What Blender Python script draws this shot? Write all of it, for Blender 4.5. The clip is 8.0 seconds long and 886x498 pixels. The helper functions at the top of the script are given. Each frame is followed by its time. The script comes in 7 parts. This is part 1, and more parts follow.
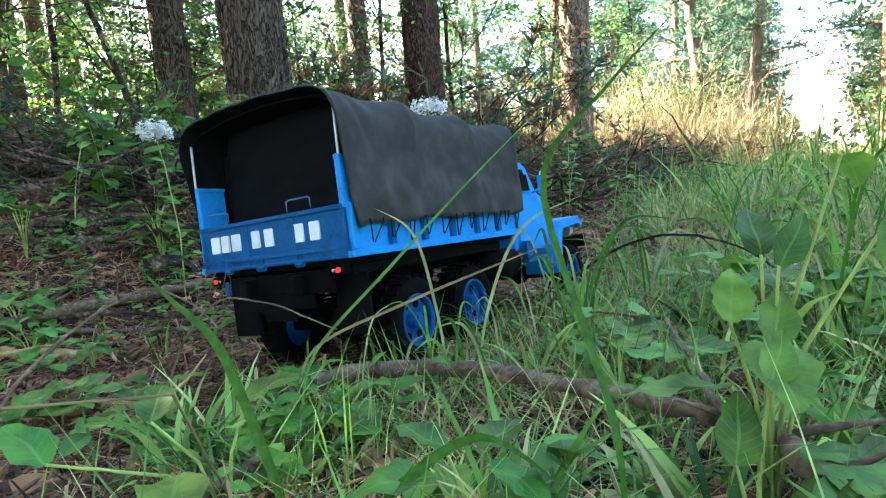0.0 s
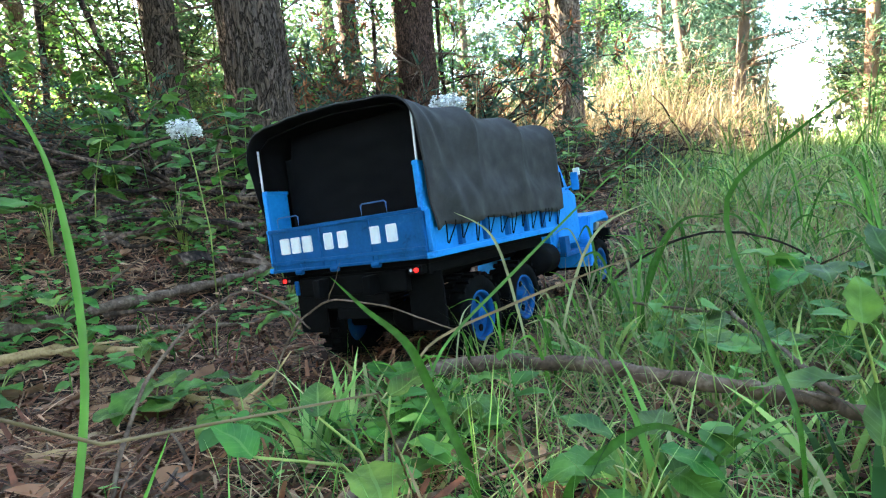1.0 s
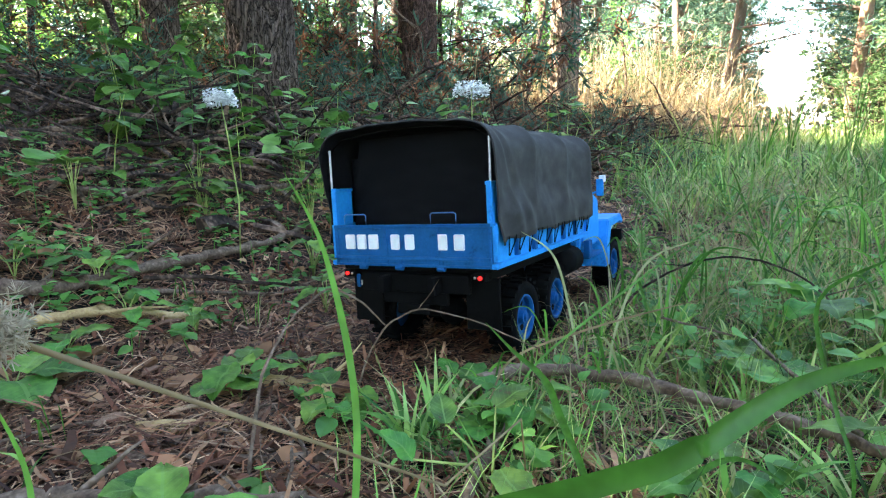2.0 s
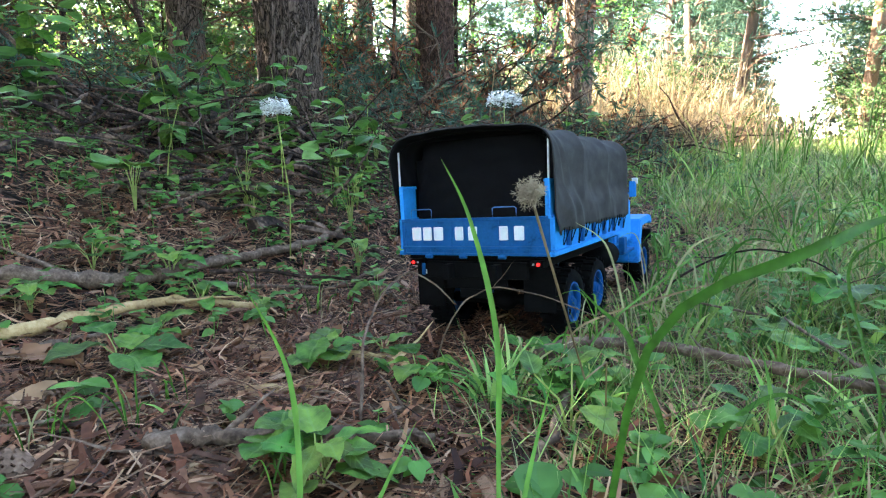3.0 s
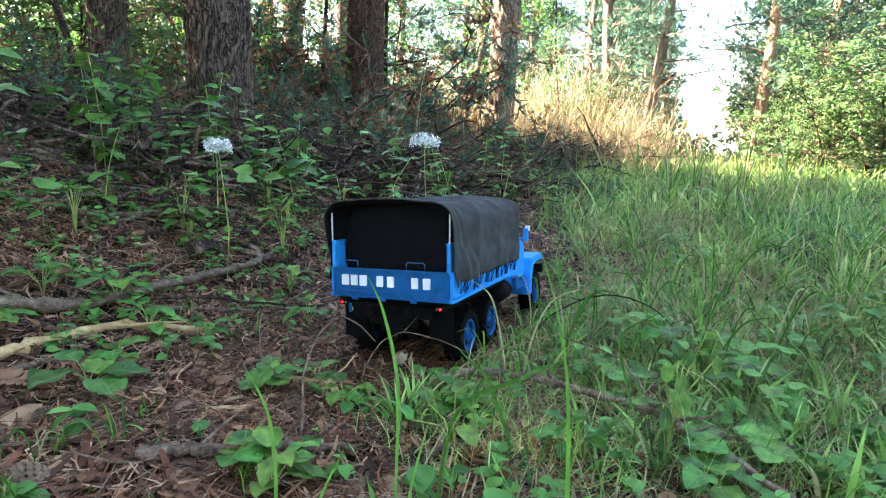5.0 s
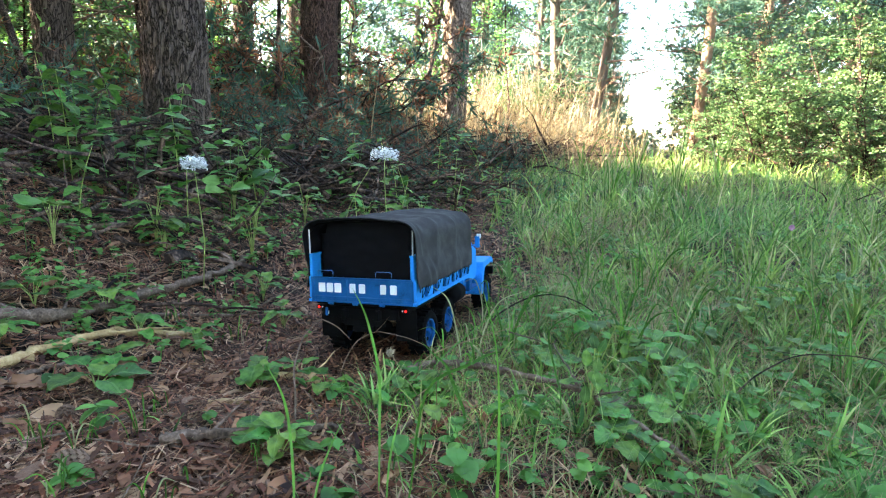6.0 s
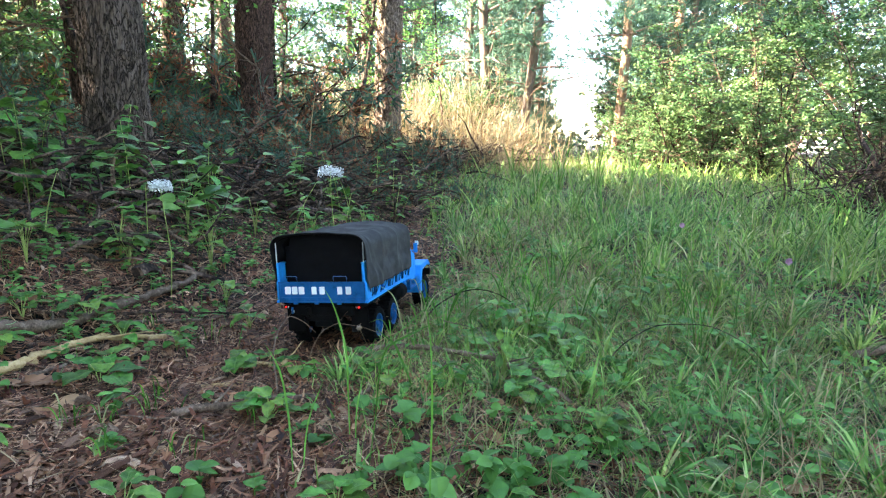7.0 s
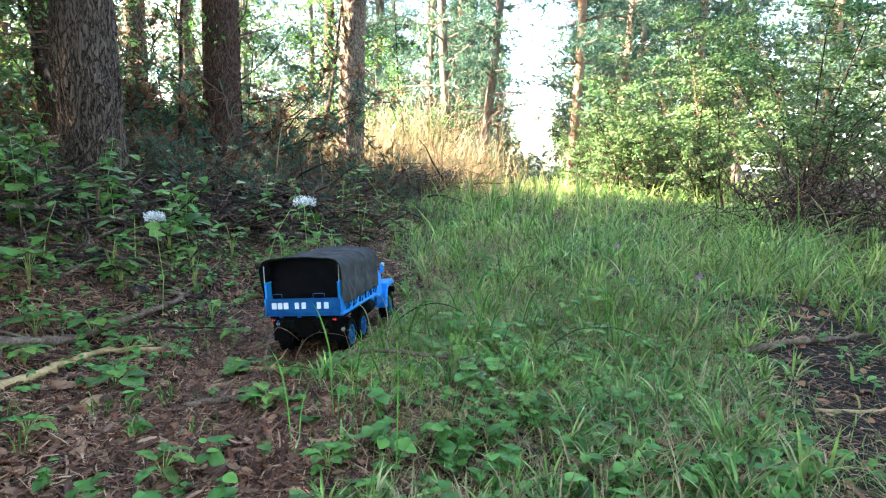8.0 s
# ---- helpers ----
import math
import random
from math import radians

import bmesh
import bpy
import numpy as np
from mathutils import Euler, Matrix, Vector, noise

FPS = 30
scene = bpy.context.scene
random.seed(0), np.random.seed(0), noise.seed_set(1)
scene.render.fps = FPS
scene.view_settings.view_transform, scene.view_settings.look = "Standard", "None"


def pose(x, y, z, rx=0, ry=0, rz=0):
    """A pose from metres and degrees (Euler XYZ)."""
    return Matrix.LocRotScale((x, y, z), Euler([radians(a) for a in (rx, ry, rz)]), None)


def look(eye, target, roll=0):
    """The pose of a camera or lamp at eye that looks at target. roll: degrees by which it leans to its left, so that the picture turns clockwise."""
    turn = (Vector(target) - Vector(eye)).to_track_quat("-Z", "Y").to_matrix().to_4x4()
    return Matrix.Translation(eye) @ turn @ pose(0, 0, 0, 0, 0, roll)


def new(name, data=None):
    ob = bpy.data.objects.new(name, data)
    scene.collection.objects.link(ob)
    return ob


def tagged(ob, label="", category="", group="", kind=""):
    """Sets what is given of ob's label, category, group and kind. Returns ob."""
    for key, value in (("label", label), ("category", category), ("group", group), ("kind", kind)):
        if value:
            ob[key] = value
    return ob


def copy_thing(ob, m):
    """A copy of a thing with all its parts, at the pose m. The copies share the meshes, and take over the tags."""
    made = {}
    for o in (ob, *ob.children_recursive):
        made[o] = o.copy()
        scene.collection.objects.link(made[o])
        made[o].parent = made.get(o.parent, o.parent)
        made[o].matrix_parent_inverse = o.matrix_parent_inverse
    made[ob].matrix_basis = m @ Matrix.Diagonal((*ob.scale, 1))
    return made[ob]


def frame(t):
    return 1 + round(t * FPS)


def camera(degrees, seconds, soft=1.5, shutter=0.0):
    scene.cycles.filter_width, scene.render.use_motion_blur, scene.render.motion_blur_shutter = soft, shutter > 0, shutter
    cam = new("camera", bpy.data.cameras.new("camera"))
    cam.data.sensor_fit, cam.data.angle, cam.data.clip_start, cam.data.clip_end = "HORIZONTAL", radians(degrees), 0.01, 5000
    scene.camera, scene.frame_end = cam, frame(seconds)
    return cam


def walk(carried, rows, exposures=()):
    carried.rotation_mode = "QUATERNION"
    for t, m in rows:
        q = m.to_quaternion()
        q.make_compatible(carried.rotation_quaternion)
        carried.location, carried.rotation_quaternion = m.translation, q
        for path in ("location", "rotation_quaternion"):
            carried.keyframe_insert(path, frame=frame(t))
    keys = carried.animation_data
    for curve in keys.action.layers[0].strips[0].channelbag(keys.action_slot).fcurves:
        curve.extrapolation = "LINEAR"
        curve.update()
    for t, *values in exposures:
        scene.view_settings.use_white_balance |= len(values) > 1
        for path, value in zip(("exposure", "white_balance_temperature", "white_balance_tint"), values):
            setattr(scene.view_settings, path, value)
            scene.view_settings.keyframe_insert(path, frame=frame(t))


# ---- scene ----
cam = camera(75.15, 8.0, soft=1.2)
# ---- camera ----
PATH = [
    (0.0, 0.4540, -0.3824, 0.1906, 33.188, -6.313, -4.597),
    (0.5, 0.4266, -0.4021, 0.2197, 33.589, -8.141, -3.948),
    (1.0, 0.4002, -0.4516, 0.2129, 31.909, -7.569, -5.036),
    (1.5, 0.3752, -0.4943, 0.2510, 30.060, -10.809, -3.000),
    (2.8, 0.3234, -0.6336, 0.2892, 30.334, -12.155, 1.703),
    (3.0, 0.3332, -0.6527, 0.2727, 30.443, -10.747, -0.171),
    (3.5, 0.3763, -0.7090, 0.2926, 30.168, -10.117, -1.068),
    (4.0, 0.4099, -0.7278, 0.3183, 29.218, -10.112, -0.677),
    (4.5, 0.4203, -0.7519, 0.3638, 26.070, -10.805, 0.679),
    (5.0, 0.4258, -0.8090, 0.3887, 22.884, -10.849, 2.762),
    (6.5, 0.5081, -1.0701, 0.4806, 15.858, -11.104, 1.816),
    (7.0, 0.5382, -1.2097, 0.5070, 12.137, -10.688, 1.850),
    (7.5, 0.5239, -1.3481, 0.5294, 7.807, -9.975, 2.660),
    (8.0, 0.5981, -1.4776, 0.5609, 8.486, -8.630, 1.828),
]
walk(cam, [(t, pose(x, y, z) @ Matrix.Rotation(radians(yaw), 4, "Z") @ Matrix.Rotation(radians(90 + pitch), 4, "X") @ Matrix.Rotation(radians(roll), 4, "Z"))
           for t, x, y, z, yaw, pitch, roll in PATH], exposures=[(0.0, 4.95, 7000, 6), (1.5, 5.03, 7000, 9), (2.8, 5.06, 7000, 14), (8.0, 4.97, 6950, 13)])

# ---- light ----
SUN_AZ, SUN_EL = 100.0, 33.0     # degrees left of +y, above the horizon
world = bpy.data.worlds.new("sky")
scene.world = world
world.use_nodes = True
wn = world.node_tree
sky = wn.nodes.new("ShaderNodeTexSky")
sky.sky_type = "NISHITA"
sky.sun_disc = False
sky.sun_elevation = radians(SUN_EL)
sky.sun_rotation = radians(-SUN_AZ)
sky.air_density, sky.dust_density, sky.ozone_density = 1.0, 0.8, 1.5
wn.links.new(sky.outputs[0], wn.nodes["Background"].inputs[0])
wn.nodes["Background"].inputs[1].default_value = 0.095
sun = new("sun", bpy.data.lights.new("sun", "SUN"))
sun.data.energy, sun.data.angle, sun.data.color = 4.2, radians(0.5), (1.0, 0.91, 0.75)
sun.matrix_world = look((-20 * math.sin(radians(SUN_AZ)), 20 * math.cos(radians(SUN_AZ)), 20 * math.tan(radians(SUN_EL))), (0, 0, 0))


# ---- materials ----
def material(name):
    m = bpy.data.materials.new(name)
    m.use_nodes = True
    return m, m.node_tree.nodes, m.node_tree.links, m.node_tree.nodes["Principled BSDF"]


def ramp(nodes, stops):
    r = nodes.new("ShaderNodeValToRGB")
    while len(r.color_ramp.elements) < len(stops):
        r.color_ramp.elements.new(0.5)
    for e, (p, c) in zip(r.color_ramp.elements, stops):
        e.position, e.color = p, (*c, 1)
    return r


def noisy(name, stops, scale, rough=0.8, bump=0.3, depth=0.002, fine=6.0, metal=0.0, stretch=(1, 1, 1), spec=0.4):
    """Two scales of noise drive the colour; the finer one drives the relief."""
    m, n, l, b = material(name)
    co = n.new("ShaderNodeTexCoord")
    mp = n.new("ShaderNodeMapping")
    mp.inputs["Scale"].default_value = stretch
    l.new(co.outputs["Object"], mp.inputs[0])
    a = n.new("ShaderNodeTexNoise")
    a.inputs["Scale"].default_value, a.inputs["Detail"].default_value = scale, 8
    f = n.new("ShaderNodeTexNoise")
    f.inputs["Scale"].default_value, f.inputs["Detail"].default_value = scale * fine, 5
    mix = n.new("ShaderNodeMath")
    mix.operation = "MULTIPLY_ADD"
    mix.inputs[1].default_value = 0.35
    l.new(mp.outputs[0], a.inputs[0])
    l.new(mp.outputs[0], f.inputs[0])
    l.new(f.outputs[0], mix.inputs[0])
    half = n.new("ShaderNodeMath")
    half.operation = "MULTIPLY"
    half.inputs[1].default_value = 0.65
    l.new(a.outputs[0], half.inputs[0])
    l.new(half.outputs[0], mix.inputs[2])
    r = ramp(n, stops)
    l.new(mix.outputs[0], r.inputs[0])
    l.new(r.outputs[0], b.inputs["Base Color"])
    b.inputs["Roughness"].default_value, b.inputs["Metallic"].default_value = rough, metal
    b.inputs["Specular IOR Level"].default_value = spec
    bp = n.new("ShaderNodeBump")
    bp.inputs["Strength"].default_value, bp.inputs["Distance"].default_value = bump, depth
    l.new(mix.outputs[0], bp.inputs["Height"])
    l.new(bp.outputs[0], b.inputs["Normal"])
    return m


def leafy(name, colours, through_light=0.35, rough=0.5, scale=30.0, wide=0.0):
    """Leaves and blades: colour differs from piece to piece, with blotches, and light comes through."""
    m, n, l, b = material(name)
    g = n.new("ShaderNodeNewGeometry")
    k = len(colours)
    r = ramp(n, [(i / max(1, k - 1), c) for i, c in enumerate(colours)])
    l.new(g.outputs["Random Per Island"], r.inputs[0])
    co = n.new("ShaderNodeTexCoord")
    t = n.new("ShaderNodeTexNoise")
    t.inputs["Scale"].default_value = scale
    l.new(co.outputs["Object"], t.inputs[0])
    v = n.new("ShaderNodeMapRange")
    v.inputs["From Min"].default_value, v.inputs["From Max"].default_value = 0.3, 0.7
    v.inputs["To Min"].default_value, v.inputs["To Max"].default_value = 0.72, 1.25
    l.new(t.outputs[0], v.inputs[0])
    h = n.new("ShaderNodeHueSaturation")
    l.new(v.outputs[0], h.inputs["Value"])
    l.new(r.outputs[0], h.inputs["Color"])
    if wide:
        # broad patches of yellower and bluer growth
        p = n.new("ShaderNodeTexNoise")
        p.inputs["Scale"].default_value, p.inputs["Detail"].default_value = wide, 3
        l.new(co.outputs["Object"], p.inputs[0])
        hue = n.new("ShaderNodeMapRange")
        hue.inputs["From Min"].default_value, hue.inputs["From Max"].default_value = 0.32, 0.68
        hue.inputs["To Min"].default_value, hue.inputs["To Max"].default_value = 0.465, 0.525
        l.new(p.outputs[0], hue.inputs[0])
        l.new(hue.outputs[0], h.inputs["Hue"])
        # denser, darker growth in places
        thick = n.new("ShaderNodeTexNoise")
        thick.inputs["Scale"].default_value, thick.inputs["Detail"].default_value = wide * 2.6, 4
        l.new(co.outputs["Object"], thick.inputs[0])
        dark = n.new("ShaderNodeMapRange")
        dark.inputs["From Min"].default_value, dark.inputs["From Max"].default_value = 0.35, 0.62
        dark.inputs["To Min"].default_value, dark.inputs["To Max"].default_value = 0.7, 1.2
        l.new(thick.outputs[0], dark.inputs[0])
        both = n.new("ShaderNodeMath")
        both.operation = "MULTIPLY"
        l.new(dark.outputs[0], both.inputs[0])
        l.new(v.outputs[0], both.inputs[1])
        l.new(both.outputs[0], h.inputs["Value"])
    l.new(h.outputs[0], b.inputs["Base Color"])
    b.inputs["Roughness"].default_value = rough
    b.inputs["Specular IOR Level"].default_value = 0.22
    tr = n.new("ShaderNodeBsdfTranslucent")
    l.new(h.outputs[0], tr.inputs[0])
    mx = n.new("ShaderNodeMixShader")
    mx.inputs[0].default_value = through_light
    l.new(b.outputs[0], mx.inputs[1])
    l.new(tr.outputs[0], mx.inputs[2])
    l.new(mx.outputs[0], n["Material Output"].inputs[0])
    return m


def soil():
    """Brown needle litter, with greener moss where the lane runs."""
    m, n, l, b = material("needle_litter")
    co = n.new("ShaderNodeTexCoord")
    a = n.new("ShaderNodeTexNoise")
    a.inputs["Scale"].default_value, a.inputs["Detail"].default_value = 2.2, 8
    f = n.new("ShaderNodeTexNoise")
    f.inputs["Scale"].default_value, f.inputs["Detail"].default_value = 60, 8
    v = n.new("ShaderNodeTexVoronoi")
    v.inputs["Scale"].default_value = 90
    for q in (a, f, v):
        l.new(co.outputs["Object"], q.inputs["Vector"])
    # the near-black stops also hold the shade between litter pieces
    r1 = ramp(n, [(0.3, (0.002, 0.0013, 0.0008)), (0.5, (0.008, 0.0045, 0.003)), (0.62, (0.028, 0.016, 0.010)), (0.8, (0.11, 0.066, 0.042))])
    l.new(f.outputs[0], r1.inputs[0])
    r2 = ramp(n, [(0.35, (0.55, 0.5, 0.48)), (0.62, (1, 1, 1))])
    l.new(a.outputs[0], r2.inputs[0])
    mx = n.new("ShaderNodeMix")
    mx.data_type, mx.blend_type = "RGBA", "MULTIPLY"
    mx.inputs[0].default_value = 1
    l.new(r1.outputs[0], mx.inputs[6])
    l.new(r2.outputs[0], mx.inputs[7])
    l.new(mx.outputs[2], b.inputs["Base Color"])
    b.inputs["Roughness"].default_value = 0.95
    b.inputs["Specular IOR Level"].default_value = 0.2
    bp = n.new("ShaderNodeBump")
    bp.inputs["Strength"].default_value, bp.inputs["Distance"].default_value = 0.8, 0.012
    l.new(f.outputs[0], bp.inputs["Height"])
    l.new(bp.outputs[0], b.inputs["Normal"])
    return m


def bark(name, plate, joint, wide=19.0):
    """Long raised plates between dark furrows, with grain on the plates."""
    m, n, l, b = material(name)
    co = n.new("ShaderNodeTexCoord")
    mp = n.new("ShaderNodeMapping")
    mp.inputs["Scale"].default_value = (1, 1, 0.22)
    l.new(co.outputs["Object"], mp.inputs[0])
    warp = n.new("ShaderNodeTexNoise")
    warp.inputs["Scale"].default_value, warp.inputs["Detail"].default_value = wide * 0.8, 4
    l.new(mp.outputs[0], warp.inputs[0])
    add = n.new("ShaderNodeMix")
    add.data_type, add.blend_type = "RGBA", "LINEAR_LIGHT"
    add.inputs[0].default_value = 0.2
    l.new(mp.outputs[0], add.inputs[6])
    l.new(warp.outputs["Color"], add.inputs[7])
    v = n.new("ShaderNodeTexVoronoi")
    v.feature = "DISTANCE_TO_EDGE"
    v.inputs["Scale"].default_value = wide
    l.new(add.outputs[2], v.inputs["Vector"])
    fine = n.new("ShaderNodeTexNoise")
    fine.inputs["Scale"].default_value, fine.inputs["Detail"].default_value = wide * 6, 8
    l.new(mp.outputs[0], fine.inputs[0])
    crack = n.new("ShaderNodeMapRange")
    crack.inputs["From Max"].default_value = 0.13
    l.new(v.outputs["Distance"], crack.inputs[0])
    r = ramp(n, [(0.3, plate[0]), (0.5, plate[1]), (0.72, plate[2])])
    l.new(fine.outputs[0], r.inputs[0])
    mx = n.new("ShaderNodeMix")
    mx.data_type = "RGBA"
    mx.inputs[6].default_value = (*joint, 1)
    l.new(crack.outputs[0], mx.inputs[0])
    l.new(r.outputs[0], mx.inputs[7])
    l.new(mx.outputs[2], b.inputs["Base Color"])
    hgt = n.new("ShaderNodeMath")
    hgt.operation = "MULTIPLY_ADD"
    hgt.inputs[1].default_value = 0.35
    l.new(fine.outputs[0], hgt.inputs[0])
    l.new(crack.outputs[0], hgt.inputs[2])
    bp = n.new("ShaderNodeBump")
    bp.inputs["Strength"].default_value, bp.inputs["Distance"].default_value = 1.0, 0.02
    l.new(hgt.outputs[0], bp.inputs["Height"])
    l.new(bp.outputs[0], b.inputs["Normal"])
    b.inputs["Roughness"].default_value, b.inputs["Specular IOR Level"].default_value = 0.95, 0.1
    return m


M_SOIL = soil()
M_BARK = bark("pine_bark", ((0.07, 0.048, 0.036), (0.12, 0.085, 0.063), (0.18, 0.132, 0.10)), (0.022, 0.015, 0.011))
# pine bark lightened to look sunlit on the lane-edge trunk
M_BARK_LIT = bark("lit_pine_bark", ((0.143, 0.1, 0.0747), (0.253, 0.18, 0.135), (0.374, 0.275, 0.211)), (0.055, 0.037, 0.027))
M_BARK_RED = bark("red_bark", ((0.05, 0.029, 0.022), (0.11, 0.062, 0.044), (0.18, 0.105, 0.074)), (0.02, 0.013, 0.010), 22.0)
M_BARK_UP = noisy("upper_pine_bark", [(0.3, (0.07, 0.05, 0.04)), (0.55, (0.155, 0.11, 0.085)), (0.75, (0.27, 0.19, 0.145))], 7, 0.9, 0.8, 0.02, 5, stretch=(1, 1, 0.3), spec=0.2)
# lit copy of the upper bark: sunlight is put into its orange
M_BARK_SUN = noisy("sunlit_orange_bark", [(0.3, (0.15, 0.085, 0.055)), (0.55, (0.31, 0.18, 0.115)), (0.75, (0.45, 0.28, 0.18))], 7, 0.9, 0.8, 0.02, 5, stretch=(1, 1, 0.3), spec=0.2)
M_TWIG = noisy("dead_wood", [(0.3, (0.042, 0.026, 0.017)), (0.5, (0.13, 0.085, 0.056)), (0.75, (0.29, 0.205, 0.145))], 60, 0.85, 0.8, 0.003, 4, stretch=(1, 1, 1), spec=0.2)
M_STICK = noisy("weathered_stick", [(0.3, (0.22, 0.12, 0.05)), (0.5, (0.46, 0.30, 0.13)), (0.75, (0.62, 0.45, 0.23))], 50, 0.8, 0.5, 0.002, 4, spec=0.25)
M_GRASS = leafy("grass_blades", [(0.012, 0.042, 0.010), (0.17, 0.33, 0.06), (0.022, 0.075, 0.017), (0.28, 0.46, 0.10), (0.03, 0.105, 0.024), (0.22, 0.40, 0.075), (0.42, 0.52, 0.16), (0.06, 0.16, 0.032), (0.50, 0.44, 0.22), (0.11, 0.26, 0.05), (0.31, 0.44, 0.12)], 0.30, 0.5, 30.0, 1.6)
M_BLADE = leafy("near_grass_blade", [(0.036, 0.12, 0.014), (0.055, 0.155, 0.02)], 0.35, 0.4, 240.0)
M_DRY = leafy("dry_grass", [(0.32, 0.23, 0.115), (0.47, 0.35, 0.19), (0.22, 0.15, 0.075), (0.38, 0.30, 0.16)], 0.3, 0.7)
M_STRAW = leafy("dry_broom_stems", [(0.32, 0.26, 0.165), (0.46, 0.38, 0.26), (0.22, 0.17, 0.105), (0.17, 0.19, 0.09)], 0.2, 0.7)
M_STALK = leafy("pale_stalks", [(0.16, 0.27, 0.07), (0.26, 0.33, 0.12), (0.36, 0.34, 0.17), (0.12, 0.23, 0.055)], 0.3, 0.6)
# the darkest browns deepen the shaded gaps in the litter
M_NEEDLE_LITTER = leafy("fallen_needles", [(0.0095, 0.0035, 0.0017), (0.2544, 0.1008, 0.0476), (0.017, 0.0067, 0.0034), (0.4664, 0.2496, 0.136), (0.0095, 0.004, 0.0024), (0.1908, 0.0768, 0.0382), (0.0307, 0.0115, 0.0055), (0.636, 0.384, 0.2253), (0.0148, 0.0058, 0.003), (0.3498, 0.1488, 0.0723)], 0.05, 0.75)
M_CHIP = leafy("bark_chips", [(0.0371, 0.012, 0.0055), (0.1696, 0.0595, 0.0281), (0.0148, 0.0053, 0.003), (0.2968, 0.1296, 0.0646), (0.0244, 0.0086, 0.0043), (0.4876, 0.2592, 0.1403), (0.0901, 0.0298, 0.014), (0.018, 0.0062, 0.0034), (0.212, 0.073, 0.0331), (0.0265, 0.0096, 0.0047)], 0.05, 0.7, 120.0)
M_BRUSH = noisy("dark_dead_wood", [(0.40, (0.009, 0.006, 0.0045)), (0.51, (0.045, 0.028, 0.020)), (0.66, (0.24, 0.155, 0.105))], 12, 0.85, 0.6, 0.002, 8, spec=0.15)
M_HERB = leafy("herb_leaves", [(0.04, 0.12, 0.022), (0.10, 0.27, 0.05), (0.055, 0.165, 0.03), (0.17, 0.37, 0.075), (0.07, 0.20, 0.045), (0.13, 0.31, 0.06)], 0.38, 0.46)
M_BANK = leafy("bank_leaves", [(0.03, 0.10, 0.022), (0.08, 0.21, 0.045), (0.14, 0.31, 0.065), (0.045, 0.14, 0.035), (0.20, 0.38, 0.085)], 0.4, 0.36)
# fresh hazel green, raised to stand for sunlight on the leaves
M_LIME = leafy("fresh_sunlit_hazel_leaves", [(0.12, 0.29, 0.04), (0.22, 0.43, 0.07), (0.09, 0.25, 0.035), (0.28, 0.47, 0.10)], 0.55, 0.45, 8.0)
M_BROAD = leafy("broad_leaves", [(0.026, 0.072, 0.026), (0.085, 0.17, 0.052), (0.04, 0.10, 0.036), (0.10, 0.185, 0.065), (0.044, 0.115, 0.046), (0.14, 0.21, 0.072), (0.075, 0.15, 0.055)], 0.36, 0.6, 8.0, 0.9)
M_YOUNG = leafy("fresh_leaves", [(0.10, 0.28, 0.03), (0.14, 0.34, 0.045), (0.08, 0.24, 0.05)], 0.42, 0.35, 60.0)
# far leaves with sunlight and blue haze mixed into their colours
M_FAR = leafy("sunlit_hazy_distance", [(0.038, 0.07, 0.045), (0.09, 0.115, 0.06), (0.16, 0.16, 0.075), (0.035, 0.068, 0.055), (0.20, 0.175, 0.09)], 0.42, 0.6, 0.5)
M_PINE = leafy("pine_needles", [(0.032, 0.08, 0.055), (0.05, 0.112, 0.075), (0.07, 0.135, 0.08), (0.04, 0.10, 0.08), (0.095, 0.145, 0.075)], 0.3, 0.6)
M_DEAD_NEEDLE = leafy("dead_brown_needles", [(0.12, 0.055, 0.03), (0.30, 0.13, 0.06), (0.07, 0.04, 0.028), (0.22, 0.09, 0.045)], 0.25, 0.8)
M_DEAD_LEAF = leafy("fallen_leaves", [(0.30, 0.12, 0.055), (0.40, 0.20, 0.095), (0.22, 0.09, 0.045), (0.42, 0.25, 0.13), (0.35, 0.155, 0.075)], 0.15, 0.7)
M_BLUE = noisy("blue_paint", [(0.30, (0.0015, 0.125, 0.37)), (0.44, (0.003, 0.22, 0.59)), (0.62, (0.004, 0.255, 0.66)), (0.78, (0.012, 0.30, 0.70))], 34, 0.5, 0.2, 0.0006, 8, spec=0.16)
# streaky worn copy of the blue, with the shade on its parts put in
M_BLUE_WORN_SHADE = noisy("shaded_worn_blue_paint", [(0.28, (0.0012, 0.036, 0.105)), (0.42, (0.002, 0.074, 0.215)), (0.60, (0.003, 0.092, 0.26)), (0.74, (0.02, 0.13, 0.30))], 45, 0.6, 0.25, 0.0006, 8, spec=0.10)
M_CANVAS = noisy("grey_canvas", [(0.3, (0.020, 0.0195, 0.019)), (0.5, (0.036, 0.0355, 0.034)), (0.75, (0.068, 0.067, 0.064))], 40, 0.9, 0.35, 0.0008, 25, spec=0.2)
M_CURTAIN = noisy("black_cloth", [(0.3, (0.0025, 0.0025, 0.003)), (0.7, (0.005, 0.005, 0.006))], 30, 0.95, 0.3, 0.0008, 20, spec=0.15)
M_BLACK = noisy("black_plastic", [(0.3, (0.002, 0.002, 0.002)), (0.7, (0.005, 0.005, 0.005))], 40, 0.8, 0.3, 0.0006, 6, spec=0.06)
M_TYRE = noisy("tyre_rubber", [(0.3, (0.0025, 0.0025, 0.0025)), (0.62, (0.005, 0.005, 0.0045)), (0.8, (0.022, 0.018, 0.014))], 50, 0.95, 0.4, 0.0008, 6, spec=0.06)
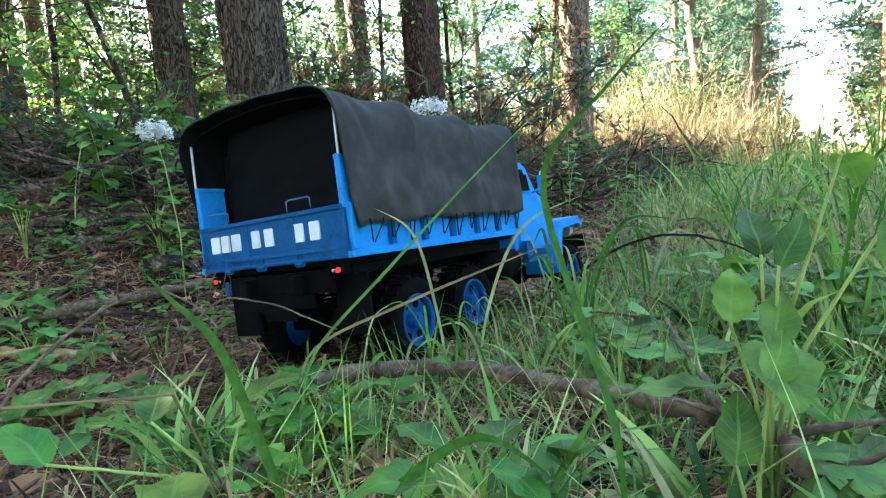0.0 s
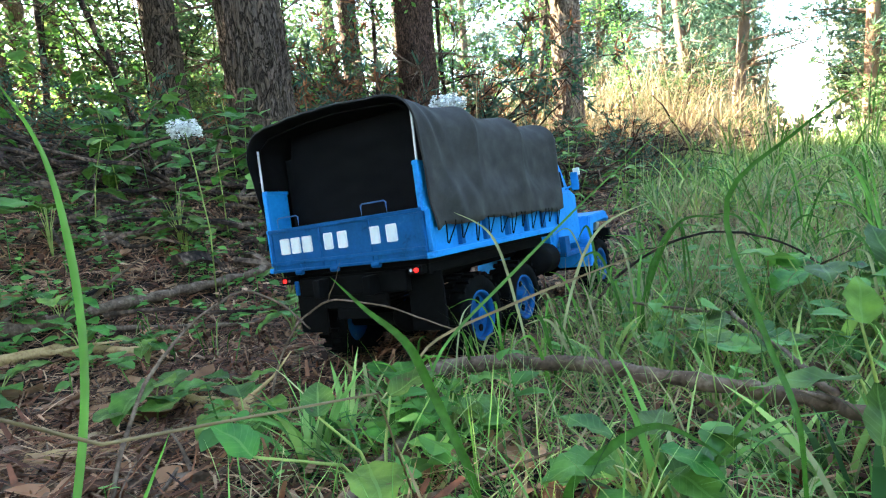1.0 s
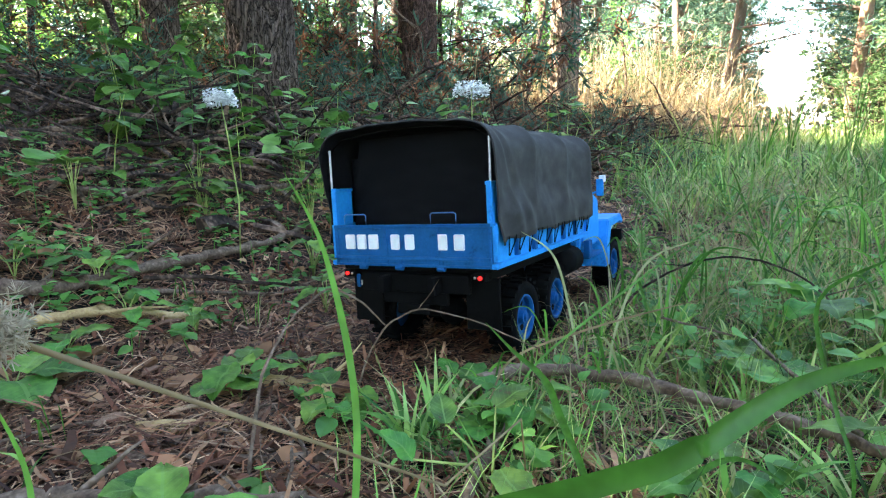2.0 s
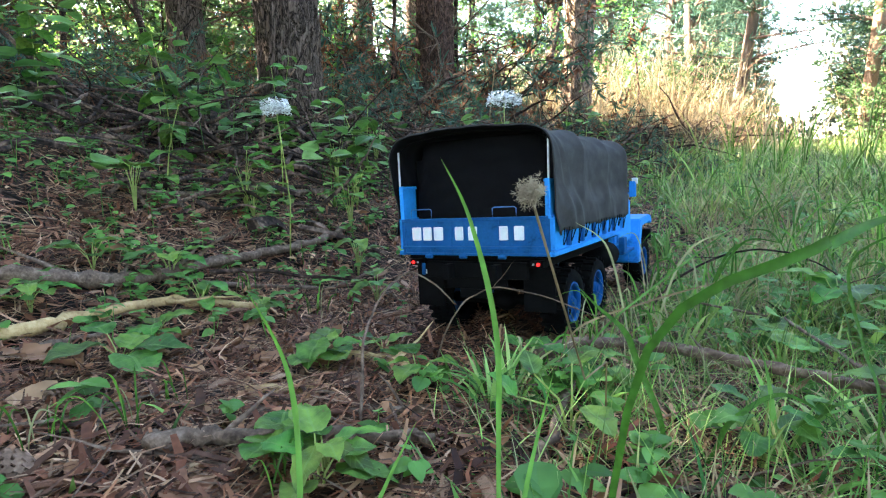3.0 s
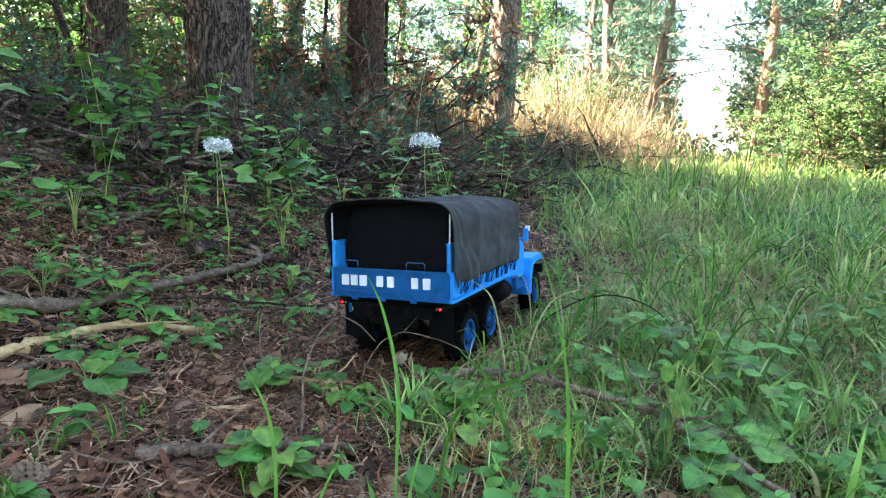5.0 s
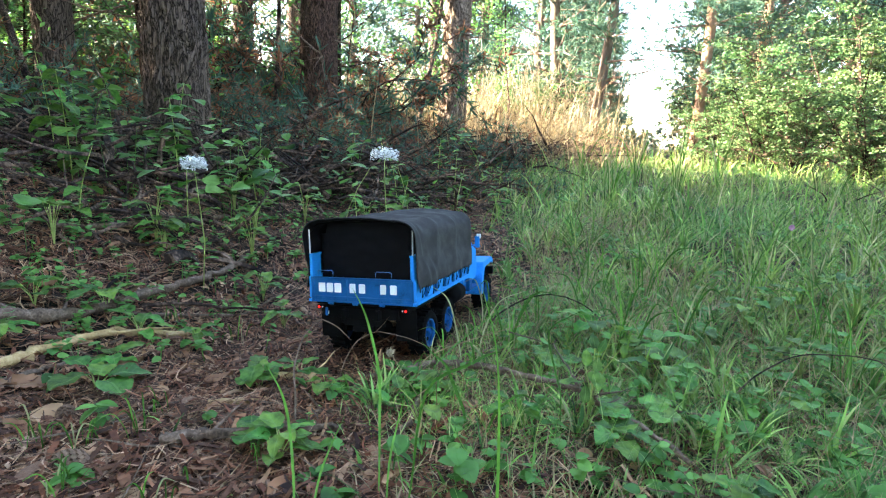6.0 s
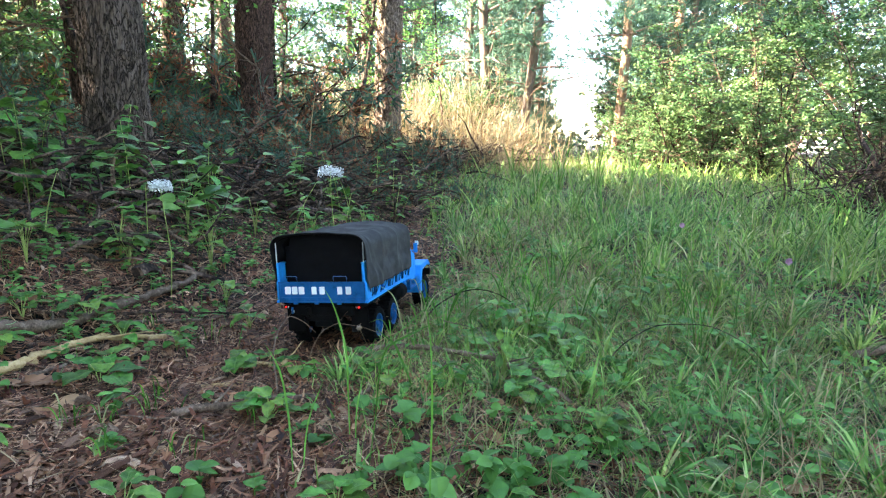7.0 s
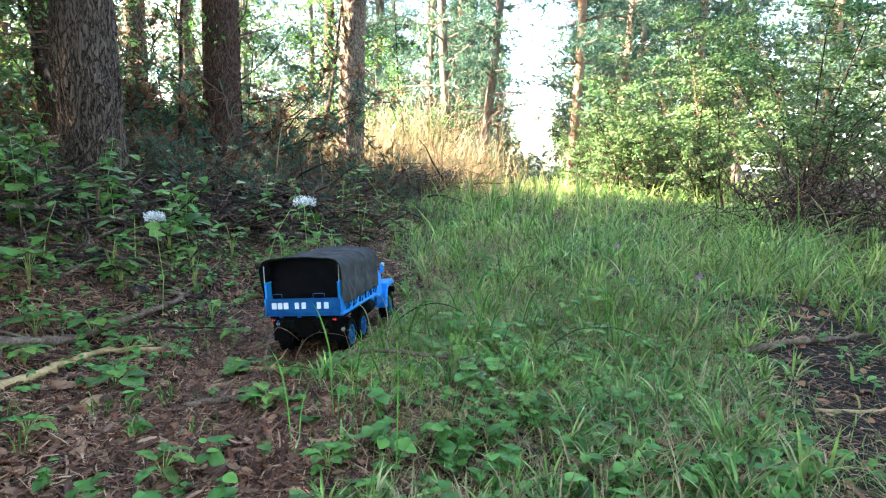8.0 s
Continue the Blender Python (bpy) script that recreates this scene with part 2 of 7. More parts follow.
M_STEEL = noisy("bright_wire", [(0.3, (0.35, 0.35, 0.34)), (0.7, (0.6, 0.6, 0.58))], 80, 0.4, 0.1, 0.0004, 4, metal=0.6)
M_WIRE = noisy("blue_wire", [(0.3, (0.03, 0.11, 0.28)), (0.7, (0.06, 0.18, 0.40))], 80, 0.4, 0.1, 0.0004, 4)
M_WHITE = noisy("white_letter_paint", [(0.2, (0.50, 0.54, 0.57)), (0.5, (0.74, 0.76, 0.76))], 60, 0.6, 0.15, 0.0003, 6)
M_FLOWER = leafy("white_petals", [(0.78, 0.78, 0.74), (0.85, 0.85, 0.83), (0.7, 0.72, 0.66)], 0.3, 0.6)
M_PINK = leafy("pink_petals", [(0.55, 0.25, 0.42), (0.62, 0.34, 0.50)], 0.3, 0.6)
M_FLUFF = leafy("seed_fluff", [(0.46, 0.37, 0.26), (0.58, 0.48, 0.35), (0.38, 0.29, 0.20)], 0.35, 0.8)
M_CONE = noisy("pine_cone_scales", [(0.3, (0.08, 0.042, 0.025)), (0.6, (0.21, 0.125, 0.075)), (0.8, (0.33, 0.215, 0.14))], 80, 0.85, 0.4, 0.001, 4)


def loose_bark():
    """Slivers of pine bark: each its own brown, streaked along its length."""
    m, n, l, b = material("loose_bark")
    info = n.new("ShaderNodeObjectInfo")
    r = ramp(n, [(0.0, (0.045, 0.018, 0.010)), (0.2, (0.19, 0.085, 0.045)), (0.4, (0.08, 0.034, 0.019)), (0.6, (0.33, 0.18, 0.105)), (0.8, (0.13, 0.055, 0.030)), (1.0, (0.48, 0.31, 0.20))])
    l.new(info.outputs["Random"], r.inputs[0])
    co = n.new("ShaderNodeTexCoord")
    mp = n.new("ShaderNodeMapping")
    mp.inputs["Scale"].default_value = (0.25, 1, 1)
    l.new(co.outputs["Object"], mp.inputs[0])
    t = n.new("ShaderNodeTexNoise")
    t.inputs["Scale"].default_value, t.inputs["Detail"].default_value = 420, 5
    l.new(mp.outputs[0], t.inputs[0])
    v = n.new("ShaderNodeMapRange")
    v.inputs["From Min"].default_value, v.inputs["From Max"].default_value = 0.3, 0.7
    v.inputs["To Min"].default_value, v.inputs["To Max"].default_value = 0.45, 1.35
    l.new(t.outputs[0], v.inputs[0])
    h = n.new("ShaderNodeHueSaturation")
    l.new(v.outputs[0], h.inputs["Value"])
    l.new(r.outputs[0], h.inputs["Color"])
    l.new(h.outputs[0], b.inputs["Base Color"])
    b.inputs["Roughness"].default_value, b.inputs["Specular IOR Level"].default_value = 0.85, 0.2
    bp = n.new("ShaderNodeBump")
    bp.inputs["Strength"].default_value, bp.inputs["Distance"].default_value = 0.6, 0.001
    l.new(t.outputs[0], bp.inputs["Height"])
    l.new(bp.outputs[0], b.inputs["Normal"])
    return m


def red_lens():
    m, n, l, b = material("lit_red_lens")
    b.inputs["Base Color"].default_value = (0.22, 0.004, 0.004, 1)
    b.inputs["Roughness"].default_value = 0.25
    b.inputs["Emission Color"].default_value = (1.0, 0.03, 0.03, 1)
    b.inputs["Emission Strength"].default_value = 0.065
    return m


M_RED, M_LOOSE_BARK = red_lens(), loose_bark()


def veined(name, dark, light, vein):
    """A broad leaf: blotched green, with a pale midrib and side veins along its own length."""
    m, n, l, b = material(name)
    uv = n.new("ShaderNodeUVMap")
    sep = n.new("ShaderNodeSeparateXYZ")
    l.new(uv.outputs[0], sep.inputs[0])

    def math_node(op, a, c):
        q = n.new("ShaderNodeMath")
        q.operation = op
        for k, v in enumerate((a, c)):
            if isinstance(v, (int, float)):
                q.inputs[k].default_value = v
            else:
                l.new(v, q.inputs[k])
        return q.outputs[0]

    off = math_node("ABSOLUTE", math_node("SUBTRACT", sep.outputs[0], 0.5), 0)
    rib = math_node("LESS_THAN", off, 0.035)
    wave = math_node("SINE", math_node("MULTIPLY", math_node("SUBTRACT", sep.outputs[1], math_node("MULTIPLY", off, 0.45)), 52.0), 0)
    side = math_node("MULTIPLY", math_node("GREATER_THAN", wave, 0.90), 0.2)
    veins = math_node("MAXIMUM", math_node("MULTIPLY", rib, 0.38), math_node("MULTIPLY", side, 0.7))
    co = n.new("ShaderNodeTexCoord")
    t = n.new("ShaderNodeTexNoise")
    t.inputs["Scale"].default_value, t.inputs["Detail"].default_value = 70, 6
    l.new(co.outputs["Object"], t.inputs[0])
    r = ramp(n, [(0.27, (0.10, 0.075, 0.03)), (0.31, dark), (0.68, light)])
    l.new(t.outputs[0], r.inputs[0])
    info = n.new("ShaderNodeObjectInfo")
    v = n.new("ShaderNodeMapRange")
    v.inputs["To Min"].default_value, v.inputs["To Max"].default_value = 0.5, 1.35
    l.new(info.outputs["Random"], v.inputs[0])
    h = n.new("ShaderNodeHueSaturation")
    turn = math_node("FRACT", math_node("MULTIPLY", info.outputs["Random"], 17.0), 0)
    l.new(math_node("ADD", math_node("MULTIPLY", turn, 0.065), 0.462), h.inputs["Hue"])
    l.new(v.outputs[0], h.inputs["Value"])
    l.new(r.outputs[0], h.inputs["Color"])
    mx = n.new("ShaderNodeMix")
    mx.data_type = "RGBA"
    mx.inputs[7].default_value = (*vein, 1)
    l.new(veins, mx.inputs[0])
    l.new(h.outputs[0], mx.inputs[6])
    l.new(mx.outputs[2], b.inputs["Base Color"])
    b.inputs["Roughness"].default_value, b.inputs["Specular IOR Level"].default_value = 0.46, 0.28
    bp = n.new("ShaderNodeBump")
    bp.inputs["Strength"].default_value, bp.inputs["Distance"].default_value = 0.5, 0.001
    l.new(math_node("SUBTRACT", t.outputs[0], veins), bp.inputs["Height"])
    l.new(bp.outputs[0], b.inputs["Normal"])
    tr = n.new("ShaderNodeBsdfTranslucent")
    l.new(mx.outputs[2], tr.inputs[0])
    ms = n.new("ShaderNodeMixShader")
    ms.inputs[0].default_value = 0.35
    l.new(b.outputs[0], ms.inputs[1])
    l.new(tr.outputs[0], ms.inputs[2])
    l.new(ms.outputs[0], n["Material Output"].inputs[0])
    return m


M_LEAF = veined("veined_leaf", (0.04, 0.125, 0.018), (0.13, 0.30, 0.045), (0.19, 0.35, 0.09))


# ---- mesh helpers ----
def quads(name, verts, faces, mat, smooth=False):
    """A mesh from numpy arrays of corners and four-cornered faces."""
    me = bpy.data.meshes.new(name)
    nv, nf = len(verts), len(faces)
    me.vertices.add(nv)
    me.vertices.foreach_set("co", np.ascontiguousarray(verts, dtype=np.float32).ravel())
    me.loops.add(nf * 4)
    me.loops.foreach_set("vertex_index", np.ascontiguousarray(faces, dtype=np.int32).ravel())
    me.polygons.add(nf)
    me.polygons.foreach_set("loop_start", np.arange(0, nf * 4, 4, dtype=np.int32))
    me.polygons.foreach_set("use_smooth", np.full(nf, smooth, dtype=bool))
    me.update(calc_edges=True)
    me.validate()
    me.materials.append(mat)
    return me


def part(name, bm, mat, parent=None, label="", smooth=False):
    me = bpy.data.meshes.new(name)
    bmesh.ops.recalc_face_normals(bm, faces=bm.faces)
    for f in bm.faces:
        f.smooth = smooth
    bm.to_mesh(me)
    bm.free()
    me.materials.append(mat)
    ob = new(name, me)
    if parent:
        ob.parent = parent
    return tagged(ob, label)


def mesh_part(name, me, parent=None, label=""):
    ob = new(name, me)
    if parent:
        ob.parent = parent
    return tagged(ob, label)


def box(bm, c, s, bevel=0.0, turn=None):
    m = Matrix.Translation(c) @ (turn or Matrix()) @ Matrix.Diagonal((*s, 1))
    r = bmesh.ops.create_cube(bm, size=1, matrix=m)
    if bevel:
        es = {e for v in r["verts"] for e in v.link_edges}
        bmesh.ops.bevel(bm, geom=list(es), offset=bevel, segments=2, affect="EDGES", profile=0.5)


def rod(bm, a, b, r, sides=8, r2=None):
    a, b = Vector(a), Vector(b)
    d = b - a
    m = Matrix.Translation((a + b) / 2) @ d.to_track_quat("Z", "Y").to_matrix().to_4x4()
    bmesh.ops.create_cone(bm, cap_ends=True, segments=sides, radius1=r, radius2=r if r2 is None else r2, depth=d.length, matrix=m)


def tube(points, radii, sides=8, mat=None, name="tube", rough=0.0, seed=0):
    """A closed tube of quads along points."""
    rng = np.random.default_rng(seed)
    P = np.array(points, dtype=float)
    n = len(P)
    T = np.gradient(P, axis=0)
    T /= np.linalg.norm(T, axis=1)[:, None] + 1e-9
    ref = np.array([0.0, 0.0, 1.0]) if abs(T[:, 2]).mean() < 0.7 else np.array([1.0, 0.0, 0.0])
    U = np.cross(T, ref)
    U /= np.linalg.norm(U, axis=1)[:, None] + 1e-9
    W = np.cross(T, U)
    a = np.linspace(0, 2 * np.pi, sides, endpoint=False)
    R = np.array(radii, dtype=float)[:, None] * (1 + rough * rng.normal(size=(n, sides)))
    V = P[:, None, :] + R[:, :, None] * (np.cos(a)[None, :, None] * U[:, None, :] + np.sin(a)[None, :, None] * W[:, None, :])
    V = np.concatenate([V.reshape(-1, 3), P[:1], P[-1:]])
    i, j = np.meshgrid(np.arange(n - 1), np.arange(sides), indexing="ij")
    k = (j + 1) % sides
    F = np.stack([i * sides + j, i * sides + k, (i + 1) * sides + k, (i + 1) * sides + j], -1).reshape(-1, 4)
    jj = np.arange(0, sides, 2)
    cap0 = np.stack([np.full_like(jj, n * sides), (jj + 2) % sides, (jj + 1) % sides, jj], -1)
    o = (n - 1) * sides
    cap1 = np.stack([np.full_like(jj, n * sides + 1), o + jj, o + (jj + 1) % sides, o + (jj + 2) % sides], -1)
    F = np.concatenate([F, cap0, cap1])
    return V, F


def joined(pieces):
    """One pair of arrays from several (verts, faces)."""
    V, F, o = [], [], 0
    for v, f in pieces:
        V.append(v)
        F.append(np.asarray(f) + o)
        o += len(v)
    return np.concatenate(V), np.concatenate(F)


def strips(root, length, width, heading, lean, curl, segs=4, twist=None):
    """Tapered bent blades: arrays of n. heading: the way they bow; lean: radians from upright at the root; curl: radians more at the tip."""
    n = len(length)
    s = np.linspace(0, 1, segs + 1)
    ang = lean[:, None] + curl[:, None] * s[None, :]
    step = length[:, None] / segs
    hx = np.concatenate([np.zeros((n, 1)), np.cumsum(np.sin(ang[:, :-1]) * step, 1)], 1)
    hz = np.concatenate([np.zeros((n, 1)), np.cumsum(np.cos(ang[:, :-1]) * step, 1)], 1)
    cx, cy = np.cos(heading)[:, None], np.sin(heading)[:, None]
    C = np.stack([root[:, 0:1] + hx * cx, root[:, 1:2] + hx * cy, root[:, 2:3] + hz], -1)
    prof = np.clip(np.minimum(0.65 + 1.6 * s, (1 - s) * 1.9 + 0.06), 0, 1)
    w = width[:, None] * prof[None, :] / 2
    tw = heading if twist is None else heading + twist
    side = np.stack([-np.sin(tw), np.cos(tw), np.zeros(n)], -1)[:, None, :]
    V = np.stack([C - side * w[..., None], C + side * w[..., None]], 2).reshape(n, -1, 3)
    m = 2 * (segs + 1)
    i = np.arange(segs)
    F1 = np.stack([2 * i, 2 * i + 1, 2 * i + 3, 2 * i + 2], -1)
    F = (F1[None] + (np.arange(n) * m)[:, None, None]).reshape(-1, 4)
    return V.reshape(-1, 3), F


LEAF_S = np.array([0.0, 0.14, 0.38, 0.66, 0.88, 1.0])
LEAF_W = np.array([0.08, 0.36, 0.5, 0.42, 0.20, 0.02])


def leaves(root, ahead, up, length, wide, fold=0.16, droop=0.25):
    """Oval leaves with a folded midrib and a drooping tip: 18 corners, 10 faces each."""
    n = len(length)
    ahead = ahead / (np.linalg.norm(ahead, axis=1)[:, None] + 1e-9)
    side = np.cross(ahead, up)
    side /= np.linalg.norm(side, axis=1)[:, None] + 1e-9
    nor = np.cross(side, ahead)
    s, w = LEAF_S, LEAF_W
    L = length[:, None, None]
    mid = root[:, None, :] + ahead[:, None, :] * (L * s[None, :, None]) - nor[:, None, :] * (L * droop * (s ** 2)[None, :, None])
    off = side[:, None, :] * (wide[:, None, None] * w[None, :, None])
    lift = nor[:, None, :] * (wide[:, None, None] * fold * w[None, :, None])
    V = np.stack([mid - off + lift, mid, mid + off + lift], 2).reshape(n, 18, 3)
    F1 = []
    for i in range(5):
        for j in range(2):
            a = i * 3 + j
            F1.append((a, a + 1, a + 4, a + 3))
    F = (np.array(F1)[None] + (np.arange(n) * 18)[:, None, None]).reshape(-1, 4)
    return V.reshape(-1, 3), F


def flakes(c, size, rng, flat=0.0):
    """Small four-cornered leaves, turned at random, for crowns."""
    n = len(c)
    a = rng.normal(size=(n, 3))
    a[:, 2] *= 1 - flat
    a /= np.linalg.norm(a, axis=1)[:, None]
    b = np.cross(a, rng.normal(size=(n, 3)) + np.array([0, 0, 3.0 * flat]))
    b /= np.linalg.norm(b, axis=1)[:, None] + 1e-9
    s = (size * rng.uniform(0.6, 1.3, n))[:, None]
    V = np.stack([c - a * s, c - b * s * 0.5 + a * s * 0.1, c + a * s, c + b * s * 0.5 + a * s * 0.1], 1).reshape(-1, 3)
    F = np.arange(n * 4).reshape(-1, 4)
    return V, F


def needles(c, out, length, width, rng, per=5):
    """Tufts of narrow needles round the ends of twigs."""
    n = len(c)
    cc = np.repeat(c, per, 0)
    d = np.repeat(out, per, 0) + rng.normal(scale=0.75, size=(n * per, 3))
    d /= np.linalg.norm(d, axis=1)[:, None] + 1e-9
    b = np.cross(d, rng.normal(size=d.shape))
    b /= np.linalg.norm(b, axis=1)[:, None] + 1e-9
    L = (length * rng.uniform(0.6, 1.2, n * per))[:, None]
    w = width
    V = np.stack([cc - b * w, cc + b * w, cc + d * L + b * w * 0.4, cc + d * L - b * w * 0.4], 1).reshape(-1, 3)
    return V, np.arange(n * per * 4).reshape(-1, 4)


# ---- ground ----
def smooth(a, b, v):
    k = np.clip((v - a) / (b - a), 0, 1)
    return k * k * (3 - 2 * k)


def height(x, y):
    """The forest floor: a nearly level lane along +y, a bank on the left, small bumps; under the truck it is planar."""
    x, y = np.asarray(x, float), np.asarray(y, float)
    bank = np.clip(0.21 - 0.05 * y, 0.05, 0.26) * smooth(-0.3, -1.6, x) * np.minimum(np.maximum(-x - 0.3, 0), 4.5)
    right = 0.05 * smooth(2.0, 5.0, x)
    lane = 0.012 * np.maximum(y - 2, 0) * smooth(40, 8, y)
    bumps = 0.018 * np.sin(3.1 * x + 1.3 * np.sin(2.3 * y)) * np.cos(2.7 * y + 0.6) + 0.010 * np.sin(9.0 * x + 2.0 * y) * np.sin(7.0 * y - 1.5 * x)
    wide = 0.10 * np.sin(0.35 * x + 1.0) * np.sin(0.3 * y + 0.4) * smooth(3, 10, np.hypot(x, y))
    far = bank + right + lane + bumps + wide
    near = 0.0875 * x - 0.0524 * y
    k = smooth(0.75, 0.28, np.hypot(np.maximum(np.abs(x) - 0.05, 0), np.maximum(np.abs(y - 0.3) - 0.3, 0)))
    return near * k + far * (1 - k) - 0.004 * k


def lane_share(x, y):
    """How much of the green lane there is at a place, 0 on the needle floor to 1 in the grass."""
    edge = 0.07 + 0.22 * smooth(0.0, -0.5, y) - 0.19 * np.clip(y - 0.7, 0, 4.5) + 0.05 * np.sin(2.3 * y) + 0.03 * np.sin(9.1 * y + 1.0)
    return smooth(edge - 0.10, edge + 0.20, x) * (1 - 0.93 * bare_share(x, y))


def bare_share(x, y):
    """A strip of bare dark soil beyond the grass."""
    return np.exp(-(((x - 1.46 - 0.34 * y) / 0.32) ** 2 + ((y - 0.3) / 0.95) ** 2) ** 2)


def axis(lo, hi, fine, near):
    v = list(np.arange(-near, near + 1e-6, fine))
    step = fine
    while v[-1] < hi:
        step *= 1.25
        v.append(v[-1] + step)
    step = fine
    while v[0] > lo:
        step *= 1.25
        v.insert(0, v[0] - step)
    return np.array(v)


def build_ground():
    xs, ys = axis(-600, 600, 0.035, 3.0), axis(-600, 600, 0.035, 4.0)
    X, Y = np.meshgrid(xs, ys, indexing="ij")
    Z = height(X, Y)
    V = np.stack([X, Y, Z], -1).reshape(-1, 3)
    i, j = np.meshgrid(np.arange(len(xs) - 1), np.arange(len(ys) - 1), indexing="ij")
    n = len(ys)
    F = np.stack([i * n + j, (i + 1) * n + j, (i + 1) * n + j + 1, i * n + j + 1], -1).reshape(-1, 4)
    tagged(new("ground", quads("ground", V, F, M_SOIL, True)), "brown forest floor of pine needles and dark soil", "ground", kind="structure")


build_ground()


# ---- toy truck ----
def lathe(bm, profile, sides, centre, axis_x=True):
    """A ring-shaped solid from (radius, across) pairs, round the x axis."""
    rings = []
    for r, x in profile:
        rings.append([bm.verts.new((centre[0] + x, centre[1] + r * math.cos(2 * math.pi * k / sides), centre[2] + r * math.sin(2 * math.pi * k / sides))) for k in range(sides)])
    for a, b in zip(rings, rings[1:] + rings[:1]):
        for k in range(sides):
            bm.faces.new((a[k], a[(k + 1) % sides], b[(k + 1) % sides], b[k]))


def wheel(truck, x, y, z, out):
    """out: +1 for the side that faces +x."""
    R, W = 0.047, 0.017
    bm = bmesh.new()
    lathe(bm, [(R - 0.004, -W), (R, -W * 0.6), (R, W * 0.6), (R - 0.004, W), (0.030, W * 0.95), (0.0275, W * 0.7), (0.0275, -W * 0.7), (0.030, -W * 0.95)], 40, (x, y, z))
    tyre_ob = part("wheel", bm, M_TYRE, truck, "black lugged rubber tyre", True)
    bm = bmesh.new()
    for k in range(22):
        a = 2 * math.pi * k / 22
        for s in (-1, 1):
            t = Matrix.Rotation(a + s * 0.07, 4, "X")
            box(bm, Vector((x + s * W * 0.52, y, z)) + t @ Vector((0, R + 0.0008, 0)), (W * 0.92, 0.0038, 0.0052), 0, t)
    tagged(part("tread", bm, M_TYRE, tyre_ob), kind="stuff")
    bm = bmesh.new()
    o = out
    lathe(bm, [(0.0278, o * W * 0.82), (0.0285, o * W * 0.45), (0.024, o * W * 0.3), (0.0, o * W * 0.25), (0.0, o * W * 0.05), (0.0278, o * W * 0.0)], 32, (x, y, z))
    lathe(bm, [(0.0285, o * W * 0.92), (0.0262, o * W * 0.9), (0.0255, o * W * 0.4), (0.0285, o * W * 0.4)], 32, (x, y, z))
    part("rim", bm, M_BLUE_WORN_SHADE, tyre_ob, "dusty blue dished rim, darkened for shade", True)
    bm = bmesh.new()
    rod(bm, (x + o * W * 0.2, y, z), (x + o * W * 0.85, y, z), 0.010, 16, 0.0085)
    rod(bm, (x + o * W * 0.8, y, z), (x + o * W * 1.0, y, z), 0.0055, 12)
    part("hub", bm, M_BLUE_WORN_SHADE, tyre_ob)
    bm = bmesh.new()
    for k in range(6):
        a = 2 * math.pi * k / 6
        rod(bm, (x + o * W * 0.25, y + 0.0185 * math.cos(a), z + 0.0185 * math.sin(a)), (x + o * W * 0.36, y + 0.0185 * math.cos(a), z + 0.0185 * math.sin(a)), 0.0042, 10)
    part("rim_holes", bm, M_BLACK, tyre_ob, "dark round holes in the rim")


CW, CT = 0.119, 0.289      # half width and top of the canvas hood


def hood_section(u):
    """The hood's outline from the left hem (0) over the top to the right hem (1): x, z."""
    r, z0 = 0.034, 0.1535
    side, arc, top = CT - 0.006 - r - z0, r * math.pi / 2, 2 * (CW - r)
    d = u * (2 * side + 2 * arc + top)
    if d < side:
        return -CW, z0 + d
    d -= side
    if d < arc:
        a = d / r
        return -CW + r * (1 - math.cos(a)), z0 + side + r * math.sin(a)
    d -= arc
    if d < top:
        x = -CW + r + d
        return x, CT - 0.006 + 0.006 * (1 - (x / (CW - r)) ** 2)
    d -= top
    if d < arc:
        a = d / r
        return CW - r + r * math.sin(a), CT - 0.006 - r * (1 - math.cos(a))
    d -= arc
    return CW, CT - 0.006 - r - d


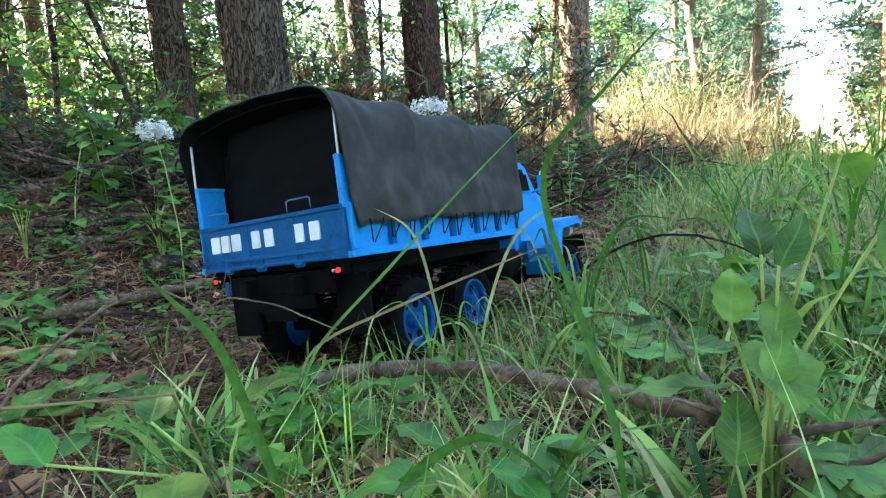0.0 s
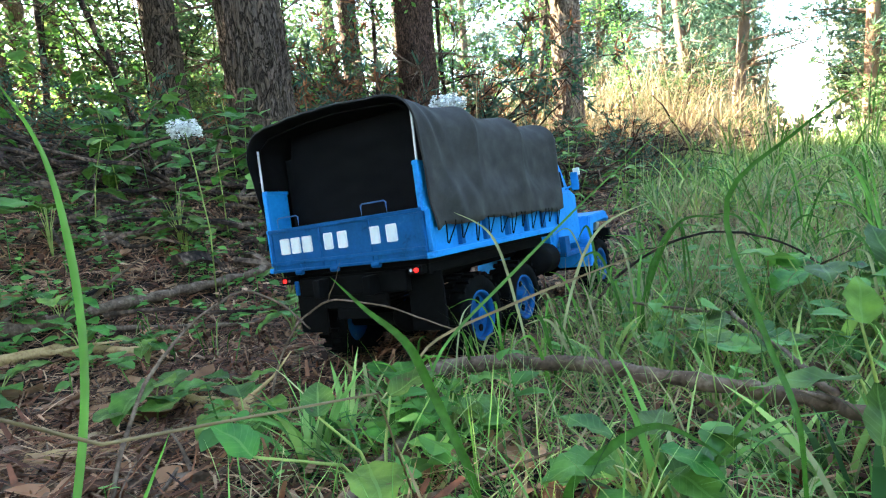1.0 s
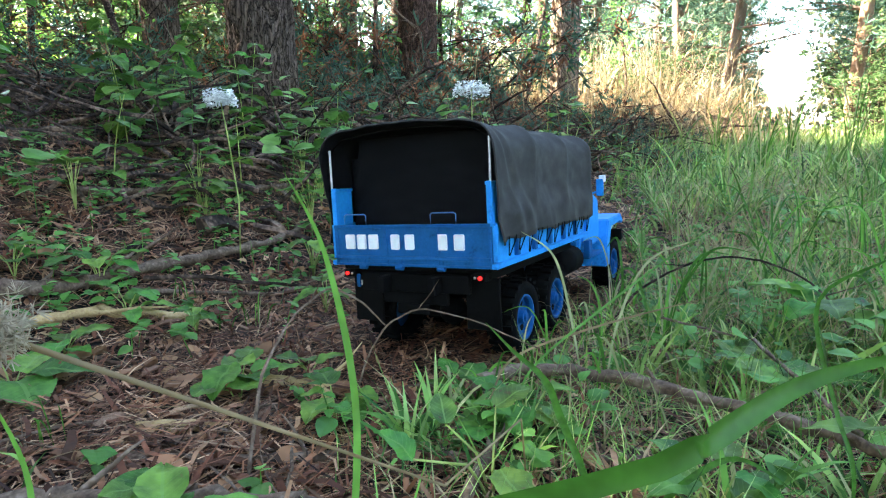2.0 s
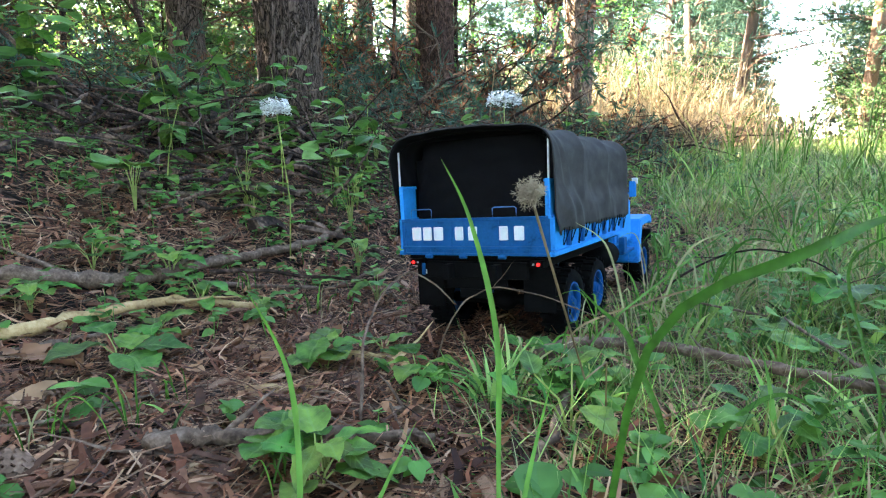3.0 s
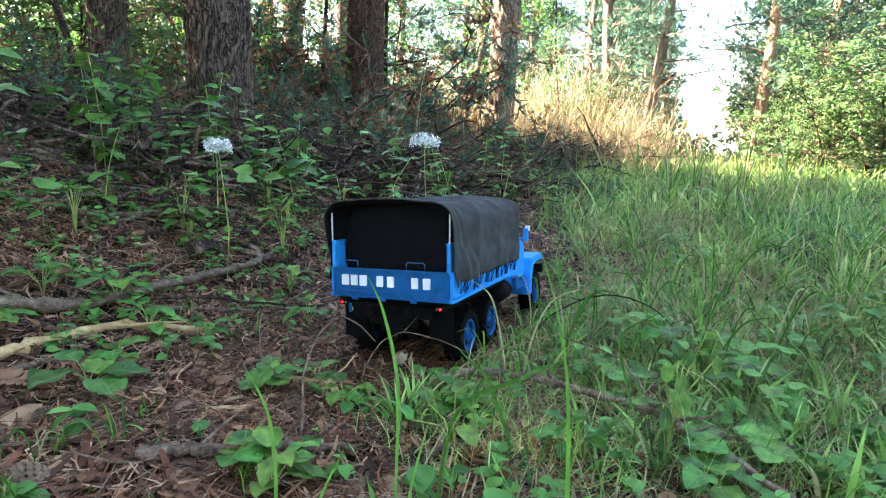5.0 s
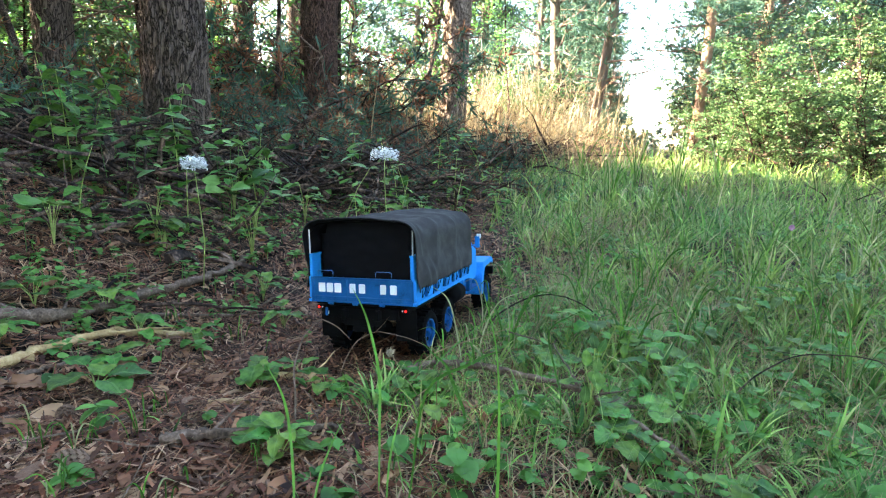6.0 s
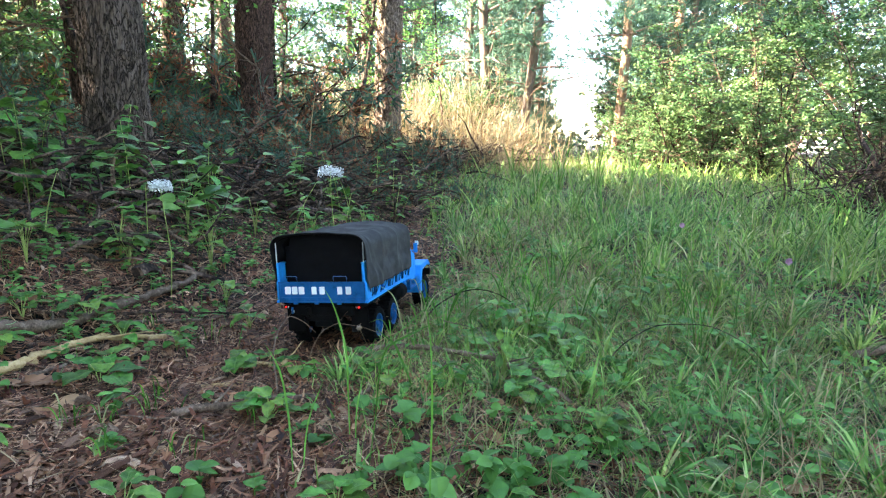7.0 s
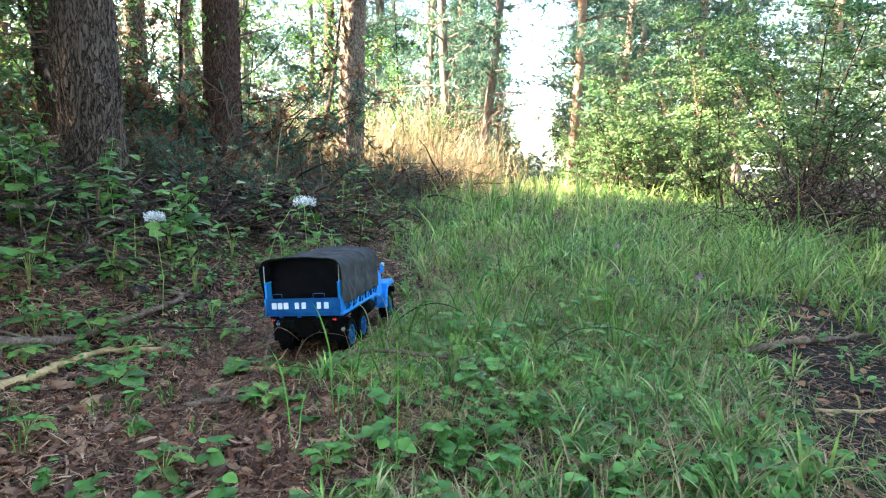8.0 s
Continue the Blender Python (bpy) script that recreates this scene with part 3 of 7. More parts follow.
def build_truck():
    truck = new("toy_truck")
    truck.matrix_world = Matrix.Rotation(radians(-5.0), 4, "Y") @ Matrix.Rotation(radians(-3.0), 4, "X")
    tagged(truck, "blue model lorry with grey canvas hood on the forest floor", "toy truck")
    w, zt, zb, L = 0.11, 0.173, 0.123, 0.352
    # tailgate
    bm = bmesh.new()
    box(bm, (0, 0.004, (zt + zb) / 2), (2 * w - 0.006, 0.005, zt - zb - 0.002), 0.0008)
    for z in (zt - 0.002, zb + 0.0105, zb + 0.002):
        box(bm, (0, 0.001, z), (2 * w - 0.004, 0.005, 0.0042 if z > 0.13 else 0.003), 0.0008)
    for x in (-w + 0.004, -0.03, 0.04, w - 0.004):
        box(bm, (x, 0.002, (zt + zb) / 2), (0.0045 if abs(x) > 0.1 else 0.0022, 0.0042, zt - zb - 0.003), 0.0006)
    tg = part("tailgate", bm, M_BLUE_WORN_SHADE, truck, "blue ribbed tailgate, darkened for its shaded face")
    # the painted marks on the tailgate are plain bars
    for x0, x1 in ((-0.0915, -0.0775), (-0.0738, -0.0605), (-0.0565, -0.0425), (-0.0235, -0.0115), (-0.0035, 0.0090), (0.0405, 0.0530), (0.0620, 0.0750)):
        bm = bmesh.new()
        box(bm, ((x0 + x1) / 2, 0.0008, 0.1525), (x1 - x0, 0.0012, 0.0180), 0.0015)
        part("bar", bm, M_WHITE, tg, "white painted bar")
    for x in (-0.077, 0.048):
        pts = [(x - 0.0165, 0.003, zt - 0.001), (x - 0.0165, 0.003, zt + 0.011), (x - 0.014, 0.003, zt + 0.0128), (x + 0.014, 0.003, zt + 0.0128), (x + 0.0165, 0.003, zt + 0.011), (x + 0.0165, 0.003, zt - 0.001)]
        V, F = tube(pts, [0.0008] * 6, 6)
        mesh_part("wire_loop", quads("wire_loop", V, F, M_WIRE, True), tg, "thin blue wire grab loop")
    for x in (-0.065, -0.012, 0.045):
        bm = bmesh.new()
        rod(bm, (x - 0.005, -0.001, zb - 0.001), (x + 0.005, -0.001, zb - 0.001), 0.0028, 8)
        box(bm, (x, 0.001, zb + 0.005), (0.004, 0.003, 0.012), 0.0006)
        part("hinge", bm, M_BLUE_WORN_SHADE, tg)
    # load bed
    bm = bmesh.new()
    box(bm, (0, L / 2, zb + 0.003), (2 * w - 0.004, L - 0.006, 0.006), 0.0008)
    part("bed_floor", bm, M_BLUE_WORN_SHADE, truck)
    for s in (-1, 1):
        bm = bmesh.new()
        box(bm, (s * (w - 0.0025), L / 2 + 0.003, (zt + zb) / 2 + 0.001), (0.004, L - 0.01, zt - zb - 0.002), 0.0006)
        board = part("side_board", bm, M_BLUE, truck, "bright blue side board")
        bm = bmesh.new()
        box(bm, (s * (w + 0.0005), L / 2, zb + 0.003), (0.009, L, 0.006), 0.001)
        part("bottom_rail", bm, M_BLUE, board)
        bm = bmesh.new()
        box(bm, (s * (w - 0.001), L / 2, zt - 0.0015), (0.006, L, 0.004), 0.0008)
        part("top_rail", bm, M_BLUE, board)
        for k in range(7):
            bm = bmesh.new()
            y = 0.006 + k * (L - 0.012) / 6
            box(bm, (s * (w + 0.0015), y, (zt + zb) / 2 + 0.003), (0.006, 0.008 if 0 < k < 6 else 0.006, zt - zb - 0.01), 0.0008)
            part("rib", bm, M_BLUE_WORN_SHADE if 0 < k < 6 else M_BLUE, board)
        for k in range(11):
            y = 0.022 + k * 0.0305
            x = s * (CW + 0.0008)
            drop = 0.1355 + 0.0035 * math.sin(2.3 * k)
            wide = 0.015 + 0.005 * math.sin(1.7 * k + 1)
            pts = [(x, y, 0.157), (x, y + 0.001, 0.153), (s * (w + 0.0065), y + 0.005, drop), (s * (w + 0.0065), y + 0.007, drop - 0.001), (x, y + wide, 0.153), (x, y + wide + 0.001, 0.157)]
            V, F = tube(pts, [0.0007] * 6, 6)
            mesh_part("tie_rope", quads("tie_rope", V, F, M_BLACK, True), truck, "thin dark tie rope")
    bm = bmesh.new()
    box(bm, (0, L - 0.002, (zt + zb) / 2 + 0.01), (2 * w - 0.01, 0.004, zt - zb + 0.02), 0.0008)
    part("front_board", bm, M_BLUE_WORN_SHADE, truck)
    # upright boards and hoop poles at the rear corners
    for s in (-1, 1):
        bm = bmesh.new()
        box(bm, (s * (w - 0.003), 0.018, 0.1955), (0.004, 0.034, 0.046), 0.001)
        box(bm, (s * (w - 0.003), 0.003, 0.1955), (0.0065, 0.005, 0.047), 0.001)
        box(bm, (s * (w - 0.0045), 0.018, 0.2165), (0.0060, 0.034, 0.004), 0.001)
        part("corner_board", bm, M_BLUE, truck, "blue upright corner board")
        bm = bmesh.new()
        rod(bm, (s * (w - 0.001), 0.002, 0.216), (s * (w - 0.0005), 0.003, 0.266), 0.0013, 8)
        part("pole", bm, M_STEEL, truck, "thin pale metal hoop pole")
    # canvas hood: sags between hoops, creased, wavy hem
    nu, nv = 84, 90
    V = np.zeros((nv + 1, nu + 1, 3))
    for j in range(nv + 1):
        q = j / nv
        y = -0.010 + q * 0.361
        hoop = abs(math.sin(math.pi * q * 3.02)) ** 0.7
        for i in range(nu + 1):
            u = i / nu
            x, z = hood_section(u)
            edge = abs(u - 0.5) * 2
            sag = 0.0095 * hoop
            k = 1 - sag * (1 - float(smooth(0.74, 0.90, np.array(edge)))) / 0.12
            hem = smooth(0.72, 1.0, np.array(edge))
            nz = noise.noise(Vector((x * 22, y * 16, z * 9))) * 0.0042 + noise.noise(Vector((x * 60, y * 50 + z * 30, z * 25))) * 0.0014 + 0.0012 * abs(noise.noise(Vector((x * 30, y * 34 - z * 26, z * 12)))) 
            crease = 0.0024 * math.exp(-((q - 0.05 - 0.9 * (0.285 - z)) / 0.022) ** 2) + 0.0018 * math.exp(-((q - 0.10 - 1.3 * (0.285 - z)) / 0.03) ** 2)
            fold = (crease - 0.002 * math.exp(-((q - 0.09 - 1.1 * (0.285 - z)) / 0.02) ** 2) if edge > 0.42 else 0.0) + 0.0018 * math.sin(70 * y + 18 * z) * float(hem) + 0.004 * float(hem) * max(0.0, 0.12 - q) * 8 * math.sin(60 * (z + y))
            x = x * (k + (nz + fold) / 0.12)
            z = z - sag * (1 - edge) * 0.9 + nz * 0.8
            if i in (0, nu):
                z += 0.0013 * math.sin(52 * y + 1) + 0.0008 * math.sin(131 * y) - 0.003 * smooth(0.0, 0.12, np.array(0.12 - q))
            V[j, i] = (x, y + (1 - q) ** 4 * 0.016 * smooth(0.30, 0.17, np.array(z)), z)
    i, j = np.meshgrid(np.arange(nv), np.arange(nu), indexing="ij")
    F = np.stack([i * (nu + 1) + j, i * (nu + 1) + j + 1, (i + 1) * (nu + 1) + j + 1, (i + 1) * (nu + 1) + j], -1).reshape(-1, 4)
    hood = mesh_part("canvas_hood", quads("canvas_hood", V.reshape(-1, 3), F, M_CANVAS, True), truck, "dark grey creased canvas hood")
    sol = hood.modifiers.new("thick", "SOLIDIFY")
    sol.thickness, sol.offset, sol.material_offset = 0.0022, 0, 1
    # the hood's inner skin is blackened for the shade inside it
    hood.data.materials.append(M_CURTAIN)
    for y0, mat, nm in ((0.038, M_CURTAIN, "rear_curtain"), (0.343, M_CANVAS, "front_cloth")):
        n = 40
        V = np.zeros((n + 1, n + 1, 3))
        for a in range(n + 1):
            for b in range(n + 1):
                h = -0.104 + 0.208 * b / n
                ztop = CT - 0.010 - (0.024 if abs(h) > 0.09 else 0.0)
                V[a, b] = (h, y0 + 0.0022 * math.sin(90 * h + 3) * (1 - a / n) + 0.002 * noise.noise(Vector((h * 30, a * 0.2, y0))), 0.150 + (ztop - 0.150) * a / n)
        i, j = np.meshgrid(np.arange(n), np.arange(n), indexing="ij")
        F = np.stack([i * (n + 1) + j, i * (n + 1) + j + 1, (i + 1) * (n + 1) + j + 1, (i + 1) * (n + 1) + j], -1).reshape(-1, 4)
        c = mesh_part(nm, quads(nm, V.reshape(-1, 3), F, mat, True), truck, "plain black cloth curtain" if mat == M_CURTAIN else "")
        sol = c.modifiers.new("thick", "SOLIDIFY")
        sol.thickness = 0.0015
    for y in (0.006, 0.116, 0.230, 0.345):
        V, F = tube([((0.965 * hood_section(u)[0]), y, hood_section(u)[1] - 0.005) for u in np.linspace(0, 1, 28)], [0.0014] * 28, 6)
        mesh_part("hoop", quads("hoop", V, F, M_BLACK, True), truck)
    # tail lamps
    for s in (-1, 1):
        bm = bmesh.new()
        box(bm, (s * 0.090, 0.006, 0.113), (0.017, 0.010, 0.009), 0.0012)
        lamp = part("tail_lamp", bm, M_BLACK, truck, "small black tail lamp housing")
        bm = bmesh.new()
        rod(bm, (s * 0.0925, 0.0015, 0.113), (s * 0.0925, -0.001, 0.113), 0.0024, 12)
        part("lens", bm, M_RED, lamp, "glowing red lens")
        bm = bmesh.new()
        rod(bm, (s * 0.0858, 0.0012, 0.113), (s * 0.0858, 0.0002, 0.113), 0.0015, 12)
        part("clear_lens", bm, M_STEEL, lamp)
    # dark underside
    for s in (-1, 1):
        bm = bmesh.new()
        box(bm, (s * 0.035, 0.30, 0.102), (0.010, 0.62, 0.020), 0.0015)
        part("chassis_rail", bm, M_BLACK, truck)
        bm = bmesh.new()
        box(bm, (s * 0.082, 0.028, 0.078), (0.044, 0.003, 0.062), 0.001)
        flap = part("mud_flap", bm, M_BLACK, truck, "black rubber mud flap")
        if s < 0:
            for k in range(4):
                bm = bmesh.new()
                box(bm, (-0.091 + k * 0.0044, 0.0255, 0.0965), (0.0034, 0.0012, 0.006), 0.0002)
                part("bar", bm, M_WHITE, flap, "small white bar")
    bm = bmesh.new()
    box(bm, (0, 0.010, 0.103), (0.15, 0.008, 0.022), 0.0015)
    box(bm, (0, 0.012, 0.085), (0.09, 0.006, 0.016), 0.0015)
    part("rear_crossmember", bm, M_BLACK, truck)
    bm = bmesh.new()
    box(bm, (0, 0.006, 0.072), (0.045, 0.003, 0.012), 0.0008)
    part("tow_plate", bm, M_BLACK, truck)
    bm = bmesh.new()
    box(bm, (0, 0.17, 0.112), (0.19, 0.30, 0.012), 0.002)
    box(bm, (0, 0.176, 0.1205), (0.206, 0.335, 0.006), 0.001)
    part("bed_frame", bm, M_BLACK, truck)
    bm = bmesh.new()
    box(bm, (-0.0785, 0.0045, 0.1035), (0.0050, 0.003, 0.016), 0.0008)
    part("bracket", bm, M_BLUE_WORN_SHADE, truck, "small light blue hanging bracket")
    for y in (0.102, 0.221, 0.56):
        bm = bmesh.new()
        rod(bm, (-0.085, y, 0.047), (0.085, y, 0.047), 0.008, 12)
        bmesh.ops.create_uvsphere(bm, u_segments=14, v_segments=10, radius=0.019, matrix=Matrix.Translation((0, y, 0.049)))
        part("axle", bm, M_BLACK, truck, "", True)
        for s in (-1, 1):
            wheel(truck, s * 0.088, y, 0.047, s)
    for s in (-1, 1):
        bm = bmesh.new()
        for k in range(5):
            box(bm, (s * 0.055, 0.16, 0.062 + 0.005 * k), (0.010, 0.15 - 0.02 * k, 0.003), 0.0006)
        part("leaf_spring", bm, M_BLACK, truck)
        bm = bmesh.new()
        rod(bm, (s * 0.078, 0.292, 0.083), (s * 0.078, 0.37, 0.083), 0.022, 20)
        part("fuel_tank", bm, M_BLACK, truck, "black round fuel tank", True)
    # cab
    bm = bmesh.new()
    prof = [(0.368, 0.095), (0.368, 0.224), (0.375, 0.233), (0.445, 0.233), (0.456, 0.226), (0.476, 0.182), (0.498, 0.176), (0.500, 0.095)]
    hw = 0.093
    sides = []
    for s in (-1, 1):
        sides.append([bm.verts.new((s * (hw - (0.008 if z > 0.18 else 0.0)), y, z)) for y, z in prof])
    n = len(prof)
    for k in range(n):
        bm.faces.new((sides[0][k], sides[0][(k + 1) % n], sides[1][(k + 1) % n], sides[1][k]))
    bm.faces.new(sides[0])
    bm.faces.new(list(reversed(sides[1])))
    bmesh.ops.bevel(bm, geom=[e for e in bm.edges if abs(e.verts[0].co.x - e.verts[1].co.x) < 0.02], offset=0.004, segments=2, affect="EDGES")
    cab = part("cab", bm, M_BLUE, truck, "bright blue cab")
    for s in (-1, 1):
        bm = bmesh.new()
        box(bm, (s * (hw + 0.0008), 0.425, 0.140), (0.003, 0.078, 0.078), 0.001)
        door = part("door", bm, M_BLUE, cab)
        bm = bmesh.new()
        t = Matrix.Rotation(radians(s * -8), 4, "Y")
        box(bm, (s * (hw - 0.0035), 0.4125, 0.204), (0.0025, 0.044, 0.034), 0.0006, t)
        box(bm, (s * (hw - 0.0035), 0.441, 0.2005), (0.0025, 0.009, 0.026), 0.0006, t)
        part("side_window", bm, M_BLACK, cab, "dark cab side window")
        bm = bmesh.new()
        box(bm, (s * (hw + 0.003), 0.395, 0.163), (0.003, 0.014, 0.003), 0.0006)
        part("door_handle", bm, M_STEEL, door)
        bm = bmesh.new()
        box(bm, (s * 0.104, 0.466, 0.196), (0.013, 0.005, 0.030), 0.002)
        rod(bm, (s * 0.083, 0.464, 0.184), (s * 0.104, 0.466, 0.190), 0.0018, 6)
        mir = part("mirror", bm, M_BLUE, cab, "blue wing mirror")
        bm = bmesh.new()
        box(bm, (s * 0.108, 0.4675, 0.211), (0.011, 0.006, 0.012), 0.0015)
        part("marker", bm, M_WHITE, mir, "pale grey marker block")
    bm = bmesh.new()
    box(bm, (0, 0.4685, 0.2035), (0.14, 0.003, 0.034), 0.0008, Matrix.Rotation(radians(24), 4, "X"))
    part("windscreen", bm, M_BLACK, cab, "dark windscreen")
    bm = bmesh.new()
    box(bm, (0, 0.368 - 0.0005, 0.206), (0.09, 0.002, 0.026), 0.0006)
    part("rear_window", bm, M_BLACK, cab)
    # bonnet, wings, bumper
    bm = bmesh.new()
    box(bm, (0, 0.554, 0.137), (0.105, 0.113, 0.058), 0.010)
    bonnet = part("bonnet", bm, M_BLUE, truck, "rounded blue bonnet")
    bm = bmesh.new()
    for k in range(7):
        box(bm, (-0.036 + 0.012 * k, 0.6110, 0.135), (0.004, 0.003, 0.036), 0.0006)
    part("grille", bm, M_BLACK, bonnet)
    for s in (-1, 1):
        bm = bmesh.new()
        prof = [(0.482, 0.052), (0.488, 0.100), (0.506, 0.136), (0.600, 0.141), (0.615, 0.128), (0.615, 0.120), (0.594, 0.130), (0.520, 0.124), (0.508, 0.098), (0.506, 0.052)]
        a = [bm.verts.new((s * 0.050, y, z)) for y, z in prof]
        b = [bm.verts.new((s * 0.109, y, z)) for y, z in prof]
        m = len(prof)
        for k in range(m):
            bm.faces.new((a[k], a[(k + 1) % m], b[(k + 1) % m], b[k]))
        bm.faces.new(a)
        bm.faces.new(list(reversed(b)))
        bmesh.ops.bevel(bm, geom=list(bm.edges), offset=0.002, segments=2, affect="EDGES")
        wing = part("front_wing", bm, M_BLUE, truck, "bright blue front wing")
        bm = bmesh.new()
        rod(bm, (s * 0.078, 0.604, 0.116), (s * 0.078, 0.619, 0.116), 0.011, 16)
        part("headlight", bm, M_STEEL, wing)
        bm = bmesh.new()
        box(bm, (s * 0.093, 0.43, 0.082), (0.022, 0.085, 0.006), 0.001)
        box(bm, (s * 0.102, 0.39, 0.098), (0.010, 0.020, 0.026), 0.001)
        part("step", bm, M_BLUE_WORN_SHADE, truck)
    bm = bmesh.new()
    box(bm, (0, 0.636, 0.096), (0.205, 0.012, 0.022), 0.002)
    part("bumper", bm, M_BLACK, truck, "black front bumper")
    return truck


build_truck()


# ---- trees ----
def bark_trunk(h, dia, lean, seed, fine_to=3.2, mat=None, sides=56):
    """A tapered trunk whose bark is broken into long raised plates with deep joints."""
    rng = np.random.default_rng(seed)
    zs = np.concatenate([np.arange(-0.12, fine_to, 0.018), np.arange(fine_to, h, 0.35)])
    V = np.zeros((len(zs), sides, 3))
    for i, z in enumerate(zs):
        r = dia / 2 * (1 - 0.55 * max(z, 0) / h + 0.28 * math.exp(-max(z, 0) / 0.16))
        cx = lean[0] * z + 0.03 * math.sin(0.9 * z + seed)
        cy = lean[1] * z + 0.03 * math.cos(0.7 * z + seed)
        for j in range(sides):
            a = 2 * math.pi * j / sides
            q = Vector((math.cos(a) * dia * 2.0 / 0.38, math.sin(a) * dia * 2.0 / 0.38, z * 2.4 + seed * 7.3))
            if z < fine_to:
                d = noise.voronoi(q * 2.0)[0]
                plate = min(1.0, (d[1] - d[0]) * 3.6)
                rr = r * (0.925 + 0.085 * plate) + 0.006 * noise.noise(q * 3.0) + 0.003 * noise.noise(q * 9.0)
            else:
                rr = r
            V[i, j] = (cx + rr * math.cos(a), cy + rr * math.sin(a), z)
    n = len(zs)
    i, j = np.meshgrid(np.arange(n - 1), np.arange(sides), indexing="ij")
    k = (j + 1) % sides
    F = np.stack([i * sides + j, i * sides + k, (i + 1) * sides + k, (i + 1) * sides + j], -1).reshape(-1, 4)
    return quads("trunk", V.reshape(-1, 3), F, mat or M_BARK, True)


def limb(p, d, length, r, rng, n=9, droop=0.15, wig=0.06):
    """The points and radii of a crooked branch."""
    d = np.array(d, float)
    d /= np.linalg.norm(d)
    P, q = [np.array(p, float)], d.copy()
    for k in range(n - 1):
        q = q + rng.normal(scale=wig, size=3) + np.array([0, 0, -droop / n])
        q /= np.linalg.norm(q)
        P.append(P[-1] + q * length / (n - 1))
    return np.array(P), r * np.linspace(1, 0.18, n)


def pine_crown(z0, z1, reach, rng, tufts, tuft_len=0.17, tuft_w=0.009, per=8):
    """Whorls of limbs and the needle tufts at their ends."""
    wood, C, O = [], [], []
    z = z0
    while z < z1:
        k = (z - z0) / (z1 - z0)
        for _ in range(rng.integers(3, 6)):
            a = rng.uniform(0, 2 * np.pi)
            L = reach * (1 - 0.75 * k) * rng.uniform(0.55, 1.1)
            P, R = limb((0, 0, z), (math.cos(a), math.sin(a), rng.uniform(0.0, 0.45)), L, 0.028 * (1 - 0.5 * k), rng, droop=0.25)
            wood.append(tube(P, R, 5))
            m = max(3, int(tufts * L / reach))
            for _ in range(m):
                t = rng.uniform(0.3, 1.0)
                i = min(len(P) - 1, int(t * (len(P) - 1)))
                side = rng.normal(scale=0.16 + 0.14 * L / reach, size=3) * np.array([1, 1, 0.4])
                C.append(P[i] + side)
                O.append((P[i] - P[0]) / (np.linalg.norm(P[i] - P[0]) + 1e-6) * 0.6 + side * 1.5 + np.array([0, 0, 0.35]))
        z += rng.uniform(0.3, 0.55)
    V, F = needles(np.array(C), np.array(O), tuft_len, tuft_w, rng, per)
    return joined(wood), (V, F)


def pine(h, dia, lean, seed, crown_from, reach, near=True, mat=None, dead=10, dead_low=0.9, tufts=48):
    rng = np.random.default_rng(seed)
    tree = new("pine_tree")
    mesh_part("trunk", bark_trunk(h, dia, lean, seed, 3.2 if near else -1, mat, 96 if near else 14), tree)
    wood, green = pine_crown(crown_from, h, reach, rng, tufts)
    top = np.array([lean[0], lean[1], 0.0])
    for nm, (V, F), mt in (("limb_mass", wood, M_BARK_UP), ("crown", green, M_PINE)):
        V = V + top[None, :] * V[:, 2:3]
        tagged(mesh_part(nm, quads(nm, V, F, mt), tree), kind="stuff")
    for k in range(dead):
        z = rng.uniform(dead_low, min(crown_from, 4.5))
        a = rng.uniform(0, 2 * np.pi)
        P, R = limb((lean[0] * z, lean[1] * z, z), (math.cos(a), math.sin(a), rng.uniform(-0.1, 0.5)), rng.uniform(0.4, 1.5), 0.011, rng, 10, 0.1, 0.12)
        pieces = [tube(P, R, 5)]
        for _ in range(3):
            i = rng.integers(3, 8)
            Q, S = limb(P[i], (P[i + 1] - P[i]) / 0.1 + rng.normal(scale=0.7, size=3), rng.uniform(0.15, 0.5), 0.005, rng, 6, 0.0, 0.1)
            pieces.append(tube(Q, S, 4))
        V, F = joined(pieces)
        mesh_part("dead_branch", quads("dead_branch", V, F, M_TWIG), tree, "bare dead branch")
    return tree


def stand(ob, x, y, turn=0.0, sink=0.03, size=1.0):
    ob.matrix_world = pose(x, y, float(height(x, y)) - sink, 0, 0, turn) @ Matrix.Diagonal((size, size, size, 1))
    return ob


PINE = "pine trunks along the lane"
for x, y, dia, lean, seed, mat, label, crown_from, dead in (
        (-2.28, 1.95, 0.38, (0.0, 0.0), 1, M_BARK, "thick pine trunk with deeply furrowed grey-brown bark on the bank", 5.2, 6),
        (-3.72, 3.35, 0.31, (-0.02, 0.0), 2, M_BARK_RED, "slimmer dark pine trunk among undergrowth", 5.4, 14),
        (-2.61, 4.26, 0.38, (0.01, 0.0), 3, M_BARK_RED, "reddish-brown pine trunk with dead brown twigs round its foot", 5.6, 26),
        (-1.99, 6.71, 0.39, (-0.004, 0.0), 4, M_BARK_LIT, "straight pine trunk with plated bark at the lane edge", 9.0, 26)):
    t = tagged(pine(13, dia, lean, seed, crown_from, 2.3, True, mat, dead, tufts=60), label, "pine tree", PINE)
    stand(t, x, y)

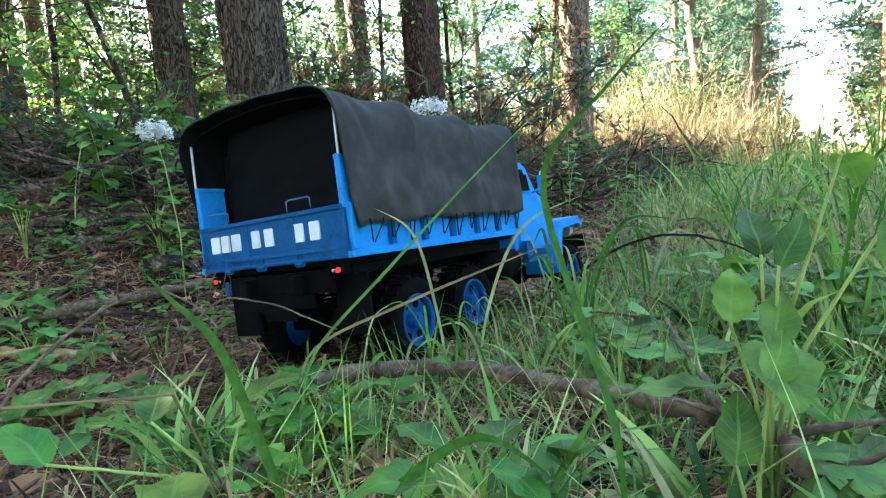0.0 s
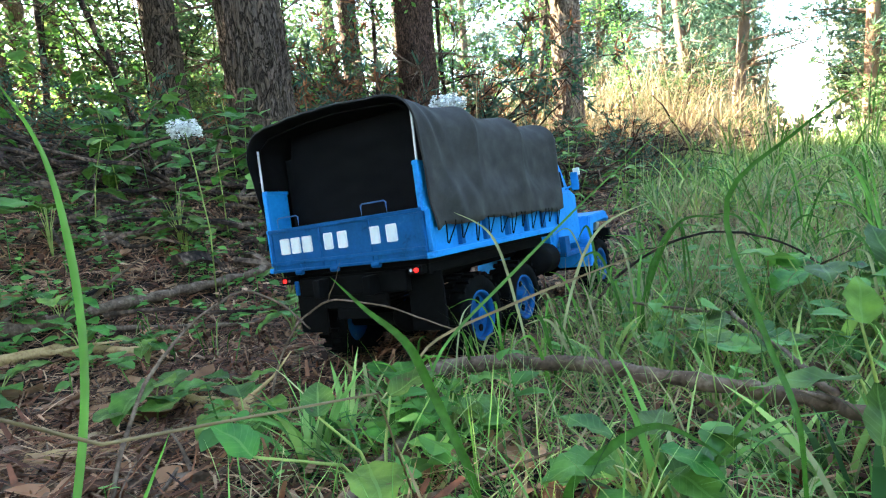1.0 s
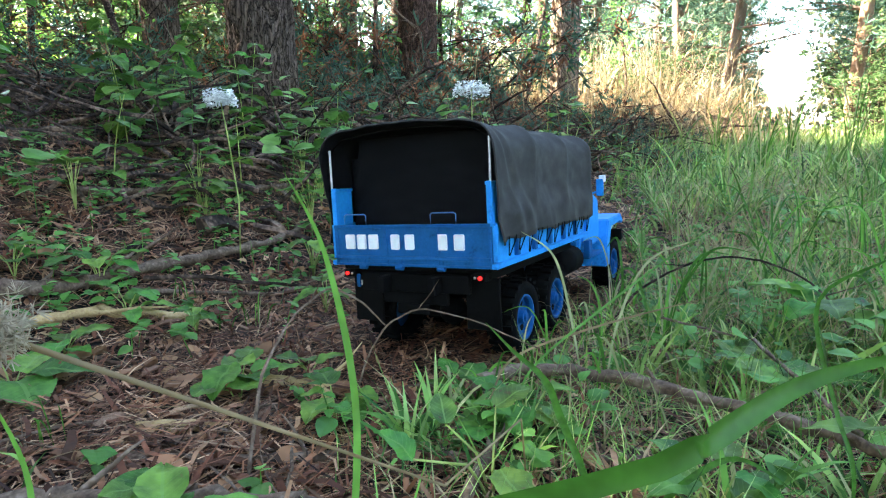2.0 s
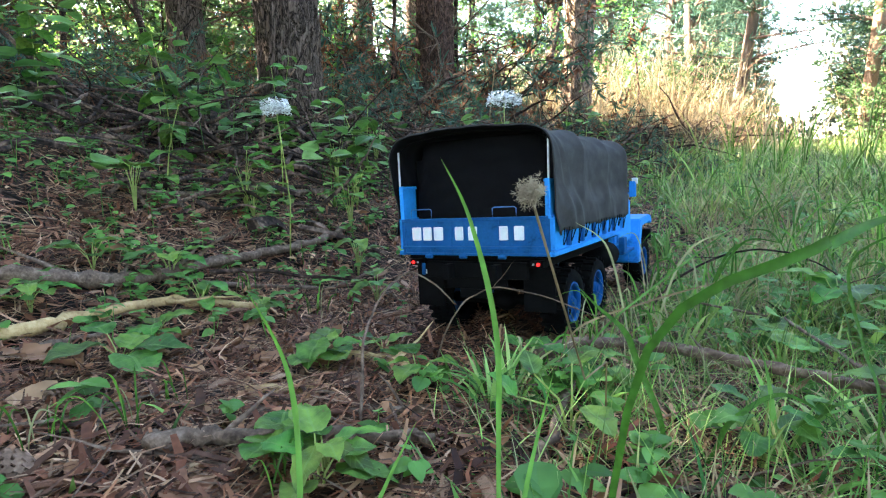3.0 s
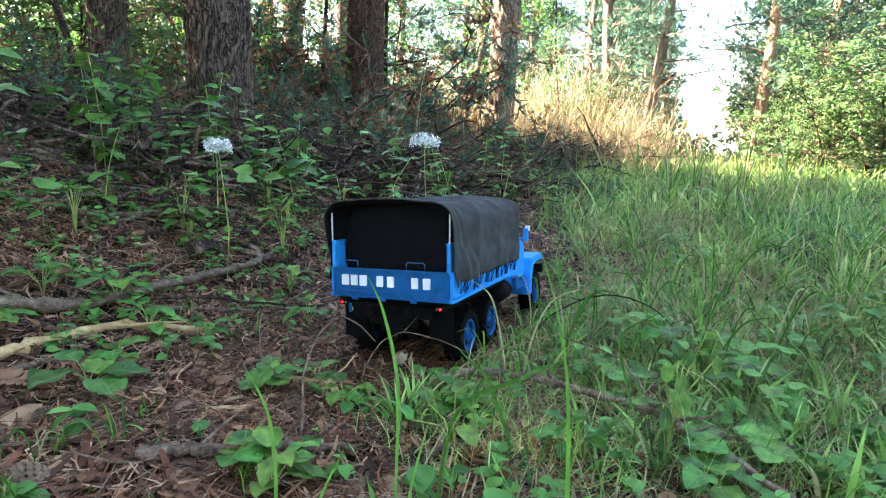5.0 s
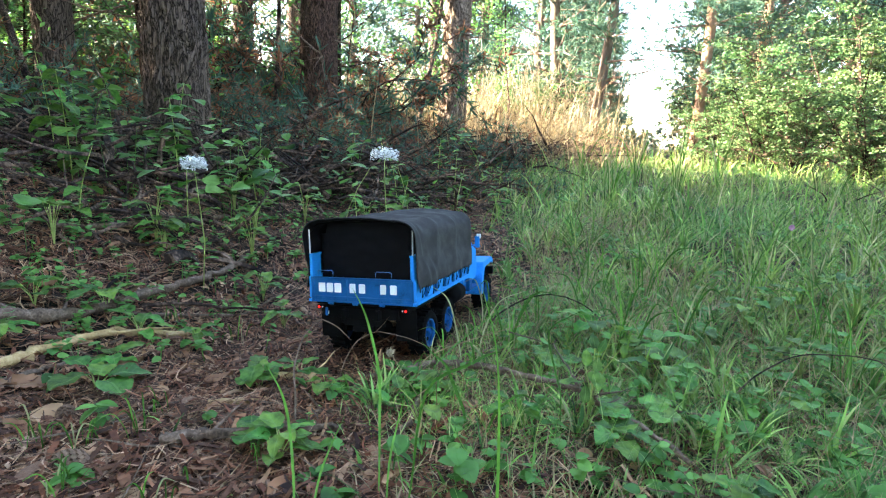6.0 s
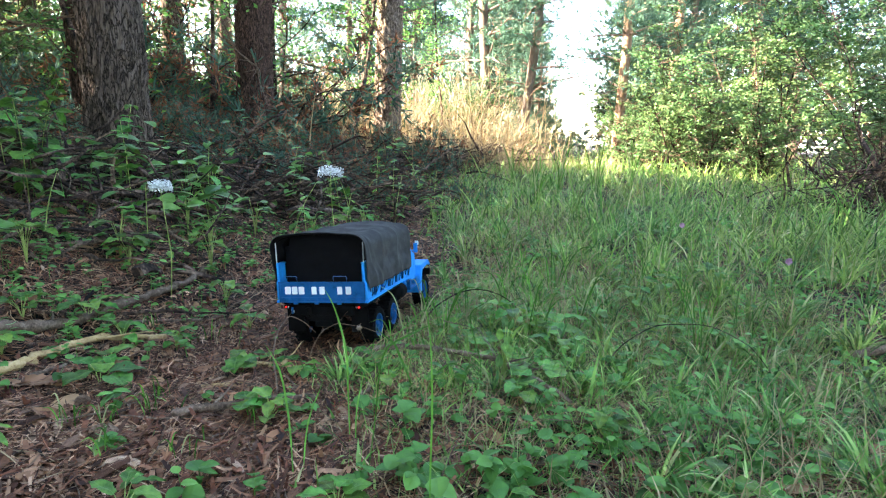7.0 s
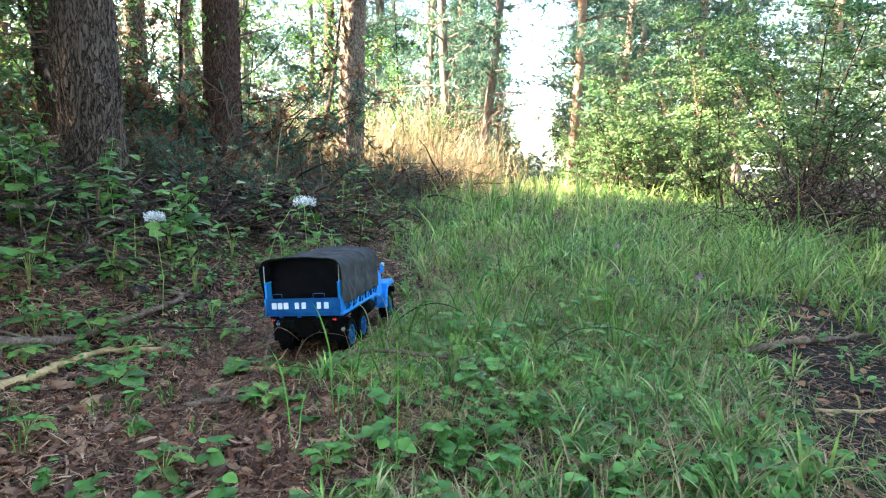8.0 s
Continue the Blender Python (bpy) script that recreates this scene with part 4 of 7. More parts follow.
far_a = tagged(pine(13, 0.22, (0.06, 0.0), 11, 1.7, 1.7, False, M_BARK_UP, 18, 0.9, 24), "slender tall pine with sparse twiggy lower branches", "pine tree", "pines farther down the lane")
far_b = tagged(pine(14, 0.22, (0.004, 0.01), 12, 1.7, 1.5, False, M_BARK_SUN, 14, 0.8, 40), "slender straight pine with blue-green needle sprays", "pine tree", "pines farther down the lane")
far_c = tagged(pine(12, 0.30, (-0.01, 0.0), 13, 1.2, 2.4, False, M_BARK_UP, 6, 0.6, 80), "full pine with low dense green boughs", "pine tree", "pines farther down the lane")
far_d = tagged(pine(14, 0.26, (0.01, 0.0), 14, 9.0, 1.4, False, M_BARK, 22, 0.7, 24), "bare-stemmed pine with thin dead lower branches", "pine tree", "pines in the wood")
# pine added for its shadow; the crown stays above the view
far_shade = tagged(pine(10.8, 0.30, (0.0, 0.01), 15, 4.6, 2.6, False, M_BARK, 6, 0.9, 85), "tall pine with a broad dense crown, added to cast shade", "pine tree", "pines in the wood")
stand(far_shade, -7.0, 2.6)
stand(far_a, -0.60, 12.3)
stand(far_b, 1.46, 11.9)
stand(far_c, -2.0, 30.0)
stand(far_d, -5.6, 8.4)
rng = np.random.default_rng(5)
SPOTS_A = [(-1.9, 20.0, 75), (-1.40, 12.4, 180), (-2.25, 14.2, 90), (3.6, 18.0, 40), (5.3, 19.0, 10), (6.6, 17.0, 200)]
SPOTS_B = [(-2.7, 22.0, 260), (-5.2, 20.0, 100), (-1.9, 17.5, 50), (3.0, 15.0, 120), (4.4, 13.6, 250), (6.9, 12.5, 75), (8.2, 15.5, 10), (3.6, 21.0, 0), (9.5, 12.0, 99), (2.5, 18.5, 200), (5.0, 16.0, 310)]
SPOTS_C = [(-9.0, 17.0, 140), (-4.9, 18.5, 200), (3.6, 27.0, 30), (-3.4, 27.0, 90), (5.5, 24.0, 140), (-7.5, 19.0, 140), (3.4, 23.0, 70), (-5.4, 23.0, 15), (7.6, 21.0, 90),
           # added pines, mostly out of view, that hold the foreground in shade
           (-7.3, -0.9, 77), (-6.9, -2.3, 123), (-6.0, -3.2, 80), (-8.6, -1.6, 240), (-10.5, -3.8, 320), (-5.4, -6.0, 45), (-11.5, -1.4, 220), (8.5, 9.0, 60), (9.0, 5.0, 160), (10.5, 7.0, 300), (5.0, -4.6, 200), (7.6, -2.6, 280), (8.4, 2.0, 330), (0.6, -6.8, 50), (-2.8, -6.4, 130), (3.2, -7.4, 210), (-1.0, -9.0, 290), (-3.6, -3.4, 15)]
SPOTS_D = [(-4.29, 2.75, 30), (-6.4, 5.2, 150), (-5.2, 6.4, 80), (-8.0, 7.0, 20), (-6.8, 11.0, 100), (-9.5, 4.0, 60), (-4.6, 13.0, 300), (-8.6, 10.0, 250), (-10.5, 7.6, 170), (-2.6, 16.0, 120)]
# added pines whose unseen crowns keep sun and sky off the lane
SPOTS_SHADE = [(-4.6, -1.6, 200), (-3.8, -4.4, 80), (-5.7, 0.9, 290), (3.9, 0.4, 30), (4.7, -2.2, 100), (2.5, -4.0, 170), (0.1, -4.8, 240), (-2.3, -2.9, 310), (-8.3, 3.9, 60)]
for src, spots in ((far_shade, SPOTS_SHADE), (far_a, SPOTS_A), (far_b, SPOTS_B), (far_c, SPOTS_C), (far_d, SPOTS_D)):
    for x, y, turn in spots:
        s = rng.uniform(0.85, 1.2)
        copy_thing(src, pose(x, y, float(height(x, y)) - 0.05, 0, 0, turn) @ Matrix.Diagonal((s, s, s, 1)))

# the first two are further unseen pines that block the sun
for x, y, turn, s, src, label in ((-12.5, 0.4, 40, 1.3, far_shade, "tall pine with a broad dense crown, added to cast shade"), (-14.5, -2.4, 190, 1.35, far_shade, "tall pine with a broad dense crown, added to cast shade"),
                                  (-0.35, 14.0, 10, 0.30, far_c, "young bluish-green conifer at the lane edge"), (-1.0, 15.6, 130, 0.36, far_c, "young bluish-green conifer at the lane edge"),
                                  (-1.7, 13.4, 250, 0.26, far_c, "young bluish-green conifer at the lane edge"), (2.1, 14.4, 70, 0.32, far_c, "young bluish-green conifer at the lane edge")):
    tagged(copy_thing(src, pose(x, y, float(height(x, y)) - 0.05, 0, 0, turn) @ Matrix.Diagonal((s, s, s, 1))), label)


# ---- shrubs ----
def shrub(h, reach, n, leaf, seed, mat, stems=7, hollow=0.25):
    """Several crooked stems with forks; leaves gather round the twigs, leaving gaps."""
    rng = np.random.default_rng(seed)
    ob = new("shrub")
    tips = []
    for k in range(stems):
        a = rng.uniform(0, 2 * np.pi)
        tilt = rng.uniform(0.05, 0.75) * reach / h * 1.6
        P, R = limb(rng.normal(scale=0.06, size=3) * np.array([1, 1, 0]), (math.cos(a) * tilt, math.sin(a) * tilt, 1), h * rng.uniform(0.7, 1.0), 0.016, rng, 12, 0.25, 0.08)
        wood = [tube(P, R, 6)]
        for i in range(2, 12):
            for _ in range(2):
                b = rng.uniform(0, 2 * np.pi)
                Q, S = limb(P[i], (math.cos(b), math.sin(b), rng.uniform(-0.1, 0.7)), rng.uniform(0.25, 0.75) * reach * 0.7, 0.006, rng, 6, 0.2, 0.1)
                wood.append(tube(Q, S, 4))
                tips += [Q[2], Q[3], Q[4], Q[5]]
        mesh_part("stem", quads("stem", *joined(wood), M_BRUSH), ob)
    tips = np.array(tips)
    spray = rng.uniform(size=len(tips)) ** 2.2
    c = tips[rng.choice(len(tips), n, p=spray / spray.sum())] + rng.normal(scale=(0.042 * reach, 0.042 * reach, 0.022 * reach), size=(n, 3))
    c = c[c[:, 2] > 0.02]
    V, F = flakes(c, leaf, rng, 0.45)
    mesh_part("crown", quads("crown", V, F, mat), ob)
    return ob


HAZEL = "green shrubs beside the lane"
sh_a = tagged(shrub(3.6, 1.6, 9500, 0.031, 21, M_BROAD), "tall leafy green deciduous shrub beside the lane", "shrub", HAZEL)
sh_b = tagged(shrub(2.6, 1.3, 8000, 0.028, 22, M_BROAD, 9), "bushy green deciduous shrub beside the lane", "shrub", HAZEL)
sh_c = tagged(shrub(1.3, 0.9, 5600, 0.022, 23, M_BROAD, 10), "low dense green shrub at the grass edge", "shrub", HAZEL)
sh_d = tagged(shrub(2.0, 1.2, 3800, 0.036, 24, M_LIME, 8), "fresh lime-green hazel shrub behind the bank, brightened as if sunlit", "shrub", "hazels behind the bank")
stand(sh_d, -7.6, 1.5)
stand(sh_a, 4.3, 7.2)
stand(sh_b, 3.3, 8.3)
stand(sh_c, 2.5, 8.0)
for src, spots in (
        (sh_d, [(-7.3, 2.5, 50), (-7.6, 3.5, 140), (-7.2, 4.5, 230), (-7.5, 5.5, 310), (-6.9, 6.6, 20), (-8.3, 0.5, 100)]),
        (sh_a, [(5.6, 6.2, 40), (6.6, 5.0, 90), (5.2, 8.8, 160), (7.0, 7.6, 220), (4.2, 11.0, 300), (-9.0, 9.0, 130), (-10.5, 6.0, 260), (8.2, 4.0, 20), (-7.8, -0.3, 250), (-7.4, 6.2, 240), (-8.4, 7.4, 330)]),
        (sh_b, [(2.6, 10.2, 60), (5.6, 4.4, 270), (2.0, 13.0, 30), (-5.6, 4.4, 75), (-5.2, 3.0, 180), (6.3, 3.0, 140)]),
        (sh_c, [(2.0, 9.2, 10), (1.7, 10.6, 120), (3.0, 7.0, 60), (3.7, 5.7, 150), (1.6, 12.0, 240), (-1.3, 9.5, 200), (-1.9, 10.6, 20), (-3.3, 7.9, 90), (-4.6, 5.4, 170), (-3.9, 4.9, 280), (2.2, 8.6, 320), (4.4, 4.6, 200), (-4.4, 0.3, 190)])):
    for x, y, turn in spots:
        s = rng.uniform(0.85, 1.2)
        copy_thing(src, pose(x, y, float(height(x, y)) - 0.03, 0, 0, turn) @ Matrix.Diagonal((s, s, s, 1)))


def sapling(seed, h):
    """A thin dark leaning stem with bare forking twigs and a few leaves."""
    rng = np.random.default_rng(seed)
    ob = new("sapling")
    P, R = limb((0, 0, -0.05), (rng.normal(scale=0.22), rng.normal(scale=0.22), 1), h, 0.028, rng, 16, 0.0, 0.05)
    mesh_part("trunk", quads("trunk", *tube(P, R, 8), M_BRUSH, True), ob)
    C = []
    for k in range(16):
        i = rng.integers(3, 15)
        a = rng.uniform(0, 2 * np.pi)
        Q, S = limb(P[i], (math.cos(a), math.sin(a), rng.uniform(0.0, 0.9)), rng.uniform(0.3, 1.1), 0.008, rng, 9, 0.1, 0.14)
        pieces = [tube(Q, S, 5)]
        for _ in range(4):
            j = rng.integers(2, 8)
            q, s = limb(Q[j], rng.normal(size=3) + np.array([0, 0, 0.3]), rng.uniform(0.15, 0.45), 0.004, rng, 6, 0.0, 0.12)
            pieces.append(tube(q, s, 4))
            C += [q[3], q[4], q[5]]
        mesh_part("branch", quads("branch", *joined(pieces), M_BRUSH), ob)
    C = np.array(C)
    c = C[rng.integers(0, len(C), 1100)] + rng.normal(scale=0.07, size=(1100, 3))
    mesh_part("crown", quads("crown", *flakes(c, 0.030, rng, 0.4), M_BANK), ob)
    return ob


SAP = "thin saplings among the pines"
sa_a = tagged(sapling(71, 3.6), "thin dark sapling with bare forking twigs", "sapling", SAP)
sa_b = tagged(sapling(72, 4.2), "thin dark leaning sapling with bare twigs", "sapling", SAP)
stand(sa_a, -2.95, 3.9)
stand(sa_b, -3.3, 3.1)
for src, spots in ((sa_a, [(-4.5, 4.6, 80), (-3.0, 5.4, 200), (-4.9, 2.0, 300), (-3.9, 6.2, 20), (-2.4, 7.8, 140), (-5.6, 3.6, 60), (-6.3, 2.2, 10), (-4.0, 1.2, 250)]),
                   (sa_b, [(-4.1, 3.6, 120), (-2.3, 6.0, 240), (-5.1, 5.3, 330), (-3.4, 2.0, 40), (-4.7, 7.4, 180), (-5.2, 0.6, 90), (-1.6, 8.6, 290), (5.4, 7.2, 100)])):
    for x, y, turn in spots:
        s = rng.uniform(0.8, 1.2)
        copy_thing(src, pose(x, y, float(height(x, y)) - 0.02, 0, 0, turn) @ Matrix.Diagonal((s, s, s, 1)))


def juniper(seed, h, reach, tufts, brown):
    """A low scraggy evergreen with many bare twigs; part of its needles are dead."""
    rng = np.random.default_rng(seed)
    ob = new("juniper_bush")
    wood, C, O = [], [], []
    for k in range(26):
        a = rng.uniform(0, 2 * np.pi)
        P, R = limb((0, 0, rng.uniform(0, 0.1)), (math.cos(a), math.sin(a), rng.uniform(0.15, 1.4)), rng.uniform(0.5, 1.0) * reach, 0.008, rng, 10, 0.5, 0.12)
        wood.append(tube(P, R, 5))
        for _ in range(5):
            i = rng.integers(3, 10)
            Q, S = limb(P[i], rng.normal(size=3) + np.array([0, 0, 0.3]), rng.uniform(0.1, 0.3) * reach, 0.003, rng, 6, 0.1, 0.12)
            wood.append(tube(Q, S, 4))
            for q in range(tufts):
                j = rng.integers(1, 6)
                C.append(Q[j] + rng.normal(scale=0.012, size=3))
                O.append((Q[5] - Q[0]) * 4)
    V, F = joined(wood)
    V[:, 2] *= h / reach
    mesh_part("twig_mass", quads("twig_mass", V, F, M_BRUSH), ob)
    C, O = np.array(C), np.array(O)
    C[:, 2] *= h / reach
    pick = rng.uniform(size=len(C)) < brown
    for nm, sel, mat in (("green_foliage", ~pick, M_PINE), ("brown_foliage", pick, M_DEAD_NEEDLE)):
        if sel.sum():
            V, F = needles(C[sel], O[sel], 0.055, 0.0042, rng, 7)
            mesh_part(nm, quads(nm, V, F, mat), ob)
    return ob


JUN = "scrub at the foot of the pines"
ju_a = tagged(juniper(31, 0.75, 0.9, 6, 0.3), "scraggy juniper with many bare twigs", "bush", JUN)
ju_b = tagged(juniper(32, 0.95, 1.0, 6, 0.45), "half dead juniper with brown needles", "bush", JUN)
stand(ju_a, -1.75, 3.0, size=0.8)
stand(ju_b, -2.5, 3.7)
for src, spots in ((ju_a, [(-1.9, 5.6, 60), (-1.2, 5.6, 120), (-3.3, 2.9, 200), (-2.9, 5.8, 300), (-3.6, 1.6, 100), (-1.4, 7.0, 20), (-4.2, 3.9, 10), (-1.6, 2.5, 99), (-1.5, 3.5, 210), (-2.0, 2.6, 280), (-2.7, 1.3, 70), (-2.9, 0.6, 20)]),
                   (ju_b, [(-2.1, 4.6, 50), (-3.2, 4.2, 140), (-3.1, 2.4, 230), (-3.9, 2.6, 10), (-2.3, 5.2, 330), (-1.9, 3.3, 80), (-2.6, 2.7, 190), (-3.4, 0.9, 300), (-1.2, 6.2, 45)])):
    for x, y, turn in spots:
        s = rng.uniform(0.8, 1.2)
        copy_thing(src, pose(x, y, float(height(x, y)) - 0.02, 0, 0, turn) @ Matrix.Diagonal((s, s, s, 1)))


for src, spots in ((ju_a, [(-4.4, 5.2, 75, 2.8), (-3.7, 6.4, 260, 2.8), (-5.0, 4.2, 190, 2.6)]), (ju_a, [(-2.9, -0.2, 160, 1.4), (-0.95, 8.3, 50, 1.1), (-1.9, 8.1, 150, 1.3), (-0.35, 9.4, 260, 1.0)]), (ju_b, [(-3.5, 4.6, 45, 2.4), (-3.2, 5.8, 220, 2.4), (-4.1, 4.2, 300, 2.2), (-5.3, 5.8, 10, 2.8)])):
    for x, y, turn, s in spots:
        tagged(copy_thing(src, pose(x, y, float(height(x, y)) - 0.04, 0, 0, turn) @ Matrix.Diagonal((s, s, s, 1))), "scraggy evergreen with dead brown twigs under the pines")


def brush(seed, n, spread, up, r=0.0095):
    """A tangle of dead branches: nobody could count them."""
    rng = np.random.default_rng(seed)
    pieces = []
    for k in range(n):
        p = rng.normal(scale=spread * 0.4, size=3) * np.array([1, 1, 0]) + np.array([0, 0, rng.uniform(0, up * 0.4)])
        a = rng.uniform(0, 2 * np.pi)
        P, R = limb(p, (math.cos(a), math.sin(a), rng.uniform(-0.1, 0.9) * up / spread * 1.5), rng.uniform(0.3, 0.9) * spread, r * rng.uniform(0.4, 1.2) * (2.3 if k % 9 == 0 else 1), rng, 10, 0.6, 0.14)
        P[:, 2] = np.maximum(P[:, 2], 0.0)
        pieces.append(tube(P, R, 5))
    return joined(pieces)


def lay(V, x, y):
    V = V.copy()
    V[:, 0] += x
    V[:, 1] += y
    V[:, 2] += height(V[:, 0], V[:, 1])
    return V


DEAD = "tangle of dead twigs and fallen branches under the pines"
for x, y, seed, n, spread, up, label in ((2.9, 3.6, 41, 300, 0.85, 1.0, "tangled heap of dead grey-brown branches at the grass edge"), (3.8, 3.9, 56, 240, 0.9, 1.0, "tangled heap of dead grey-brown branches at the grass edge"),
                                         (-2.0, 2.7, 42, 110, 1.0, 0.5, DEAD), (-2.9, 3.0, 43, 120, 1.1, 0.6, DEAD), (-1.3, 2.4, 44, 110, 0.9, 0.34, DEAD), (-1.4, 4.4, 45, 100, 0.9, 0.5, DEAD),
                                         (-2.4, 1.5, 47, 110, 1.0, 0.34, DEAD), (-1.9, 1.9, 48, 70, 0.9, 0.4, DEAD), (-3.3, 1.6, 49, 120, 1.0, 0.45, DEAD),
                                         (-1.6, 2.3, 61, 130, 0.9, 0.55, DEAD), (-2.4, 1.1, 62, 110, 0.9, 0.4, DEAD), (-1.15, 3.2, 63, 60, 0.8, 0.4, DEAD), (-1.85, 1.05, 64, 120, 0.8, 0.34, DEAD), (-1.5, 1.5, 65, 120, 0.8, 0.34, DEAD), (-1.15, 1.75, 66, 45, 0.7, 0.26, DEAD), (-1.3, 0.55, 67, 60, 0.7, 0.16, DEAD), (-1.0, 2.3, 68, 100, 0.7, 0.3, DEAD), (-2.6, 0.5, 51, 70, 1.0, 0.25, DEAD), (-1.4, 1.3, 52, 34, 0.8, 0.14, DEAD), (-1.2, 6.0, 53, 200, 0.9, 0.6, DEAD), (-0.6, 7.2, 54, 220, 0.9, 0.8, "heap of pale sunlit dry branches and stalks")):
    V, F = brush(seed, n, spread, up, 0.0065 if seed in (41, 54, 56) else 0.0095)
    tagged(new("brushwood", quads("brushwood", lay(V, x, y), F, M_TWIG if seed == 54 else M_BRUSH)), label, "brushwood", kind="stuff")


def broom(seed, h, n):
    """A dry shrub of many thin pale arching stems that fan out from its foot."""
    r = np.random.default_rng(seed)
    ob = new("dry_broom")
    root = np.column_stack([r.normal(scale=0.14, size=(n, 2)), np.full(n, -0.02)])
    head = r.uniform(0, 2 * np.pi, n)
    L, lean, curl = h * r.uniform(0.45, 1.15, n), r.uniform(0.0, 0.7, n), r.uniform(0.2, 1.7, n)
    V, F = strips(root, L, r.uniform(0.008, 0.016, n), head, lean, curl, 7, r.normal(scale=0.8, size=n))
    tagged(mesh_part("stem_mass", quads("stem_mass", V, F, M_STRAW), ob), kind="stuff")
    tips = V.reshape(n, 16, 3)[:, 7:15, :].reshape(-1, 3)
    k = 5 * n
    at = tips[r.integers(0, len(tips), k)]
    V, F = strips(at, r.uniform(0.1, 0.35, k), r.uniform(0.004, 0.008, k), r.uniform(0, 2 * np.pi, k), r.uniform(0.1, 1.5, k), r.uniform(0, 1.0, k), 3, r.normal(scale=0.8, size=k))
    tagged(mesh_part("twig_mass", quads("twig_mass", V, F, M_STRAW), ob), kind="stuff")
    return tagged(ob, "dry pale golden broom with arching stems beside the lane", "shrub", "dry broom beside the lane")


br = broom(81, 1.7, 130)
stand(br, -1.35, 8.9)
for x, y, turn, s in ((-0.75, 9.6, 60, 0.8), (-2.2, 9.3, 140, 1.1), (-3.1, 8.6, 220, 1.0), (-1.6, 10.6, 300, 1.2), (-0.55, 8.3, 20, 0.55), (-3.0, 10.8, 100, 1.25), (-4.4, 9.8, 190, 1.1), (-1.0, 7.6, 250, 0.5)):
    copy_thing(br, pose(x, y, float(height(x, y)) - 0.03, 0, 0, turn) @ Matrix.Diagonal((s, s, s, 1)))


def far_woods():
    """Leafy distance all round, with gaps, open where the lane runs out."""
    rng = np.random.default_rng(51)
    n = 260000
    az = np.where(rng.uniform(size=n) < 0.75, rng.uniform(-0.9, 1.6, n), rng.uniform(-np.pi, np.pi, n))
    r = rng.uniform(24, 60, n)
    z = rng.uniform(0, 1, n) ** 1.15 * 11
    lump = np.sin(az * 23 + z * 0.9) + np.sin(az * 41 - z * 0.7 + 1) + np.sin(z * 2.3 + az * 60) * 0.7
    deg = np.degrees(az)
    gap = np.abs(deg + 1.0) / 3.0 + 0.16 * np.sin(z * 3.1 + 1) + 0.12 * np.sin(z * 7.3 + deg * 4) > 0.72
    top = 4.6 + 8.5 * np.clip(np.abs(deg - 5) / 30.0, 0.05, 1)
    keep = (lump > rng.normal(scale=0.5, size=n) - 0.7 - 0.35 * np.clip((deg - 8) / 15, 0, 1)) & (rng.uniform(size=n) < np.maximum(gap, z < 0.8)) & (z < top) & ((rng.uniform(size=n) < 0.7) | (deg < 3) | (deg > 27) | (z < 1.0))
    az, r, z = az[keep], r[keep], z[keep]
    m = 50000
    az2, r2 = rng.uniform(-np.pi, np.pi, m), rng.uniform(22, 30, m)
    z2 = rng.uniform(-0.4, 2.2, m)
    low = z2 < 0.9 + 0.5 * np.clip(np.abs(np.degrees(az2) + 1.0) - 0.8, 0, 3) + 0.15 * np.sin(np.degrees(az2) * 5)
    az, r, z = np.concatenate([az, az2[low]]), np.concatenate([r, r2[low]]), np.concatenate([z, z2[low]])
    c = np.stack([-r * np.sin(az), r * np.cos(az), z + 0.2], -1)
    V, F = flakes(c, 0.16, rng, 0.3)
    tagged(new("distant_woods", quads("distant_woods", V, F, M_FAR)), "far green forest edge with gaps of bright sky", "forest", kind="stuff")


far_woods()


# ---- ground cover ----
def scatter(n, a, far, rng, left=100, right=62, cx=0.45, cy=-0.95):
    """Places that thin out with distance, most of them along the lane ahead."""
    u = rng.uniform(0, math.log(1 + (far / a) ** 2), n)
    r = a * np.sqrt(np.exp(u) - 1)
    th = np.radians(np.where(rng.uniform(size=n) < 0.8, rng.uniform(-right, left, n) + rng.normal(scale=24, size=n) * (rng.uniform(size=n) < 0.6), rng.uniform(-180, 180, n)))
    x, y = cx - r * np.sin(th), cy + r * np.cos(th)
    return x, y, r


def off_truck(x, y, m=0.0):
    return ~((np.abs(x) < 0.125 + m) & (y > -0.03 - m) & (y < 0.68 + m))


def grounded(x, y, dz=-0.003):
    return np.stack([x, y, height(x, y) + dz], -1)


rng = np.random.default_rng(61)


